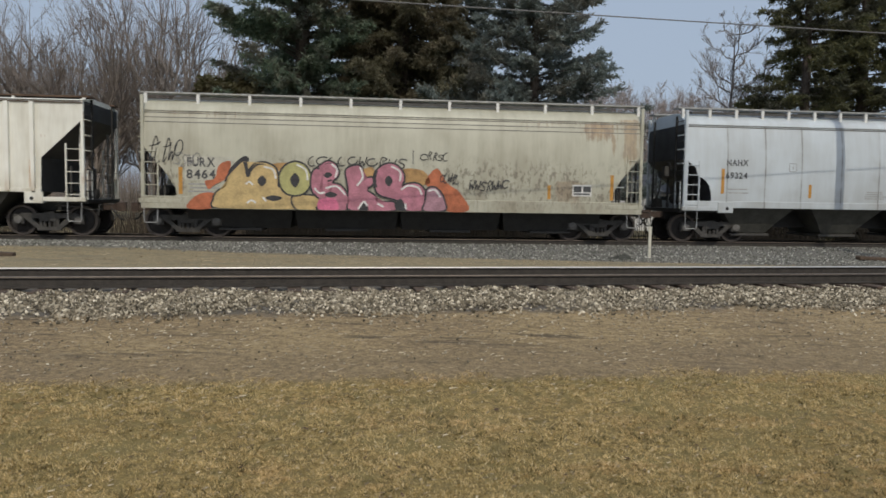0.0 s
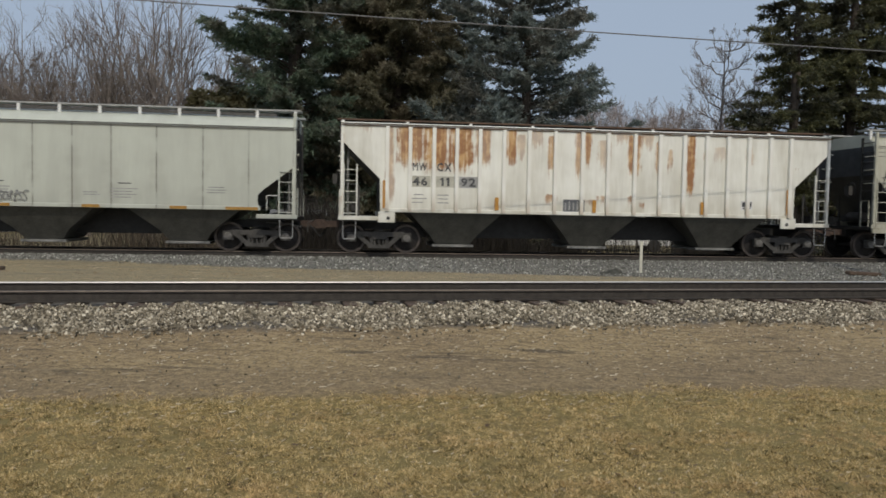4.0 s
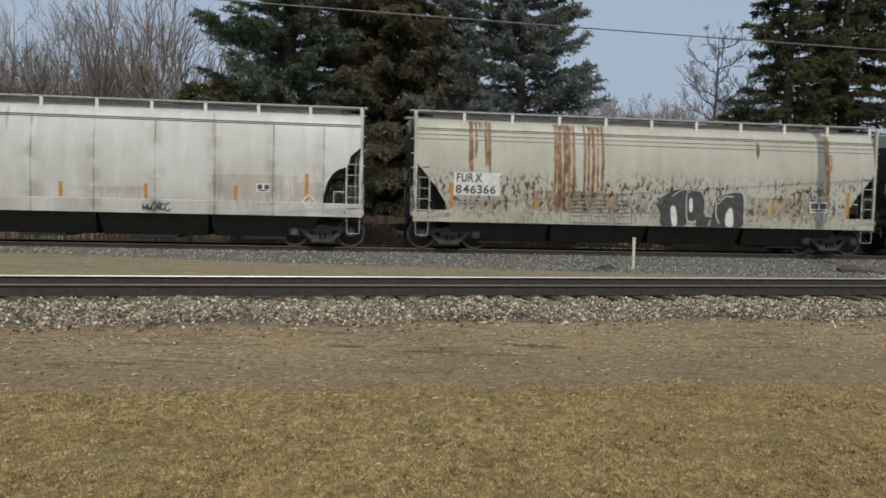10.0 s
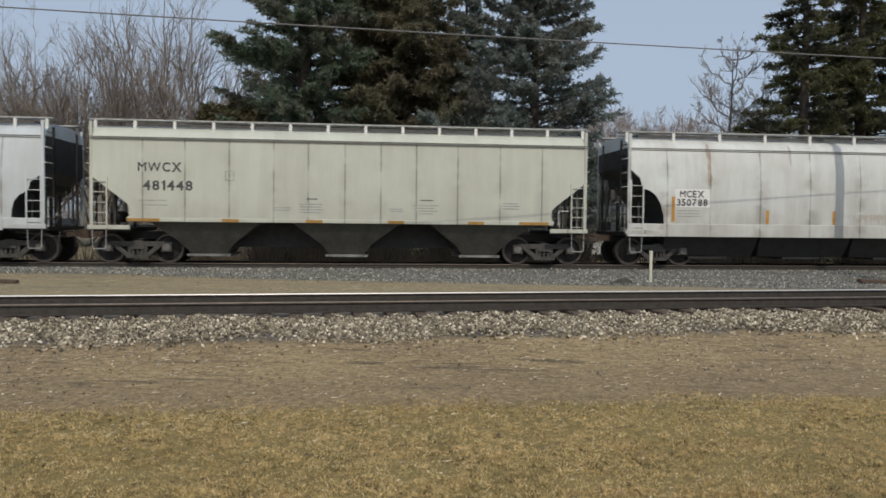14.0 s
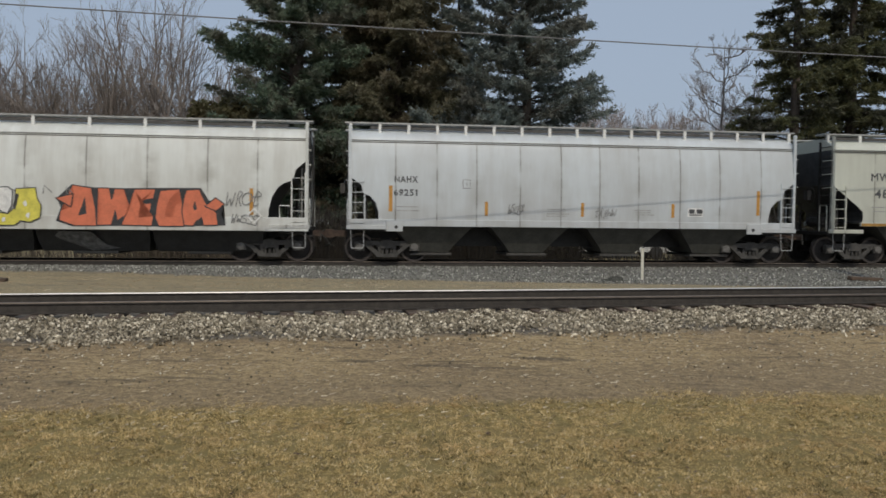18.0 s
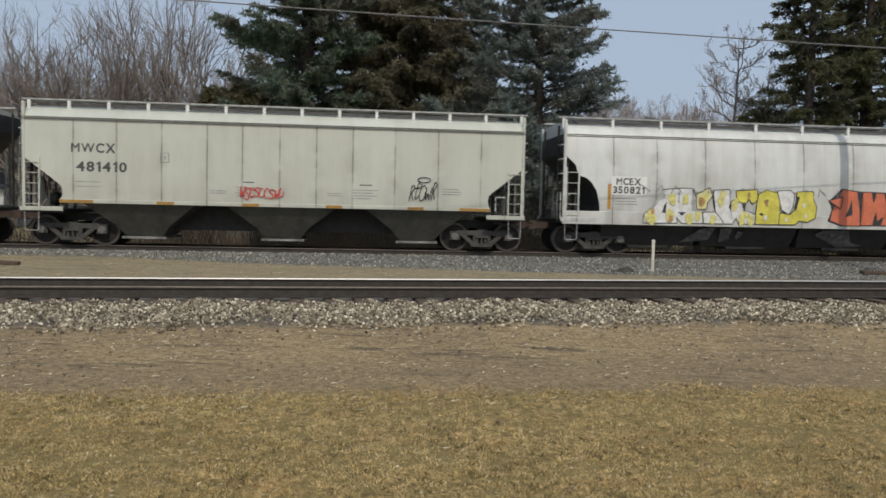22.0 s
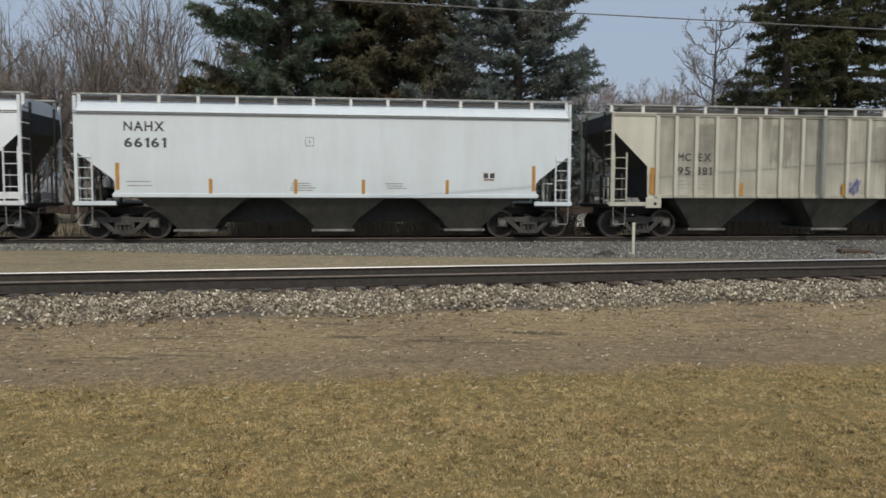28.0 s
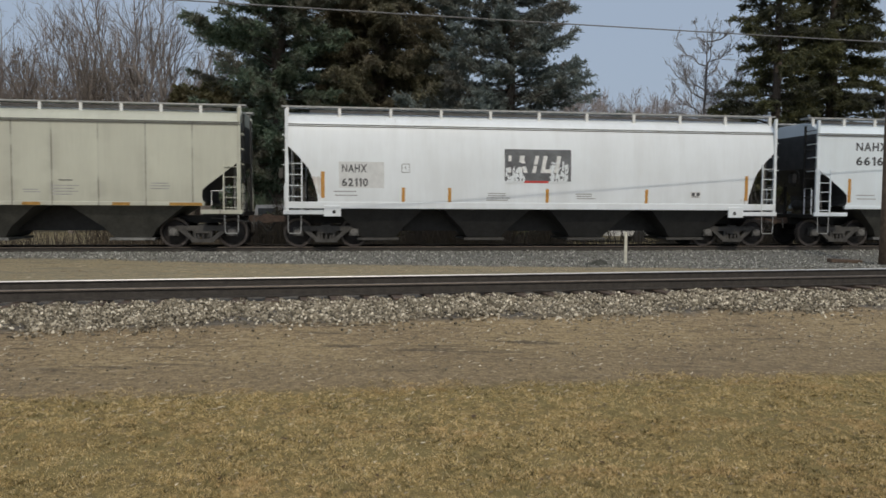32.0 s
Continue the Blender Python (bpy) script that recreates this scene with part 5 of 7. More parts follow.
GRAFFITI_E = [
    ('charcoal', [(7.91, 1.6), (8.15, 1.87), (8.5, 2.04), (8.83, 2.06), (8.88, 1.86), (8.9, 1.03), (8.59, 0.93), (8.08, 0.92), (8.04, 1.43)], [[(8.36, 1.49), (8.48, 1.55), (8.57, 1.32), (8.58, 0.95), (8.42, 0.95)]], []),
    ('charcoal', [(8.9, 1.89), (9.16, 2.06), (9.41, 1.96), (9.51, 1.69), (9.55, 1.31), (9.58, 1.22), (9.94, 1.23), (9.91, 1.76), (10.2, 1.96), (10.78, 2.0), (10.86, 1.48), (10.87, 1.07), (10.73, 0.91), (10.5, 0.93), (10.1, 0.91), (9.31, 0.91), (9.25, 1.15), (8.96, 1.08), (8.9, 1.44)], [[(8.98, 1.74), (9.08, 1.8), (9.11, 1.45), (9.01, 1.37)], [(10.26, 1.36), (10.45, 1.52), (10.52, 0.96), (10.26, 0.96)]], []),
]
LINES_E = [[(8.39, 1.86), (8.68, 2.06), (9.04, 2.09), (9.38, 2.02), (9.51, 1.75), (9.52, 1.31)], [(8.88, 1.92), (8.89, 1.44), (8.95, 1.08), (9.25, 1.05)], [(9.57, 1.84), (9.58, 1.22)], [(9.91, 1.76), (9.91, 1.29), (10.04, 0.99)], [(9.96, 1.76), (10.2, 1.98), (10.79, 2.02), (10.88, 1.48), (10.91, 1.08), (11.27, 1.04)], [(6.81, 2.01), (7.08, 1.46), (7.32, 0.91)], [(7.62, 1.33), (7.7, 1.71), (8.03, 1.9)], [(7.56, 1.3), (7.79, 1.77), (8.14, 2.02)], [(9.73, 1.13), (9.65, 0.92)], [(10.5, 1.89), (10.21, 1.89), (9.96, 1.64)]]
GRAFFITI_W = [
    ('tag_white', [(3.25, 2.1), (3.78, 2.15), (3.77, 1.69), (3.82, 1.62), (3.83, 2.16), (4.22, 2.16), (4.37, 1.84), (4.41, 1.5), (4.21, 1.46), (4.58, 1.41), (4.61, 1.07), (3.91, 1.06), (3.72, 1.27), (3.75, 1.06), (2.64, 1.05), (2.67, 1.32), (2.97, 1.55), (3.19, 1.77), (3.38, 1.83)], [[(3.77, 1.41), (4.05, 1.41), (3.91, 1.29)], [(3.3, 1.58), (3.39, 1.77), (3.37, 1.38), (3.24, 1.38)]], []),
    ('paleyellow', [(4.38, 1.98), (4.81, 2.2), (4.9, 1.95), (4.75, 1.76), (4.71, 1.53), (4.41, 1.52)], [[(4.87, 2.09), (5.07, 1.4), (4.97, 1.56)]], []),
    ('tag_white', [(4.95, 2.12), (5.47, 2.16), (5.49, 1.68), (5.62, 1.82), (5.87, 1.85), (5.91, 1.57), (5.96, 1.43), (6.17, 1.46), (6.4, 1.35), (6.36, 1.08), (5.83, 1.07), (5.73, 1.29), (5.61, 1.07), (5.31, 1.07), (5.23, 1.26), (5.07, 1.31), (5.02, 1.56)], [[(5.92, 1.7), (6.06, 1.71), (5.99, 1.49)], [(5.46, 1.62), (5.57, 1.79), (5.54, 1.46)]], []),
    ('tag_white', [(4.61, 1.41), (5.02, 1.42), (5.23, 1.2), (5.29, 1.07), (4.66, 1.07)], [], []),
    ('yellow_spray', [(5.71, 2.12), (6.4, 2.17), (6.43, 1.86), (6.27, 1.73), (6.12, 1.91), (6.06, 1.76), (5.84, 1.76), (5.74, 1.91)], [], []),
    ('yellow_spray', [(6.48, 2.03), (6.73, 2.17), (7.22, 2.06), (7.16, 1.67), (7.19, 1.08), (6.38, 1.08), (6.42, 1.69)], [[(6.5, 1.41), (6.58, 1.45), (6.67, 1.4), (6.59, 1.34)]], []),
    ('tag_white', [(7.11, 2.15), (7.56, 2.18), (7.67, 2.04), (7.64, 1.67), (7.52, 1.42), (7.27, 1.55)], [], []),
    ('yellow_spray', [(7.78, 2.13), (8.31, 2.16), (8.34, 1.88), (8.46, 1.65), (8.42, 1.31), (8.16, 1.18), (7.88, 1.22), (7.74, 1.09), (7.19, 1.08), (7.22, 1.44), (7.55, 1.39), (7.75, 1.59)], [[(7.78, 1.99), (7.87, 1.99), (7.75, 1.5), (7.69, 1.64)]], []),
]
DABS_W = [('yellow_spray', (3.59, 1.83), 0.16), ('yellow_spray', (4.0, 1.83), 0.15), ('yellow_spray', (2.87, 1.2), 0.17), ('yellow_spray', (3.48, 1.3), 0.14), ('yellow_spray', (4.45, 1.29), 0.14), ('yellow_spray', (4.15, 1.21), 0.13), ('yellow_spray', (5.68, 1.68), 0.13), ('yellow_spray', (4.95, 1.18), 0.12), ('yellow_spray', (5.27, 2.01), 0.1), ('yellow_spray', (5.19, 1.79), 0.11), ('yellow_spray', (5.95, 1.22), 0.16), ('yellow_spray', (6.19, 1.21), 0.14), ('yellow_spray', (4.67, 1.9), 0.1), ('amber', (4.54, 1.76), 0.1), ('amber', (6.74, 1.78), 0.09), ('tag_white', (6.06, 1.18), 0.06), ('tag_white', (6.72, 1.27), 0.07), ('tag_white', (8.03, 1.7), 0.06), ('tag_white', (8.11, 1.36), 0.06), ('tag_white', (7.44, 1.24), 0.06), ('amber', (6.12, 2.0), 0.07), ('amber', (3.53, 1.17), 0.08), ('amber', (2.94, 1.41), 0.07)]
GRAFFITI_O = [
    ('orange_spray', [(9.35, 2.26), (9.86, 2.18), (9.97, 1.61), (10.0, 1.09), (9.4, 1.09), (8.98, 1.24), (9.01, 1.51), (9.35, 1.66), (9.38, 2.0)], [[(9.6, 1.66), (9.69, 1.95), (9.74, 1.43), (9.49, 1.37)]], []),
    ('orange_spray', [(10.07, 2.18), (10.37, 2.18), (10.44, 1.84), (10.54, 2.16), (10.8, 2.16), (10.88, 1.67), (11.05, 1.39), (10.77, 1.37), (10.55, 1.21), (10.45, 1.12), (10.04, 1.11), (10.17, 1.52), (10.1, 1.89)], [[(10.42, 1.09), (10.55, 1.58), (10.62, 1.24), (10.52, 1.09)], [(10.39, 2.08), (10.46, 1.84), (10.53, 2.08)]], []),
    ('orange_spray', [(11.11, 2.16), (11.69, 2.17), (11.63, 1.91), (11.28, 1.86), (11.26, 1.73), (11.57, 1.75), (11.54, 1.55), (11.23, 1.53), (11.2, 1.34), (11.63, 1.37), (11.58, 1.1), (10.74, 1.12), (10.96, 1.62)], [], []),
    ('orange_spray', [(11.86, 2.13), (12.39, 2.18), (12.41, 1.92), (12.1, 1.88), (12.0, 1.63), (11.98, 1.36), (12.21, 1.36), (12.22, 1.55), (12.11, 1.56), (12.15, 1.74), (12.47, 1.76), (12.52, 1.1), (11.81, 1.09), (11.71, 1.33), (11.76, 1.74)], [], []),
    ('orange_spray', [(12.61, 2.15), (12.96, 2.18), (13.13, 1.81), (13.46, 1.49), (13.5, 1.14), (13.11, 1.13), (13.05, 1.37), (12.85, 1.23), (12.79, 1.11), (12.54, 1.13), (12.48, 1.54), (12.53, 1.86)], [[(12.79, 1.69), (12.85, 1.84), (12.91, 1.6), (12.82, 1.55)]], []),
    ('orange_spray', [(9.29, 1.65), (8.9, 1.88), (9.35, 2.0)], [], []),
    ('orange_spray', [(13.16, 1.69), (13.45, 1.93), (13.69, 1.76), (13.46, 1.57)], [], []),
]
BACK_O = [(8.9, 1.88), (9.32, 2.29), (9.97, 2.21), (10.88, 2.2), (11.68, 2.22), (13.02, 2.24), (13.25, 1.87), (13.69, 1.74), (13.6, 1.46), (13.74, 1.12), (11.8, 1.07), (10.65, 1.08), (9.34, 1.05), (8.87, 1.21), (9.01, 1.6)]


def ring(cx, cz, rx, rz):
    return [(cx + rx * math.cos(k * 0.5236), cz + rz * math.sin(k * 0.5236)) for k in range(13)]


def scribble(key, x, z, w, h, mat, seed, width=0.03, loops=9, slant=0.2):
    """A quick spray-can tag that no one can read: hooks, loops and bars side by side."""
    rng = random.Random(seed)
    car, _, sp = CARS[key]
    prof, hl = over_sill(sp), sp["L"] / 2
    lines = []
    n = max(3, loops // 2 + 1)
    cw = w / n
    for k in range(n):
        cx, cz = x - hl + (k + 0.5) * cw, z + rng.uniform(-0.12, 0.12) * h
        a, b = cw * rng.uniform(0.42, 0.65), h * rng.uniform(0.34, 0.52)
        kind = rng.randrange(5)
        if kind == 0:
            u0, u1 = rng.uniform(0, 2), rng.uniform(5.2, 7.4)
            pts = [(a * math.cos(u0 + (u1 - u0) * q / 12), b * math.sin(u0 + (u1 - u0) * q / 12)) for q in range(13)]
        elif kind == 1:
            pts = curve([(-a * 0.7, b), (-a * 0.5, -b), (0, 0.1 * b), (a * 0.5, -b), (a * 0.8, b)], 4)
        elif kind == 2:
            pts = curve([(a, b * 0.8), (-0.2 * a, b), (-a * 0.7, 0.4 * b), (a * 0.5, -0.2 * b), (a * 0.4, -b), (-a, -0.8 * b)], 4)
        elif kind == 3:
            pts = curve([(-a * 0.3, -b * 1.1), (-a * 0.2, b), (a * 0.7, 0.7 * b), (a * 0.1, 0.0), (a * 0.9, -b)], 4)
        else:
            pts = curve([(-a, b * 0.3), (a, b * 0.5), (0.1 * a, b * 1.2), (-0.1 * a, -b * 1.2), (a * 0.8, -b * 0.7)], 4)
        lines.append([(cx + px + slant * pz, cz + pz) for px, pz in pts])
    stroke_on(car, "tag", lines, width, M[mat], prof, 0.012)


def stencil(key, x, z, w, rows, step=0.075, mat="markgrey", bar=0.03, seed=0):
    """Small print that cannot be read, as bars."""
    rng = random.Random(seed + int(x * 10))
    car, _, sp = CARS[key]
    prof, hl = sp["prof"], sp["L"] / 2
    off = 0.004 if sp["kind"] != "rib" else 0.004
    for k in range(rows):
        a = rng.uniform(0, 0.1) * w
        b = w * rng.uniform(0.75, 1.0)
        patch_on(car, "small_print", x - hl + a, x - hl + b, z - k * step - bar / 2, z - k * step + bar / 2, M[mat], prof, off)


def data_box(key, x, z, w=0.52, h=0.27):
    """A black panel in a pale frame, with two dark squares."""
    car, _, sp = CARS[key]
    prof, hl = sp["prof"], sp["L"] / 2
    patch_on(car, "data_panel", x - hl, x - hl + w, z - h / 2, z + h / 2, M["tag_white"], prof, 0.004, n=2)
    for k in (0, 1):
        patch_on(car, "data_square", x - hl + 0.04 + k * w / 2, x - hl + w / 2 - 0.02 + k * w / 2, z - h * 0.15, z + h * 0.36, M["mark"], prof, 0.007)
    patch_on(car, "data_bar", x - hl + 0.05, x - hl + w - 0.05, z - h * 0.38, z - h * 0.24, M["mark"], prof, 0.007)


def outline_box(key, x, z, w, h, mat="tag_grey"):
    car, _, sp = CARS[key]
    hl = sp["L"] / 2
    x -= hl
    stroke_on(car, "square_mark", [[(x, z), (x + w, z), (x + w, z + h), (x, z + h), (x, z)], [(x + w / 2, z + h * 0.3), (x + w / 2, z + h * 0.7)]], 0.022, M[mat], sp["prof"], 0.006)


def paint_marks():
    # long-nosed smooth cars
    for k in ("D", "G", "J", "N"):
        for x in (6.1, 9.6):
            stencil(k, x, 1.86, 0.85, 4, 0.085)
            stencil(k, x + 0.25, 2.02, 0.42, 1, mat="mark")
            stencil(k, x - 0.75, 1.74, 0.55, 2, 0.07)
        stencil(k, 1.42, 1.92, 0.85, 2, 0.14)
        stencil(k, 12.4, 1.95, 0.6, 3, 0.08)
        outline_box(k, 3.95, 2.55, 0.24, 0.28)
    for k in ("A", "H", "M", "L"):
        stencil(k, 1.45, 1.75, 0.75, 2, 0.12)
        outline_box(k, 3.55 if k != "L" else 6.7, 2.35 if k != "L" else 2.85, 0.24, 0.26)
        stencil(k, 6.2, 1.72, 0.8, 4, 0.07)
        stencil(k, 9.1, 1.72, 0.7, 3, 0.07)
    data_box("H", 10.9, 1.68)
    data_box("L", 12.15, 1.95, 0.40, 0.30)
    data_box("M", 13.0, 1.72, 0.34, 0.2)
    data_box("B", 13.15, 1.62, 0.62, 0.36)
    data_box("E", 13.2, 1.62, 0.62, 0.36)
    data_box("C", 12.95, 1.72, 0.38, 0.30)
    data_box("K", 12.15, 1.75, 0.45, 0.34)
    data_box("F", 12.6, 1.80, 0.40, 0.26)
    for k in ("B", "E"):
        stencil(k, 1.35, 1.62, 0.95, 3, 0.11, bar=0.05)
    stencil("E", 13.1, 1.75, 0.5, 2)
    for k in ("F", "I"):
        stencil(k, 1.62, 1.80, 0.9, 3, 0.09)
    # the ribbed cars: letters between the ribs
    for k, ws in (("C", (("MW", 2.21, 2.72), ("CX", 2.97, 2.72), ("46", 2.22, 2.27), ("11", 2.98, 2.27), ("92", 3.73, 2.27))), ("K", (("MC", 2.22, 2.62), ("EX", 2.92, 2.62), ("95", 2.22, 2.18), ("381", 2.88, 2.18)))):
        car, _, sp = CARS[k]
        if k == "C":
            patch_on(car, "dark_panel", -1.0, -0.30, 1.42, 1.80, M["emblem"], sp["prof"], 0.004)
            for q in range(5):
                patch_on(car, "panel_bar", -0.95 + 0.13 * q, -0.90 + 0.13 * q, 1.46, 1.70 + 0.05 * (q % 2), M["markgrey"], sp["prof"], 0.007)
            for q, x in enumerate((2.19, 2.94, 3.66)):
                patch_on(car, "number_panel", x - sp["L"] / 2, x + 0.58 - sp["L"] / 2, 2.10, 2.44, M["markgrey" if q == 2 else "markpale"], sp["prof"], 0.004)
        for wd, x, z in ws:
            mark(k, wd, x, z, 0.44 if len(wd) < 3 else 0.5, 0.24, "mark", off=0.008)
        stencil(k, 2.2 if k == "C" else 2.2, 1.86, 0.45, 3, 0.12)
        stencil(k, 2.96 if k == "C" else 2.92, 1.86, 0.45, 3, 0.12)
    # worn dark emblem with pale slanted bars
    car, _, sp = CARS["M"]
    x0 = 6.80 - sp["L"] / 2
    patch_on(car, "emblem", x0, x0 + 2.16, 2.12, 3.12, M["emblem"], sp["prof"], 0.004, n=4)
    for k, (x, w, lean) in enumerate(((0.10, 0.10, 0.02), (0.40, 0.15, 0.10), (0.62, 0.12, -0.14), (0.88, 0.12, 0.12), (1.16, 0.13, 0.10), (1.24, 0.30, 0.0), (1.60, 0.14, 0.10))):
        z1 = 2.92 if k != 5 else 2.50
        shape_on(car, "emblem_bar", [(x0 + x, 2.38), (x0 + x + w, 2.38), (x0 + x + w + lean, z1), (x0 + x + lean, z1)], M["tag_white"], sp["prof"], 0.008 + 0.0005 * k)
    rng = random.Random(31)
    for k in range(150):
        far = rng.random() < 0.55
        x, z = (rng.uniform(1.45, 2.05), 2.1 + 0.62 * rng.random() ** 1.4) if far else (rng.uniform(0.0, 0.62), 2.1 + 0.42 * rng.random() ** 1.6)
        w, hh = rng.uniform(0.02, 0.08), rng.uniform(0.04, 0.22)
        shape_on(car, "worn_patch", [(x0 + x, z - hh / 2), (x0 + x + w, z - hh * 0.3), (x0 + x + w * 0.8, z + hh / 2), (x0 + x + w * 0.2, z + hh * 0.4)], P_["M"], sp["prof"], 0.012 + 0.0001 * k)
    patch_on(car, "emblem_line", x0 + 0.60, x0 + 1.42, 2.06, 2.13, M["tag_red"], sp["prof"], 0.006)
    # graffiti on the tan car
    car, _, sp = CARS["B"]
    h, pr = sp["L"] / 2, over_sill(sp)
    for m, pts in CLOUDS_B:
        shape_on(car, "spray_cloud", [(x - h, z) for x, z in closed(pts)], M[m], pr, 0.003)
    fat_stroke(car, "graffiti_letter", [(x - h, z) for x, z in curve(TAIL_B, 6)], 0.24, M["tag_black"], pr, 0.004)
    filled("B", GRAFFITI_B, "tag_black", 0.11)
    scribble("B", 0.25, 2.62, 0.95, 0.65, "tag_black", 5, 0.03, 9)
    scribble("B", 1.0, 2.35, 0.7, 0.4, "tag_grey", 6, 0.024, 7)
    scribble("B", 4.9, 2.38, 3.0, 0.32, "tag_black", 7, 0.035, 19)
    scribble("B", 8.35, 2.58, 0.85, 0.25, "tag_black", 8, 0.03, 8)
    stroke_on(car, "tag", [[(8.1 - h, 2.35), (8.1 - h, 2.78)]], 0.035, M["tag_grey"], pr, 0.012)
    scribble("B", 8.95, 1.92, 0.6, 0.3, "tag_black", 9, 0.03, 8)
    scribble("B", 9.85, 1.74, 1.25, 0.36, "tag_black", 10, 0.035, 13)
    # black arches with pale rims on the streaked car
    filled("E", GRAFFITI_E, "charcoal", 0.05, "tag_white")
    ecar, _, esp = CARS["E"]
    stroke_on(ecar, "graffiti_rim", [[(x - esp["L"] / 2, z) for x, z in curve(q, 5)] for q in LINES_E], 0.045, M["rimgrey"], over_sill(esp), 0.016)
    for x, w in ((5.0, 0.62), (5.72, 0.62), (6.45, 0.6)):
        pp = CARS["E"]
        hh = pp[2]["L"] / 2
        stroke_on(pp[0], "tag", [[(x - hh, 0.95), (x - hh, 1.7), (x - hh + w * 0.3, 1.9), (x - hh + w * 0.8, 1.85), (x - hh + w, 1.6), (x - hh + w, 0.95), (x - hh, 0.95)]] + [[(x - hh + 0.08, 1.15 + 0.13 * q), (x - hh + w - 0.1, 1.18 + 0.13 * q)] for q in range(5)], 0.035, M["tag_grey"], over_sill(pp[2]), 0.012)
    scribble("E", 7.2, 1.5, 0.8, 0.7, "tag_grey", 12, 0.025, 3)
    # white and yellow letters, then orange ones
    car, _, sp = CARS["I"]
    h, pr = sp["L"] / 2, over_sill(sp)
    filled("I", GRAFFITI_W, "tag_black", 0.055, soft=1)
    rng = random.Random(79)
    for j, (m, (x, z), r) in enumerate(DABS_W):
        shape_on(car, "spray_dab", closed([(x - h + r * math.cos(a) * rng.uniform(0.5, 1.25), z + r * 1.5 * math.sin(a) * rng.uniform(0.6, 1.25)) for a in (0, 0.7, 1.4, 2.1, 2.8, 3.5, 4.2, 4.9, 5.6)], 2), M["dab" if m == "yellow_spray" else m], pr, 0.0300 + 0.0002 * j)
    for k in range(13):
        x = 2.4 + 0.55 * k
        stroke_on(car, "tag", [[(x - h + rng.uniform(0, 0.3), 2.0), (x - h + rng.uniform(0.1, 0.3), 2.16 + rng.uniform(0, 0.1)), (x - h + rng.uniform(0.3, 0.5), 2.04)]], 0.03, M["tag_grey"], pr, 0.010)
    shape_on(car, "graffiti_shadow", [(x - h, z) for x, z in BACK_O], M["tag_black"], pr, 0.004)
    filled("I", GRAFFITI_O, "tag_black", 0.065, soft=1)
    for q, pts in enumerate([[(4.1, 0.41), (4.48, 0.69), (4.66, 0.88), (5.14, 0.93), (5.08, 0.52), (4.58, 0.45)], [(5.34, 0.89), (5.72, 0.94), (5.78, 0.53), (5.45, 0.43)], [(5.96, 0.83), (6.18, 0.76), (6.09, 0.53), (5.99, 0.59)], [(8.69, 0.77), (8.88, 0.9), (9.78, 0.9), (10.11, 0.51), (10.52, 0.4), (9.71, 0.31), (9.5, 0.59), (8.79, 0.68)]]):
        shape_on(car, "overspray", [(x - h, z) for x, z in pts], M["dusty"], [(0.30, 0.92), (0.62, 1.10), (0.94, 1.45)], 0.012 + 0.001 * q)
    scribble("I", 13.75, 1.95, 1.0, 0.45, "tag_grey", 14, 0.03, 6)
    scribble("I", 13.9, 1.3, 0.8, 0.3, "tag_grey", 15, 0.03, 8)
    # lesser tags
    scribble("J", 6.28, 1.70, 1.3, 0.34, "tag_red", 20, 0.035, 16, 0.1)
    scribble("J", 11.38, 1.85, 0.85, 0.5, "tag_black", 21, 0.032, 9)
    stroke_on(CARS["J"][0], "tag", [[(q - 7.5, w) for q, w in ring(11.85, 2.22, 0.2, 0.08)]], 0.03, M["tag_black"], over_sill(CARS["J"][2]), 0.012)
    scribble("D", 0.3, 2.55, 0.75, 0.5, "tag_brown", 22, 0.028, 9)
    for q in range(7):
        kk = CARS["D"]
        stroke_on(kk[0], "tag", [[(a2 - 7.525, b2) for a2, b2 in ring(2.95 + 0.24 * q, 1.72, 0.13, 0.36)]], 0.03, M["tag_white"], over_sill(kk[2]), 0.012 + 0.0004 * q)
    scribble("D", 6.4, 1.6, 0.95, 0.28, "tag_grey", 23, 0.03, 13)
    scribble("F", 9.3, 1.15, 0.8, 0.24, "tag_black", 24, 0.035, 11)
    scribble("H", 5.0, 1.72, 0.5, 0.3, "tag_grey", 25, 0.025, 8)
    scribble("H", 7.8, 1.62, 0.7, 0.3, "tag_grey", 26, 0.02, 9)
    scribble("K", 8.0, 1.68, 0.6, 0.45, "tag_blue", 27, 0.03, 8)
    for k in ("F", "I"):
        car, _, sp = CARS[k]
        x, z, r = sp["L"] / 2 - 1.62, 1.42, 0.21
        stroke_on(car, "placard", [[(x - r, z), (x, z + r), (x + r, z), (x, z - r), (x - r, z)]], 0.06, M["tag_white"], over_sill(sp), 0.014)


paint_marks()


def motions():
    rows = [i * 1.0 for i in range(33)]
    spins = [i * 0.1 for i in range(321)]
    for key, (car, sets, sp) in CARS.items():
        o = sp["l"] + sp["L"] / 2
        def at(t):
            s = train_s(t) + o
            return pose(s * math.cos(A_FAR), FAR_Y + s * math.sin(A_FAR), 0, 0, 0, math.degrees(A_FAR))
        walk(car, [(t, at(t)) for t in rows])
        for ws, x in sets:
            walk(ws, [(t, pose(x, 0, 0.457, 0, math.degrees(train_s(t) / 0.457) % 360, 0)) for t in spins])


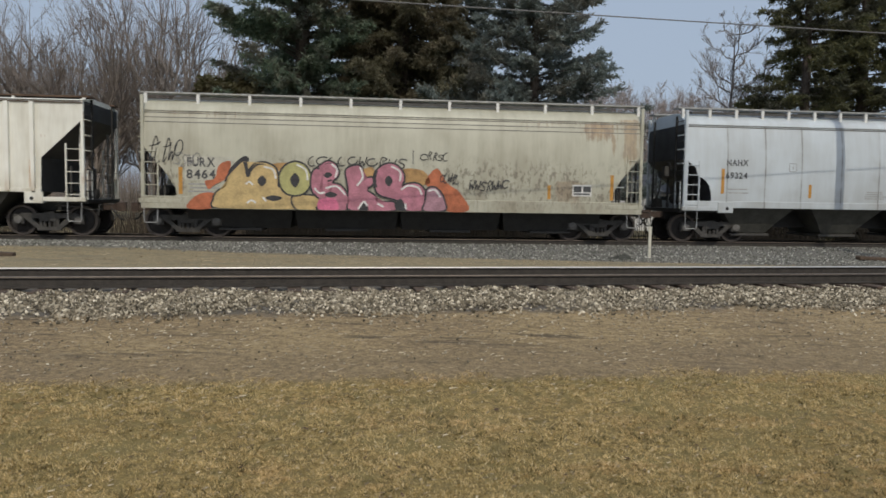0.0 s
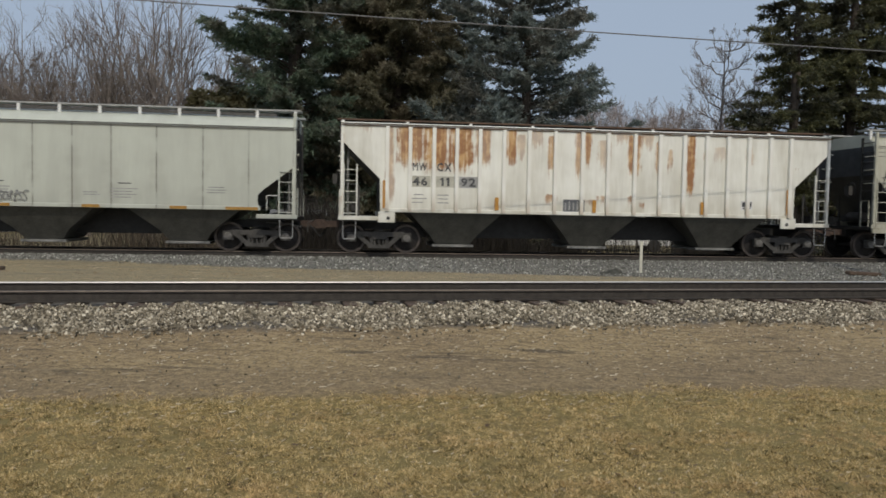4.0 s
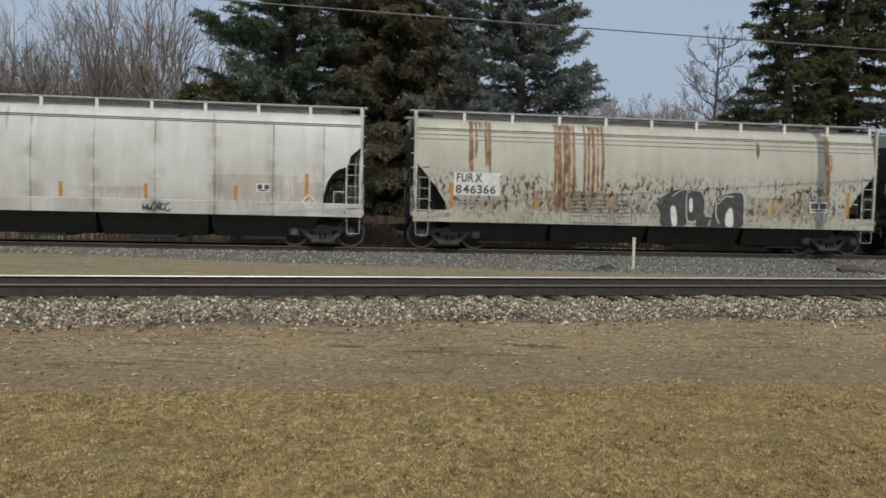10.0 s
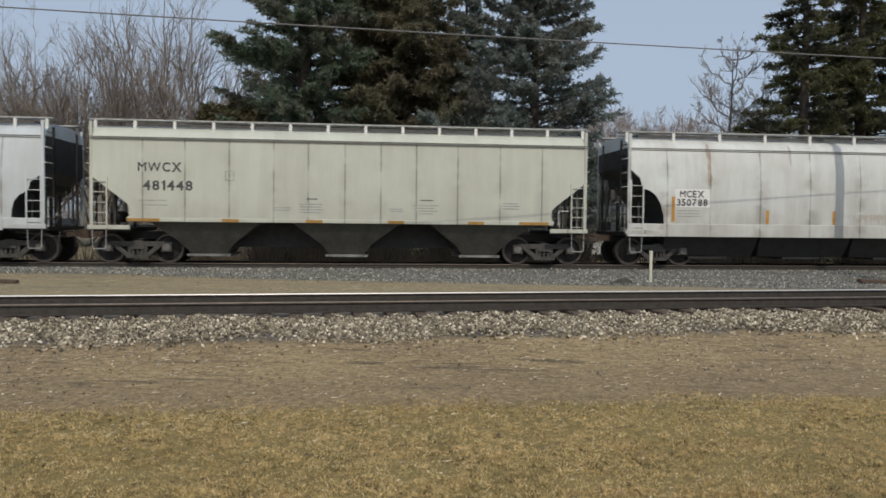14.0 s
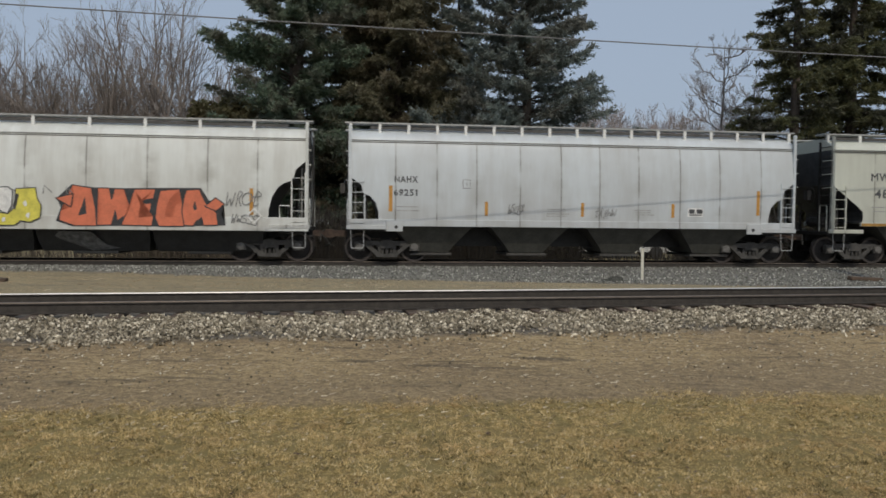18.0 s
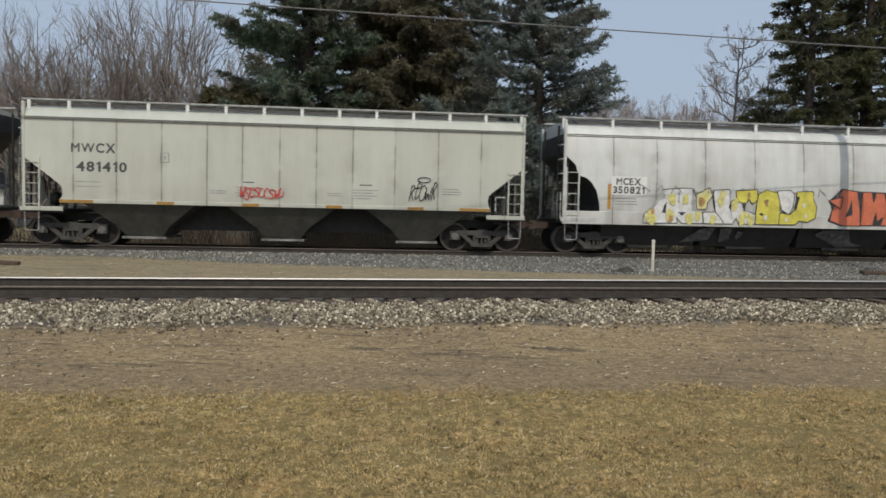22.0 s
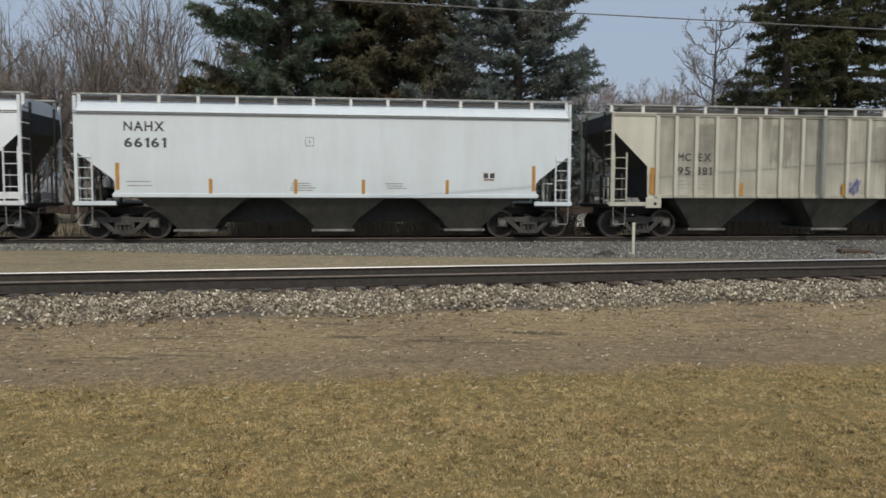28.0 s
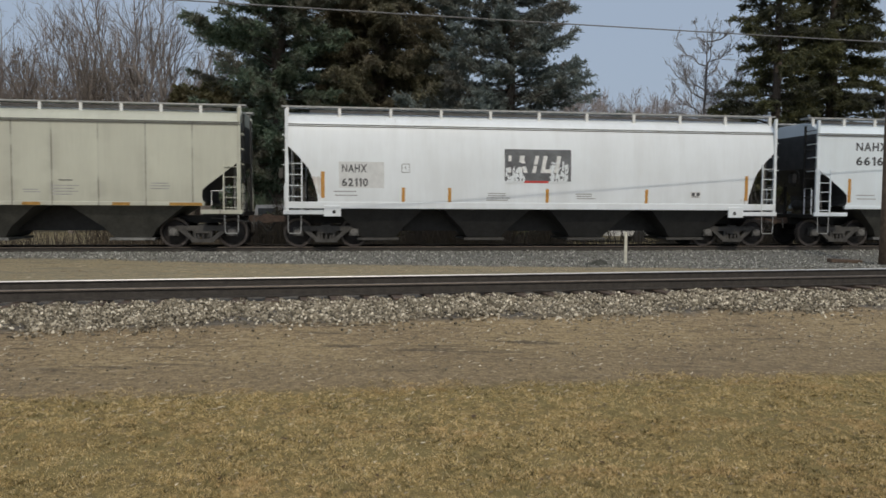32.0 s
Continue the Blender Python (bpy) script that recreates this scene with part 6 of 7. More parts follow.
# ---- poles, cable, marker ----
def build_pole(x, y, label):
    z = float(ground_z(np.array(x), np.array(y)))
    p = empty("utility_pole", label, "utility pole", "poles beside the track", pose(x, y, z))
    put("pole_shaft", mesh_of("pole_shaft", *tube_vf([(0, 0, -0.3), (0.02, 0, 2), (0.0, 0, 5), (0.02, 0, 10)], [0.185, 0.175, 0.16, 0.13], 14), M["pole"], True), p)
    return p


POLE = (13.5, 21.85)
build_pole(*POLE, "weathered brown wooden utility pole beside the far track")
M["cable"] = simple("cable_sheath", (0.16, 0.16, 0.16), 0.5)


def build_cable(name, z0, sag, off, label):
    pts = []
    for i in range(41):
        x = -32 + 45.5 * i / 40
        u = i / 40
        pts.append((x, POLE[1] - 0.2 - off + (x - POLE[0]) * 0.19, z0 - 4 * sag * u * (1 - u) + 0.25 * (1 - u)))
    for i in range(1, 21):
        x = 13.5 + 45 * i / 20
        u = i / 20
        pts.append((x, POLE[1] - 0.2 - off + (x - POLE[0]) * 0.19, z0 - 4 * sag * u * (1 - u)))
    tagged(new(name, mesh_of(name, *tube_vf(pts, 0.016, 6), M["cable"])), label, "cable")


build_cable("overhead_cable", 6.02, 0.10, 0.0, "thin dark overhead cable along the pole line")


M["mound"] = simple("dark_spoil", (0.060, 0.060, 0.050), 0.95, var=0.45, scale=14, bump=0.5)
M["post"] = simple("weathered_white", (0.58, 0.56, 0.47), 0.7, var=0.2, scale=5)


def build_marker():
    z = -0.24
    p = empty("marker_post", "thin white marker post in the gravel", "post", m=pose(5.63, 20.96, z))
    put("post_shaft", bevel_box("post_shaft", -0.038, 0.038, -0.03, 0.03, 0, 0.82, M["post"], 0.01), p)
    put("post_cap", bevel_box("post_cap", -0.048, 0.048, -0.036, 0.036, 0.80, 0.87, M["post"], 0.02), p)


build_marker()


# ---- ballast, grass ----
def scatter_stones(name, count, sample, size, mat, label, seed, hump=0.0):
    rng = np.random.RandomState(seed)
    base = np.array([(1, 0, 0), (0, 1, 0), (-1, 0, 0), (0, -1, 0), (0, 0, 1), (0, 0, -1)], float)
    faces = np.array([(0, 1, 4), (1, 2, 4), (2, 3, 4), (3, 0, 4), (1, 0, 5), (2, 1, 5), (3, 2, 5), (0, 3, 5)])
    xy = sample(rng, count)
    n = len(xy)
    s = rng.uniform(*size, (n, 1, 3)) * rng.uniform(0.7, 1.3, (n, 6, 1))
    a = rng.uniform(0, 6.28, n)
    b = rng.uniform(-0.9, 0.9, n)
    v = base[None] * s
    ca, sa, cb, sb = np.cos(a)[:, None], np.sin(a)[:, None], np.cos(b)[:, None], np.sin(b)[:, None]
    x, y, z = v[..., 0], v[..., 1], v[..., 2]
    y, z = y * cb - z * sb, y * sb + z * cb
    x, y = x * ca - y * sa, x * sa + y * ca
    z0 = ground_z(xy[:, 0], xy[:, 1]) + rng.uniform(-0.012, 0.028, n)
    if hump:
        along = xy[:, 0] / math.cos(A_NEAR) + 16.2
        p = (xy[:, 1] - NEAR_Y - xy[:, 0] * T_NEAR) * math.cos(A_NEAR)
        between = 0.5 - 0.5 * np.cos(6.2832 * along / 0.54)
        z0 = z0 + hump * np.clip((p + 2.0) / 0.5, 0, 1) * (between * 1.5 - 0.35) + 0.018 * np.sin(xy[:, 0] * 2.1) * np.sin(xy[:, 0] * 0.77 + 1)
    V = np.stack([x + xy[:, :1], y + xy[:, 1:], z + z0[:, None]], -1).reshape(-1, 3)
    F = (faces[None] + 6 * np.arange(n)[:, None, None]).reshape(-1, 3)
    tagged(new(name, mesh_of(name, V, F, mat)), label, "gravel", kind="stuff")


def along_near(p0, p1, x0, x1):
    def f(rng, n):
        x = rng.uniform(x0, x1, n)
        p = p0 + (p1 - p0) * rng.uniform(0, 1, n)
        return np.stack([x, NEAR_Y + x * T_NEAR + p / math.cos(A_NEAR)], 1)
    return f


def ragged_near(rng, n):
    """Dense beside the ties, thinning out unevenly towards the dirt."""
    x = rng.uniform(-10, 13, n)
    p = -0.85 - 2.35 * rng.uniform(0, 1, n) ** 0.92
    edge = -2.45 + 0.14 * np.sin(x * 1.7) + 0.10 * np.sin(x * 4.3 + 1) + 0.06 * np.sin(x * 9.1 + 2)
    keep = rng.uniform(0, 1, n) < np.interp(p - edge, [-0.75, -0.25, 0.0, 0.15], [0.0, 0.05, 0.4, 1.0])
    return np.stack([x, NEAR_Y + x * T_NEAR + p / math.cos(A_NEAR)], 1)[keep]


def beside_far(rng, n):
    """From the ties of the far track to the edge of its ballast, which widens to the right."""
    x = rng.uniform(-16, 22, n)
    edge = np.clip(-4.4 - 0.19 * x, -6.2, -2.5)
    p = -0.85 + (edge + 0.85) * rng.uniform(0, 1, n) ** 0.9 + rng.normal(0, 0.12, n)
    p = np.minimum(p, -0.85)
    return np.stack([x, FAR_Y + x * T_FAR + p / math.cos(A_FAR)], 1)


scatter_stones("near_ballast", 50000, ragged_near, (0.012, 0.042), M["stone"], "loose pale grey crushed-stone ballast beside the near track", 11, 0.03)
scatter_stones("spilled_gravel", 1500, along_near(-5.2, -2.4, -9, 11), (0.008, 0.020), M["stone"], "scattered stones on bare dirt", 13)
scatter_stones("far_ballast", 27000, beside_far, (0.016, 0.036), M["stonegrey"], "grey crushed-stone ballast of the far track", 14)


def value_noise(x, y, cell, seed):
    """Smooth random values from 0 to 1 over the plan."""
    g = np.random.RandomState(seed).rand(512, 512)
    u, v = (x + 40) / cell, (y + 40) / cell
    i, j = np.floor(u).astype(int), np.floor(v).astype(int)
    a, b = u - i, v - j
    i, j = i % 511, j % 511
    return (g[i, j] * (1 - a) + g[i + 1, j] * a) * (1 - b) + (g[i, j + 1] * (1 - a) + g[i + 1, j + 1] * a) * b


def grow_grass(name, count, sample, hgt, mat, label, seed, width=0.006):
    rng = np.random.RandomState(seed)
    xy = sample(rng, count // 7)
    xy = np.repeat(xy, 7, 0) + rng.normal(0, 0.013, (len(xy) * 7, 2))
    n = len(xy)
    z = ground_z(xy[:, 0], xy[:, 1])
    a = rng.uniform(0, 6.28, n)
    h = rng.uniform(*hgt, n) * (0.45 + 1.1 * value_noise(xy[:, 0], xy[:, 1], 0.09, seed))
    lean = rng.uniform(0.3, 1.6, n) * h
    w = width * rng.uniform(0.6, 1.4, n)
    b = rng.uniform(0, 6.28, n)
    P = np.stack([xy[:, 0], xy[:, 1], z - 0.01], 1)
    side = np.stack([np.cos(b), np.sin(b), 0 * b], 1) * w[:, None]
    tip = P + np.stack([np.cos(a) * lean, np.sin(a) * lean, h], 1)
    V = np.stack([P - side, P + side, tip], 1).reshape(-1, 3)
    F = np.arange(3 * n).reshape(-1, 3)
    tagged(new(name, mesh_of(name, V, F, mat)), label, "grass", kind="stuff")


def lawn(rng, n):
    y = 4.4 + (10.2 - 4.4) * rng.uniform(0, 1, n) ** 1.25
    x = rng.uniform(-0.64, 0.64, n) * (y + 1.0)
    e = y - LAWN_Y - x * LAWN_T + 0.6 * (value_noise(x, y, 0.35, 93) - 0.5) + rng.normal(0, 0.12, n)
    clump = 0.75 * value_noise(x, y, 0.05, 91) + 0.25 * value_noise(x, y, 0.25, 92)
    keep = (e < 0) & (clump > 0.32 + rng.normal(0, 0.06, n))
    return np.stack([x, y], 1)[keep]


def dirt_strip(rng, n):
    x = rng.uniform(-8.5, 9.5, n)
    p = rng.uniform(-6.2, -2.5, n)
    keep = rng.uniform(0, 1, n) < np.interp(p, [-5.6, -5.2, -4.2, -2.5], [0.25, 0.22, 0.40, 0.45])
    return np.stack([x, NEAR_Y + x * T_NEAR + p / math.cos(A_NEAR)], 1)[keep]


def strip_between(rng, n):
    x = rng.uniform(-14, 17, n)
    p = rng.uniform(2.3, 9.2, n)
    y = NEAR_Y + x * T_NEAR + p / math.cos(A_NEAR)
    q = (y - FAR_Y - x * T_FAR) * math.cos(A_FAR)
    keep = rng.uniform(0, 1, n) < 0.35 + 0.4 * np.sin(x * 1.3 + p * 4) * np.sin(x * 0.6 + 1)
    keep &= q < np.clip(-4.4 - 0.19 * x, -6.2, -2.5)
    return np.stack([x, y], 1)[keep]


def strew_stalks(name, count, sample, size, mat, label, seed):
    """Dry stalks and bits of bark lying flat."""
    rng = np.random.RandomState(seed)
    xy = sample(rng, count)
    n = len(xy)
    a = rng.normal(A_NEAR, 0.55, n)
    ln = rng.uniform(*size, n)
    w = rng.uniform(0.003, 0.008, n)
    d = np.stack([np.cos(a), np.sin(a)], 1) * ln[:, None] / 2
    s = np.stack([-np.sin(a), np.cos(a)], 1) * w[:, None]
    out = []
    for u, v, up in ((-1, -1, 0.004), (1, -1, 0.014), (1, 1, 0.014), (-1, 1, 0.010)):
        q = xy + u * d + v * s
        out.append(np.stack([q[:, 0], q[:, 1], ground_z(q[:, 0], q[:, 1]) + up], 1))
    V = np.stack(out, 1).reshape(-1, 3)
    tagged(new(name, mesh_of(name, V, np.arange(len(V)).reshape(-1, 4), mat)), label, "straw", kind="stuff")


M["stalk"] = island("dry_stalk", [(0.07, 0.048, 0.03), (0.50, 0.40, 0.25), (0.13, 0.09, 0.055), (0.75, 0.64, 0.46)])
strew_stalks("dry_stalks", 7500, dirt_strip, (0.02, 0.09), M["stalk"], "loose dry stalks and bits of bark on the dirt", 24)
strew_stalks("strip_stalks", 4200, strip_between, (0.05, 0.25), M["stalk"], "loose dry stalks between the tracks", 25)
grow_grass("strip_grass", 90000, strip_between, (0.008, 0.04), M["straw"], "thin dead grass between the two tracks", 26, 0.008)
grow_grass("lawn_grass", 600000, lawn, (0.009, 0.036), M["grass"], "short dry straw-coloured lawn grass", 21, 0.0042)
grow_grass("dead_grass", 110000, dirt_strip, (0.004, 0.016), M["straw"], "flattened dead grass on bare dirt", 22, 0.005)


def tufts(rng, n):
    p = lawn(rng, n)
    return p[value_noise(p[:, 0], p[:, 1], 0.5, 95) > 0.5]


M["tuft"] = island("dull_tuft", [(0.085, 0.070, 0.024), (0.15, 0.12, 0.042), (0.20, 0.15, 0.06), (0.06, 0.046, 0.02)])
grow_grass("dull_tufts", 60000, tufts, (0.012, 0.045), M["tuft"], "dull olive-brown tufts among the dry lawn grass", 27, 0.006)
strew_stalks("lawn_straw", 1500, lawn, (0.012, 0.045), M["stalk"], "loose pale straw lying on the lawn", 28)


def drop_leaves():
    """Curled dead leaves and bits of bark on the lawn and dirt."""
    rng = random.Random(8)
    me = mesh_of("dead_leaf", [(-0.05, 0, 0.004), (-0.02, 0.025, 0.02), (0.03, 0.02, 0.012), (0.06, 0, 0.03), (0.02, -0.025, 0.014), (-0.025, -0.02, 0.022)], [(0, 1, 5), (1, 2, 4, 5), (2, 3, 4)], M["leaf"])
    spots = [(0.50, 7.13), (-1.18, 6.47), (7.15, 14.2), (3.6, 12.95)] + [(rng.uniform(-0.5, 0.5) * y, y) for y in [rng.uniform(5.0, 11.5) for _ in range(70)]]
    for i, (x, y) in enumerate(spots):
        s = 0.95 if i < 4 else rng.uniform(0.2, 0.55)
        ob = tagged(new("dead_leaf", me), "curled brown dead leaf on the ground", "leaf", "fallen leaves")
        ob.matrix_basis = pose(x, y, float(ground_z(np.array(x), np.array(y))) + 0.012, 0, 0, rng.uniform(0, 360)) @ Matrix.Diagonal((s, s, s, 1))


drop_leaves()


# ---- trees ----
def tubes_vf(paths, radii, sides=3):
    """Many thin round bars at once: paths (n, k, 3), radii (n, k)."""
    n, k, _ = paths.shape
    d = np.empty_like(paths)
    d[:, 1:-1] = paths[:, 2:] - paths[:, :-2]
    d[:, 0], d[:, -1] = paths[:, 1] - paths[:, 0], paths[:, -1] - paths[:, -2]
    d /= np.linalg.norm(d, axis=2)[..., None] + 1e-9
    ref = np.where(np.abs(d[..., 2:3]) < 0.95, np.array((0.0, 0.0, 1.0)), np.array((0.0, 1.0, 0.0)))
    a = np.cross(d, ref)
    a /= np.linalg.norm(a, axis=2)[..., None] + 1e-9
    b = np.cross(d, a)
    w = 2 * np.pi * np.arange(sides) / sides
    V = paths[:, :, None, :] + radii[:, :, None, None] * (a[:, :, None, :] * np.cos(w)[:, None] + b[:, :, None, :] * np.sin(w)[:, None])
    base = (np.arange(n)[:, None, None] * k + np.arange(k - 1)[None, :, None]) * sides
    q = np.arange(sides)[None, None, :]
    q2 = (q + 1) % sides
    F = np.stack([base + q, base + q2, base + sides + q2, base + sides + q], -1).reshape(-1, 4)
    return V.reshape(-1, 3), F


def bent(p, d, ln, up, k, rng, wob):
    """Paths that start at p towards d and curve upwards."""
    t = np.linspace(0, 1, k)[None, :, None]
    lift = np.array((0, 0, 1.0)) * (up * ln)[:, None, None]
    out = p[:, None, :] + d[:, None, :] * ln[:, None, None] * t + lift * t * t
    return out + rng.normal(0, 1, out.shape) * (ln * wob)[:, None, None] * (t > 0)


def shoots(paths, rad, per, t0, share, angle, up, k, rng, wob, thin):
    """Side branches along given paths: each turns away by an angle and is a share of its parent's length."""
    n, kk, _ = paths.shape
    t = rng.uniform(t0, 1.0, (n, per))
    i = np.minimum((t * (kk - 1)).astype(int), kk - 2)
    f = (t * (kk - 1) - i)[..., None]
    r = np.arange(n)[:, None]
    p = paths[r, i] * (1 - f) + paths[r, i + 1] * f
    d = paths[r, i + 1] - paths[r, i]
    d /= np.linalg.norm(d, axis=2)[..., None] + 1e-9
    side = np.cross(d, rng.normal(0, 1, d.shape))
    side /= np.linalg.norm(side, axis=2)[..., None] + 1e-9
    g = rng.uniform(*angle, (n, per))[..., None]
    nd = (d * np.cos(g) + side * np.sin(g)).reshape(-1, 3)
    whole = np.linalg.norm(paths[:, -1] - paths[:, 0], axis=1)[:, None]
    ln = (whole * share * (1.15 - 0.6 * t) * rng.uniform(0.6, 1.3, (n, per))).reshape(-1)
    rr = (rad[r, i] * 0.62).reshape(-1)
    out = bent(p.reshape(-1, 3), nd, ln, np.full(len(ln), up) * rng.uniform(0.4, 1.4, len(ln)), k, rng, wob)
    return out, np.maximum(rr[:, None] * np.linspace(1, 0.45, k)[None], thin)


def grow_bare(seed, height, spread, fork=(0.10, 0.34), limbs=8, leader=False, per=(9, 7, 6), thin=0.0065, stems=1):
    """A leafless tree: limbs that rise from the trunk to a domed outline, with branches, shoots and fine twigs."""
    rng = np.random.RandomState(seed)
    r0 = height * 0.013
    t = np.linspace(0, 1, 6)
    sets = []
    for s in range(stems):
        w = 6.283 * s / stems + rng.uniform(-0.5, 0.5)
        foot = np.array((math.cos(w), math.sin(w), 0)) * (0.35 if stems > 1 else 0.0)
        trunk_top = height * (0.96 if leader else fork[1] + 0.05)
        lean = np.array((math.cos(w), math.sin(w), 0)) * (0.10 * height if stems > 1 else 0.01 * height)
        trunk = foot + np.outer(t, (0, 0, trunk_top)) + np.outer(t ** 1.5, lean) + rng.normal(0, 0.006 * height, (6, 3)) * (t[:, None] > 0)
        trunk[0, 2] = -0.3
        sets.append((trunk[None], (r0 * (1 - (0.9 if leader else 0.45) * t))[None], 6))
        n = limbs
        hb = np.linspace(fork[0], fork[1] if not leader else 0.9, n) + rng.uniform(-0.02, 0.02, n)
        p = np.stack([np.interp(hb * height, trunk[:, 2], trunk[:, c]) for c in (0, 1, 2)], 1)
        az = 2.4 * np.arange(n) + rng.uniform(-0.4, 0.4, n)
        out = np.stack([np.cos(az), np.sin(az), 0 * az], 1)
        if leader:
            reach = spread * (1.12 - hb) ** 0.75 * rng.uniform(0.7, 1.15, n)
            end = p + out * reach[:, None] + np.outer(reach * rng.uniform(0.55, 1.1, n), (0, 0, 1))
        else:
            u = np.sqrt(rng.uniform(0.02, 1.0, n))
            end = foot + lean + out * (spread * u)[:, None] + np.outer(height * (1 - 0.30 * u ** 2.2) * rng.uniform(0.9, 1.02, n), (0, 0, 1))
        mid = p * 0.55 + end * 0.45 + out * (0.12 * spread) + np.array((0, 0, -0.02 * height))
        q = np.linspace(0, 1, 7)[None, :, None]
        L0 = p[:, None] * (1 - q) ** 2 + 2 * mid[:, None] * q * (1 - q) + end[:, None] * q * q
        L0 = L0 + rng.normal(0, 0.005 * height, L0.shape) * (q > 0)
        R0 = r0 * (0.26 if leader else 0.5) * (1 - 0.75 * np.linspace(0, 1, 7))[None] * rng.uniform(0.7, 1.1, (n, 1))
        sets.append((L0, np.maximum(R0, thin), 4))
        L1, R1 = shoots(L0, R0, per[0], 0.14, 0.36, (0.3, 0.8), 0.18, 5, rng, 0.020, thin)
        sets.append((L1, R1, 3))
        L2, R2 = shoots(L1, R1, per[1], 0.15, 0.42, (0.3, 0.8), 0.22, 4, rng, 0.025, thin * 0.85)
        sets.append((L2, R2, 3))
        L3, R3 = shoots(L2, R2, per[2], 0.2, 0.5, (0.3, 0.9), 0.18, 3, rng, 0.03, thin * 0.7)
        sets.append((L3, R3, 3))
    return sets


def bare_meshes(seed, height, spread, mat, **kw):
    sets = grow_bare(seed, height, spread, **kw)
    def joined(ss):
        V, F, n = [], [], 0
        for paths, rad, sides in ss:
            v, f = tubes_vf(paths, rad, sides)
            V.append(v)
            F.append(f + n)
            n += len(v)
        return np.concatenate(V), np.concatenate(F)
    stems = [q for q in sets if q[2] == 6]
    return mesh_of("trunk", *joined(stems), mat, True), mesh_of("crown", *joined([q for q in sets if q[2] != 6]), mat)


def bare_tree(meshes, x, y, s, rz, label):
    t = empty("bare_tree", label, "tree", "bare trees behind the train", pose(x, y, float(ground_z(np.array(x), np.array(y))), 0, 0, rz))
    for nm, me in zip(("trunk", "crown"), meshes):
        o = put(nm, me, t)
        o.scale = (s, s, s)
    return t


def conifer(name, label, x, y, height, r_low, mat, seed, base=1.0, droop=0.15, dense=1.0, ragged=0.25, clump=0.20, lift=-0.2, inner=0.1, every=1.0, taper=0.62, fan=0.26, boughs=(2, 5)):
    rng = np.random.RandomState(seed)
    z0 = float(ground_z(np.array(x), np.array(y)))
    tree = empty(name, label, "tree", "evergreens behind the train", pose(x, y, z0))
    limbs, V = [tube_vf([(0, 0, -0.3), (0.05, 0, height * 0.5), (0, 0, height)], [height * 0.017, height * 0.011, 0.03], 10)], []
    z = base
    while z < height - 0.3:
        u = (z - base) / (height - base)
        rad = r_low * (1 - u) ** taper * (0.75 + 0.25 * math.sin(3.1 * min(1, u * 4)))
        nb = rng.randint(*boughs)
        a0 = rng.uniform(0, 6.28)
        for k in range(nb):
            a = a0 + 6.28 * k / nb + rng.uniform(-0.5, 0.5)
            ln = rad * rng.uniform(1 - ragged * 1.5, 1 + ragged * 0.5) * (1 + 0.09 * math.sin(2 * a + seed) + 0.08 * math.sin(3 * a + z * 0.9))
            if ln < 0.3:
                continue
            pts = []
            tilt = rng.normal(0, 0.14)
            for i in range(5):
                w = i / 4
                pts.append((math.cos(a) * ln * w, math.sin(a) * ln * w, z + ln * ((0.18 + tilt) * w - droop * 1.6 * w * w + 0.14 * w**4)))
            limbs.append(tube_vf(pts, [0.05 * (1 - 0.8 * i / 4) * (0.4 + ln / r_low) for i in range(5)], 4, False))
            # side shoots along the bough, each a brush of needles
            ns = int(4 + ln * 10)
            m = int(ln * 330 * dense * (1.0 if z < 17 else 0.3) / ns) + 4
            w = rng.uniform(inner, 1.0, ns) ** 0.75
            P = np.stack([np.interp(w, np.linspace(0, 1, 5), [q[c] for q in pts]) for c in (0, 1, 2)], 1)
            sg = rng.choice([-1, 1], ns) * rng.uniform(0.35, 1.3, ns)
            D = np.stack([math.cos(a) - math.sin(a) * sg, math.sin(a) + math.cos(a) * sg, rng.normal(lift, 0.30, ns)], 1)
            D /= np.linalg.norm(D, axis=1)[:, None]
            sl = (0.20 + fan * ln * (1.1 - w) * (0.4 + w)) * rng.uniform(0.6, 1.3, ns)
            u = rng.uniform(0, 1, (ns, m, 1))
            d1 = D[:, None, :] * 0.9 + rng.normal(0, 0.62, (ns, m, 3))
            d1 /= np.linalg.norm(d1, axis=2)[..., None]
            c = P[:, None, :] + D[:, None, :] * u * sl[:, None, None] + rng.normal(0, 0.045, (ns, m, 3)) - np.array((0, 0, 0.10)) * u * u * droop * 5
            d2 = np.cross(d1, rng.normal(0, 1, (ns, m, 3)))
            d2 /= np.linalg.norm(d2, axis=2)[..., None]
            s3 = clump * rng.uniform(0.6, 1.3, (ns, m, 1))
            V.append(np.stack([c - d2 * s3 * 0.20, c + d2 * s3 * 0.20, c + d1 * s3 * 1.25], 2).reshape(-1, 3, 3))
        z += rng.uniform(0.16, 0.36) * every
    V = np.concatenate(V).reshape(-1, 3)
    F = np.arange(len(V)).reshape(-1, 3)
    put("trunk", mesh_of("trunk", *join_vf(limbs), M["bark"]), tree)
    put("crown", mesh_of("crown", V, F, mat), tree)
    return tree


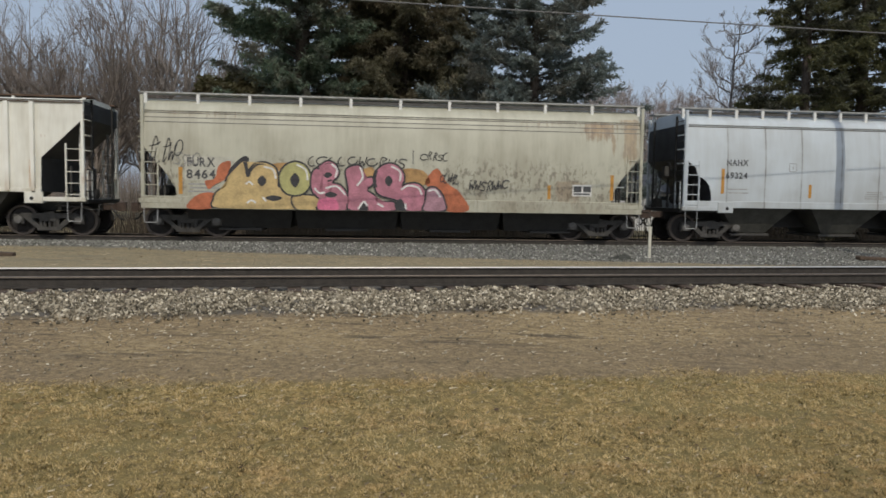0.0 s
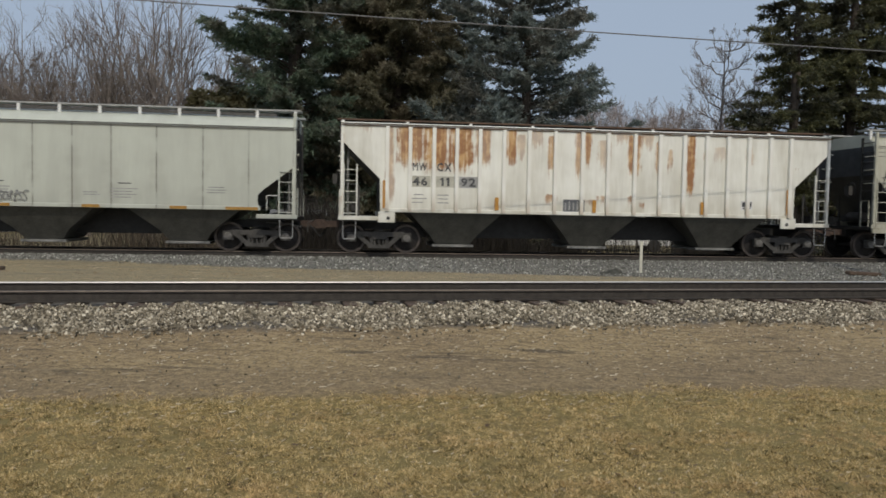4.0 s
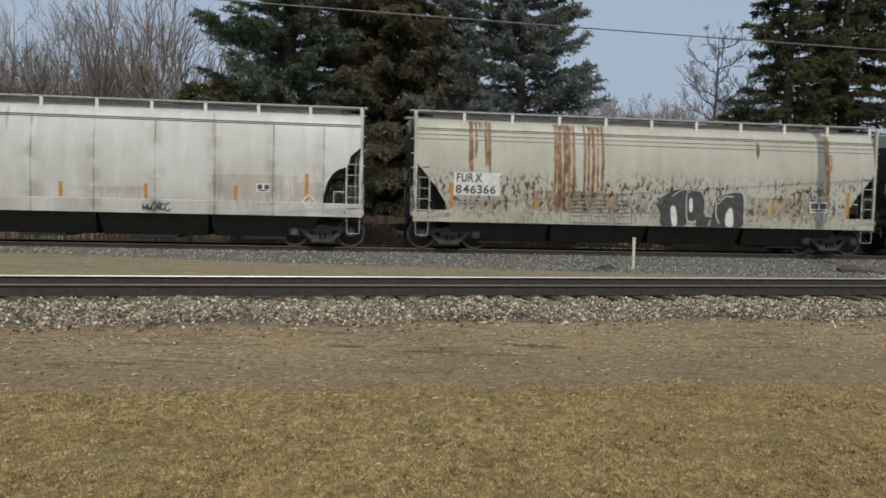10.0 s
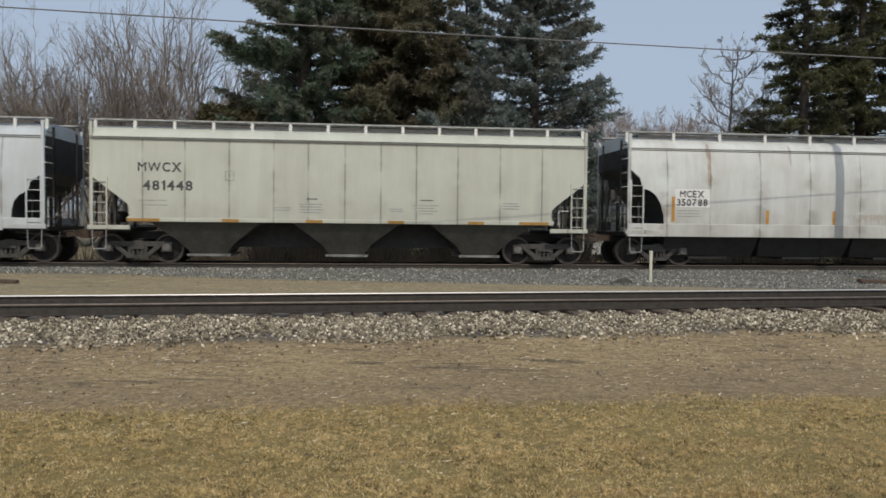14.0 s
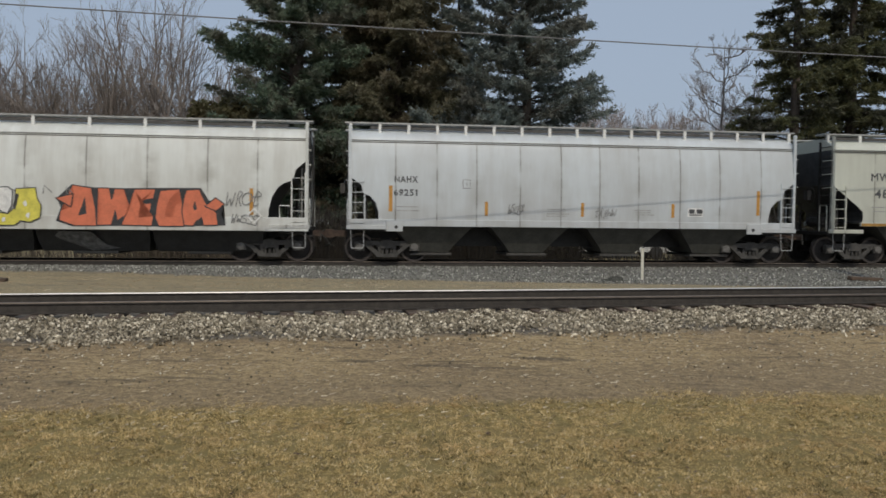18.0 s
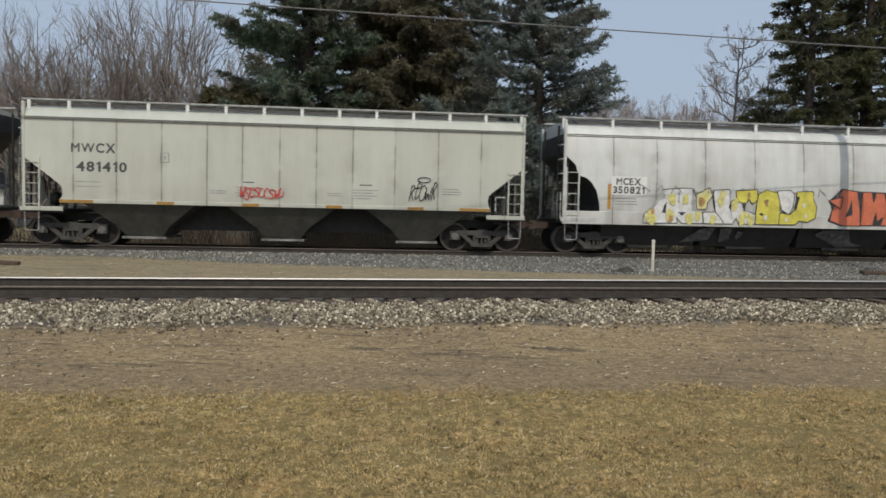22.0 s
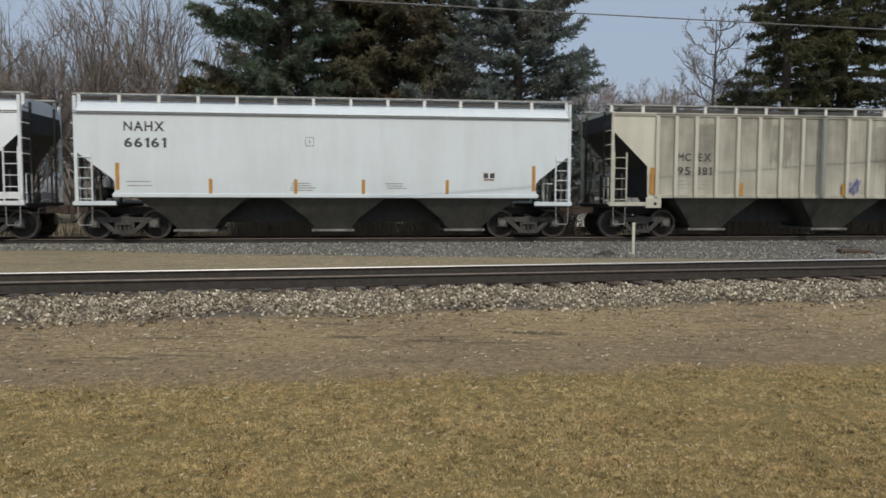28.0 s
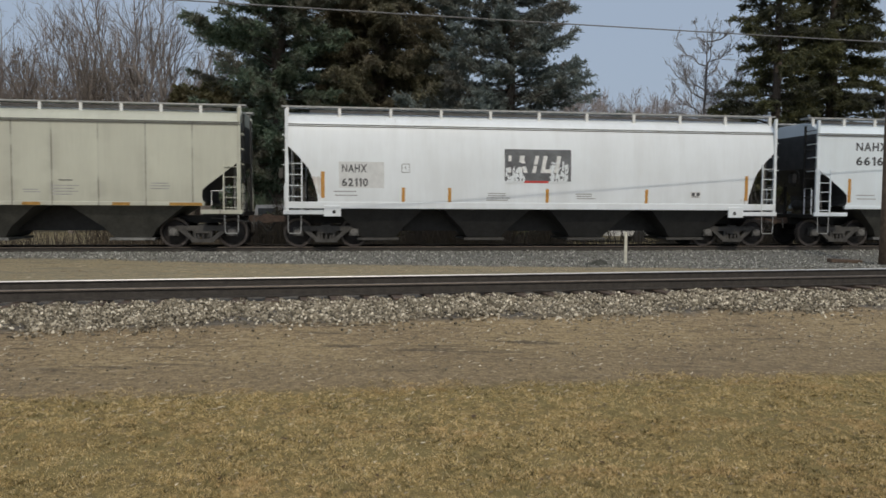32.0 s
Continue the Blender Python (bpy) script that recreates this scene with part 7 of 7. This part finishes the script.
conifer("pine_tree", "tall dark green pine with long layered boughs", -8.0, 43.0, 30, 6.4, M["pine"], 31, 0.8, 0.10, 0.56, 0.42, 0.20, 0.05, 0.08, 0.74, fan=0.30)
conifer("spruce_tree", "tall brownish-green spruce with hanging boughs", -2.6, 45.5, 30, 7.2, M["browned"], 35, 0.8, 0.20, 0.56, 0.30, 0.20, -0.45, 0.06, 0.68, fan=0.30)
conifer("pine_tree", "broad blue-green pine with ragged boughs", 4.75, 42.0, 20.5, 7.9, M["spruce"], 32, 0.8, 0.05, 0.66, 0.26, 0.18, 0.22, 0.03, 1.10, 0.66, fan=0.34, boughs=(3, 6))
conifer("pine_tree", "dark green pine standing behind the other evergreens", -5.2, 51.0, 25, 6.4, M["pine"], 36, 0.8, 0.14, 0.40, 0.34, 0.24, -0.05, 0.1, 0.9)
conifer("pine_tree", "low blue-green pine standing behind the other evergreens", 1.2, 50.0, 18.5, 4.6, M["spruce"], 37, 0.8, 0.10, 0.42, 0.30, 0.22, 0.05, 0.1, 0.95, fan=0.32)
conifer("spruce_tree", "thin dark spruce with sparse hanging boughs", 18.5, 40.0, 19, 4.0, M["fir"], 33, 2.6, 0.16, 0.62, 0.45, 0.17, -0.15, 0.06, 1.2, fan=0.36)
conifer("spruce_tree", "dark mossy spruce with hanging boughs", 22.5, 42.0, 22, 5.6, M["fir"], 34, 0.8, 0.22, 0.58, 0.34, 0.19, -0.3, 0.10, 0.72, fan=0.30)

BARE = [bare_meshes(41, 11.6, 4.6, M["twig"], stems=2, limbs=11, per=(9, 6, 4)), bare_meshes(42, 12.2, 5.0, M["twig"], limbs=18, per=(9, 6, 4)), bare_meshes(43, 16.4, 5.2, M["twig"], limbs=15, per=(9, 5, 4)),
        bare_meshes(44, 16.5, 4.2, M["barkgrey"], limbs=9, fork=(0.08, 0.4), per=(9, 5, 4)), bare_meshes(45, 12.9, 4.4, M["barkgrey"], leader=True, fork=(0.30, 0.9), limbs=22, per=(10, 6, 4), thin=0.006), bare_meshes(46, 9, 4.2, M["twigpale"], limbs=12, per=(9, 6, 5), thin=0.009)]
BARE_SPOTS = [(-25.2, 48, 1.13, 0), (-21.8, 48, 1.14, 1), (-18.4, 48.5, 1.0, 2), (-15.4, 48, 0.98, 3), (-28.4, 50, 1.02, 1), (-31.6, 51, 0.95, 0),
              (-27, 62, 1.02, 1), (-22.6, 60, 1.08, 1), (-17.5, 60, 0.86, 3), (-13.0, 56, 0.84, 2), (-34, 60, 0.95, 1), (-19.6, 56, 0.82, 3), (-29.5, 56, 0.92, 1), (-25.4, 55, 0.95, 1), (-33.0, 55, 0.85, 0)]
GAP_SPOTS = [(16.9, 46, 1.0, 4), (19.0, 46.5, 0.86, 4), (18.0, 44, 0.86, 5), (20.0, 44.5, 0.72, 5), (12.6, 66, 1.32, 5), (16.0, 68, 1.30, 5), (19.5, 70, 1.3, 5), (14.4, 74, 1.4, 5), (22.0, 72, 1.35, 5), (11.8, 58, 0.84, 4), (25.5, 70, 1.3, 5), (17.6, 62, 1.1, 5)]
for i, (x, y, s, k) in enumerate(BARE_SPOTS):
    bare_tree(BARE[k], x, y, s, 47 * i, "leafless deciduous tree with a dense haze of upright twigs")
for i, (x, y, s, k) in enumerate(GAP_SPOTS):
    bare_tree(BARE[k], x, y, s, 61 * i, "slender leafless tree with fine side branches" if k == 4 else "low leafless tree with pale fine twigs")


# ---- brush behind the train ----
def build_brush():
    rng = np.random.RandomState(51)
    V = []
    n = 46000
    x = rng.uniform(-24, 34, n)
    keep = rng.uniform(0, 1, n) < np.interp(x, [-24, -15, -12, -9, -6, 6.2, 6.8, 11.2, 11.8, 34], [0.10, 0.16, 0.3, 0.4, 1.0, 1.0, 0.08, 0.08, 0.8, 0.8])
    x = x[keep & ((x < 17.4) | (x > 19.4))]
    n = len(x)
    y = 33.2 + x * T_FAR + np.abs(rng.normal(0, 1.6, n))
    left = x < -8.5
    top = (1.0 + 0.7 * np.sin(x * 0.9) + 0.5 * np.sin(x * 2.3 + 1)) * np.interp(x, [-24, -15, -12, -7, 34], [0.45, 0.6, 0.9, 1.0, 1.0])
    h = np.clip(rng.uniform(0.3, 1.0, n) * (0.8 + top), 0.25, 2.6)
    z = ground_z(x, y)
    a = rng.uniform(0, 6.28, n)
    w = rng.uniform(0.008, 0.022, n)
    lean = rng.normal(0, 0.28, (n, 2)) * h[:, None]
    P = np.stack([x, y, z - 0.05], 1)
    side = np.stack([np.cos(a), np.sin(a) * 0.4, 0 * a], 1) * w[:, None]
    tip = P + np.stack([lean[:, 0], lean[:, 1], h], 1)
    V = np.stack([P - side, P + side, tip + side * 0.3, tip - side * 0.3], 1).reshape(-1, 3)
    tan = island("dry_stems", [(0.025, 0.020, 0.015), (0.055, 0.043, 0.031), (0.11, 0.086, 0.062), (0.038, 0.030, 0.022)])
    W4 = V.reshape(-1, 4, 3)
    VL = W4[left].reshape(-1, 3)
    V = W4[~left].reshape(-1, 3)
    tagged(new("dry_brush", mesh_of("dry_brush", VL, np.arange(len(VL)).reshape(-1, 4), tan)), "sparse thicket of tan dry stems behind the tracks", "brush", kind="stuff")
    # stem colours pulled near black to stand for shade behind the train
    m = island("shaded_brush_stems", [(0.007, 0.006, 0.005), (0.015, 0.012, 0.010), (0.034, 0.027, 0.020), (0.010, 0.009, 0.007)])
    tagged(new("brush", mesh_of("brush", V, np.arange(len(V)).reshape(-1, 4), m)), "thicket of dry brown stems behind the tracks, shade painted into their colour", "brush", kind="stuff")
    # dead leaves and low growth inside it, also coloured darker to hold shade
    x = rng.uniform(-7, 34, 26000)
    x = x[((x < 6.4) | (x > 11.6)) & ((x < 17.4) | (x > 19.4))]
    n = len(x)
    y = 33.6 + x * T_FAR + np.abs(rng.normal(0, 1.5, n))
    zz = ground_z(x, y) + rng.uniform(0, 1, n) ** 1.6 * (1.25 + 0.5 * np.sin(x * 0.9))
    c = np.stack([x, y, zz], 1)
    d1 = rng.normal(0, 1, (n, 3))
    d2 = rng.normal(0, 1, (n, 3))
    s = rng.uniform(0.04, 0.11, (n, 1))
    d1 *= s / np.linalg.norm(d1, axis=1)[:, None]
    d2 *= s / np.linalg.norm(d2, axis=1)[:, None]
    V = np.stack([c - d1, c + d2, c + d1, c - d2], 1).reshape(-1, 3)
    m2 = island("shaded_brush_leaves", [(0.018, 0.020, 0.013), (0.040, 0.034, 0.020), (0.030, 0.036, 0.018), (0.07, 0.054, 0.032)])
    tagged(new("undergrowth", mesh_of("undergrowth", V, np.arange(len(V)).reshape(-1, 4), m2)), "undergrowth of dead leaves and evergreen shoots, shade painted into their colour", "undergrowth", kind="stuff")


build_brush()


def far_thicket():
    rng = np.random.RandomState(58)
    n = 26000
    x, y = rng.uniform(-62, 62, n), rng.uniform(76, 92, n)
    h = rng.uniform(0.35, 1.0, n) ** 0.7 * (4.2 + 1.2 * np.sin(x * 0.31) + 0.9 * np.sin(x * 0.83 + 2))
    a = rng.uniform(0, 6.28, n)
    lean = rng.normal(0, 0.16, (n, 2)) * h[:, None]
    P0 = np.stack([x, y, ground_z(x, y) - 0.1], 1)
    side = np.stack([np.cos(a), np.sin(a) * 0.4, 0 * a], 1) * rng.uniform(0.012, 0.03, n)[:, None]
    tip = P0 + np.stack([lean[:, 0], lean[:, 1], h], 1)
    V = np.stack([P0 - side, P0 + side, tip + side * 0.3, tip - side * 0.3], 1).reshape(-1, 3)
    m = island("far_stems", [(0.10, 0.085, 0.075), (0.20, 0.172, 0.150), (0.29, 0.25, 0.22)])
    tagged(new("far_thicket", mesh_of("far_thicket", V, np.arange(len(V)).reshape(-1, 4), m)), "far grey-brown thicket of leafless saplings", "thicket", kind="stuff")


far_thicket()


def leafy_shrub(x, y, r, h, seed, label):
    rng = np.random.RandomState(seed)
    z0 = float(ground_z(np.array(x), np.array(y)))
    s = empty("shrub", label, "shrub", "", pose(x, y, z0))
    n = 9000
    u = rng.normal(0, 1, (n, 3))
    u /= np.linalg.norm(u, axis=1)[:, None]
    lump = 1 + 0.22 * np.sin(u[:, 0] * 5 + 1) * np.sin(u[:, 2] * 6) + 0.15 * np.sin(u[:, 1] * 9)
    c = u * (rng.uniform(0.55, 1.0, n) ** 0.5 * lump)[:, None] * (r, r, h * 0.24) + (0, 0, h * 0.77)
    d1, d2 = rng.normal(0, 0.09, (n, 3)), rng.normal(0, 0.09, (n, 3))
    V = np.stack([c - d1, c + d2, c + d1, c - d2], 1).reshape(-1, 3)
    put("crown", mesh_of("crown", V, np.arange(len(V)).reshape(-1, 4), M["shrub"]), s)
    put("stem", mesh_of("stem", *join_vf([tube_vf([(0, 0, -0.2), (0.3 * k, 0.2 * k, h * 0.6)], [0.08, 0.03], 6) for k in (-1, 0, 1)]), M["bark"]), s)


for q, (x, y, r, h) in enumerate(((-13.3, 45.5, 1.5, 8.5), (-11.6, 46.0, 1.7, 8.9), (-9.9, 45.6, 1.6, 8.4))):
    leafy_shrub(x, y, r, h, 61 + q, "tall olive-green shrub with bare lower stems")


# ---- houses and a parked van behind the trees ----
M["siding"] = simple("white_siding", (0.62, 0.62, 0.60), 0.6, var=0.12, scale=2)
M["roofing"] = simple("dark_shingles", (0.055, 0.060, 0.072), 0.85, var=0.3, scale=3)
M["pane"] = simple("dark_glass", (0.03, 0.035, 0.04), 0.08, var=0.2)
M["silver"] = simple("silver_paint", (0.30, 0.31, 0.32), 0.3, 0.4, var=0.1)
M["tyre"] = simple("tyre_rubber", (0.025, 0.025, 0.025), 0.8)


def house(x, y, w, dpt, eave, ridge, rz, label, rows=1):
    z = float(ground_z(np.array(x), np.array(y)))
    h = empty("house", label, "house", "houses behind the trees", pose(x, y, z - 0.05, 0, 0, rz))
    V, F = box_vf(-w / 2, w / 2, -dpt / 2, dpt / 2, 0, eave)
    V = V + [(-w / 2, 0, ridge), (w / 2, 0, ridge)]
    F = F[:1] + F[2:] + [(4, 7, 8), (5, 9, 6)]
    put("wall", mesh_of("wall", V, F, M["siding"]), h)
    o, s = 0.35, (ridge - eave) / (dpt / 2)
    for k in (-1, 1):
        R = [(-w / 2 - o, k * (dpt / 2 + o), eave - o * s), (w / 2 + o, k * (dpt / 2 + o), eave - o * s), (w / 2 + o, 0, ridge + 0.02), (-w / 2 - o, 0, ridge + 0.02)]
        R = R + [(p[0], p[1], p[2] + 0.16) for p in R]
        put("roof", mesh_of("roof", R, [(0, 1, 2, 3), (7, 6, 5, 4), (0, 4, 5, 1), (1, 5, 6, 2), (2, 6, 7, 3), (3, 7, 4, 0)], M["roofing"]), h)
    frame = cached("house_window", lambda: bevel_box("window", -0.55, 0.55, -0.05, 0.03, -0.75, 0.75, M["white"], 0.02))
    pane = cached("house_pane", lambda: mesh_of("pane", *box_vf(-0.45, 0.45, -0.07, -0.04, -0.65, 0.65), M["pane"]))
    for r in range(rows):
        for k in range(int(w // 2.6)):
            wd = put("window", frame, h, pose(-w / 2 + 1.5 + 2.6 * k, -dpt / 2, 1.6 + 2.8 * r))
            put("pane", pane, wd)
    return h


house(6.3, 62, 10, 8, 5.4, 9.2, 4, "white two-storey house with a dark roof behind the trees", 2)
house(16.5, 56, 12, 6, 2.6, 4.2, 6, "low white building behind the trees")
house(-33.6, 53, 9, 7, 2.8, 5.0, 3, "low white house behind bare trees")


def parked_van(x, y, rz, paint="silver", label="silver van parked behind the trees"):
    z = float(ground_z(np.array(x), np.array(y)))
    v = empty("parked_van", label, "van", "", pose(x, y, z, 0, 0, rz))
    prof = [(-2.3, 0.35), (-2.3, 1.0), (-2.1, 1.85), (0.6, 1.9), (1.35, 1.15), (2.25, 0.95), (2.35, 0.35)]
    V = [(px, sy, pz) for sy in (-0.9, 0.9) for px, pz in prof]
    n = len(prof)
    F = [tuple(range(n)), tuple(range(2 * n - 1, n - 1, -1))] + [(k, k + n, (k + 1) % n + n, (k + 1) % n) for k in range(n)]
    put("body", mesh_of("body", V, F, M[paint]), v)
    for px in (-1.5, -0.3):
        put("side_window", mesh_of("side_window", *box_vf(px - 0.5, px + 0.5, -0.915, -0.895, 1.15, 1.68), M["pane"]), v)
    for px in (-1.45, 1.45):
        for s in (-1, 1):
            put("wheel", cached("vanwheel", lambda: mesh_of("wheel", *disc_vf([(0.2, -0.12), (0.33, -0.1), (0.33, 0.1), (0.2, 0.12)], "y", 16), M["tyre"])), v, pose(px, s * 0.85, 0.33))


parked_van(-6.6, 40.5, 12)
parked_van(9.7, 40.0, 4, "siding", "white van parked behind the brush")
parked_van(26.6, 50.0, 8, "siding", "white van parked behind the brush")


def scrap(x, y, ln, rz, label):
    z = float(ground_z(np.array(x), np.array(y)))
    ob = tagged(new("scrap_timber", bevel_box("scrap_timber", -ln / 2, ln / 2, -0.11, 0.11, 0, 0.11, M["tie"], 0.02)), label, "timber", "scrap beside the track")
    ob.matrix_basis = pose(x, y, z + 0.01, 2, 3, rz)


scrap(12.6, 22.4, 1.1, 12, "short dark scrap of timber in the gravel")
scrap(-11.6, 19.4, 1.3, 8, "short dark scrap of timber in the gravel")


def dirt_heap(x, y):
    z = float(ground_z(np.array(x), np.array(y)))
    rng = np.random.RandomState(3)
    V, F = [], []
    for i in range(7):
        for k in range(14):
            u, w = i / 6, 6.2832 * k / 14
            r = u * (1 + 0.25 * rng.uniform(-1, 1))
            V.append((0.42 * r * math.cos(w), 0.25 * r * math.sin(w), 0.17 * (1 - u**1.5) * (1 + 0.2 * rng.uniform(-1, 1)) - 0.02))
    for i in range(6):
        for k in range(14):
            k2 = (k + 1) % 14
            F.append((i * 14 + k, (i + 1) * 14 + k, (i + 1) * 14 + k2, i * 14 + k2))
    ob = tagged(new("dirt_mound", mesh_of("dirt_mound", V, F, M["mound"])), "small dark mound of dirt beside the marker post", "dirt")
    ob.matrix_basis = pose(x, y, z)


dirt_heap(5.0, 21.4)


motions()
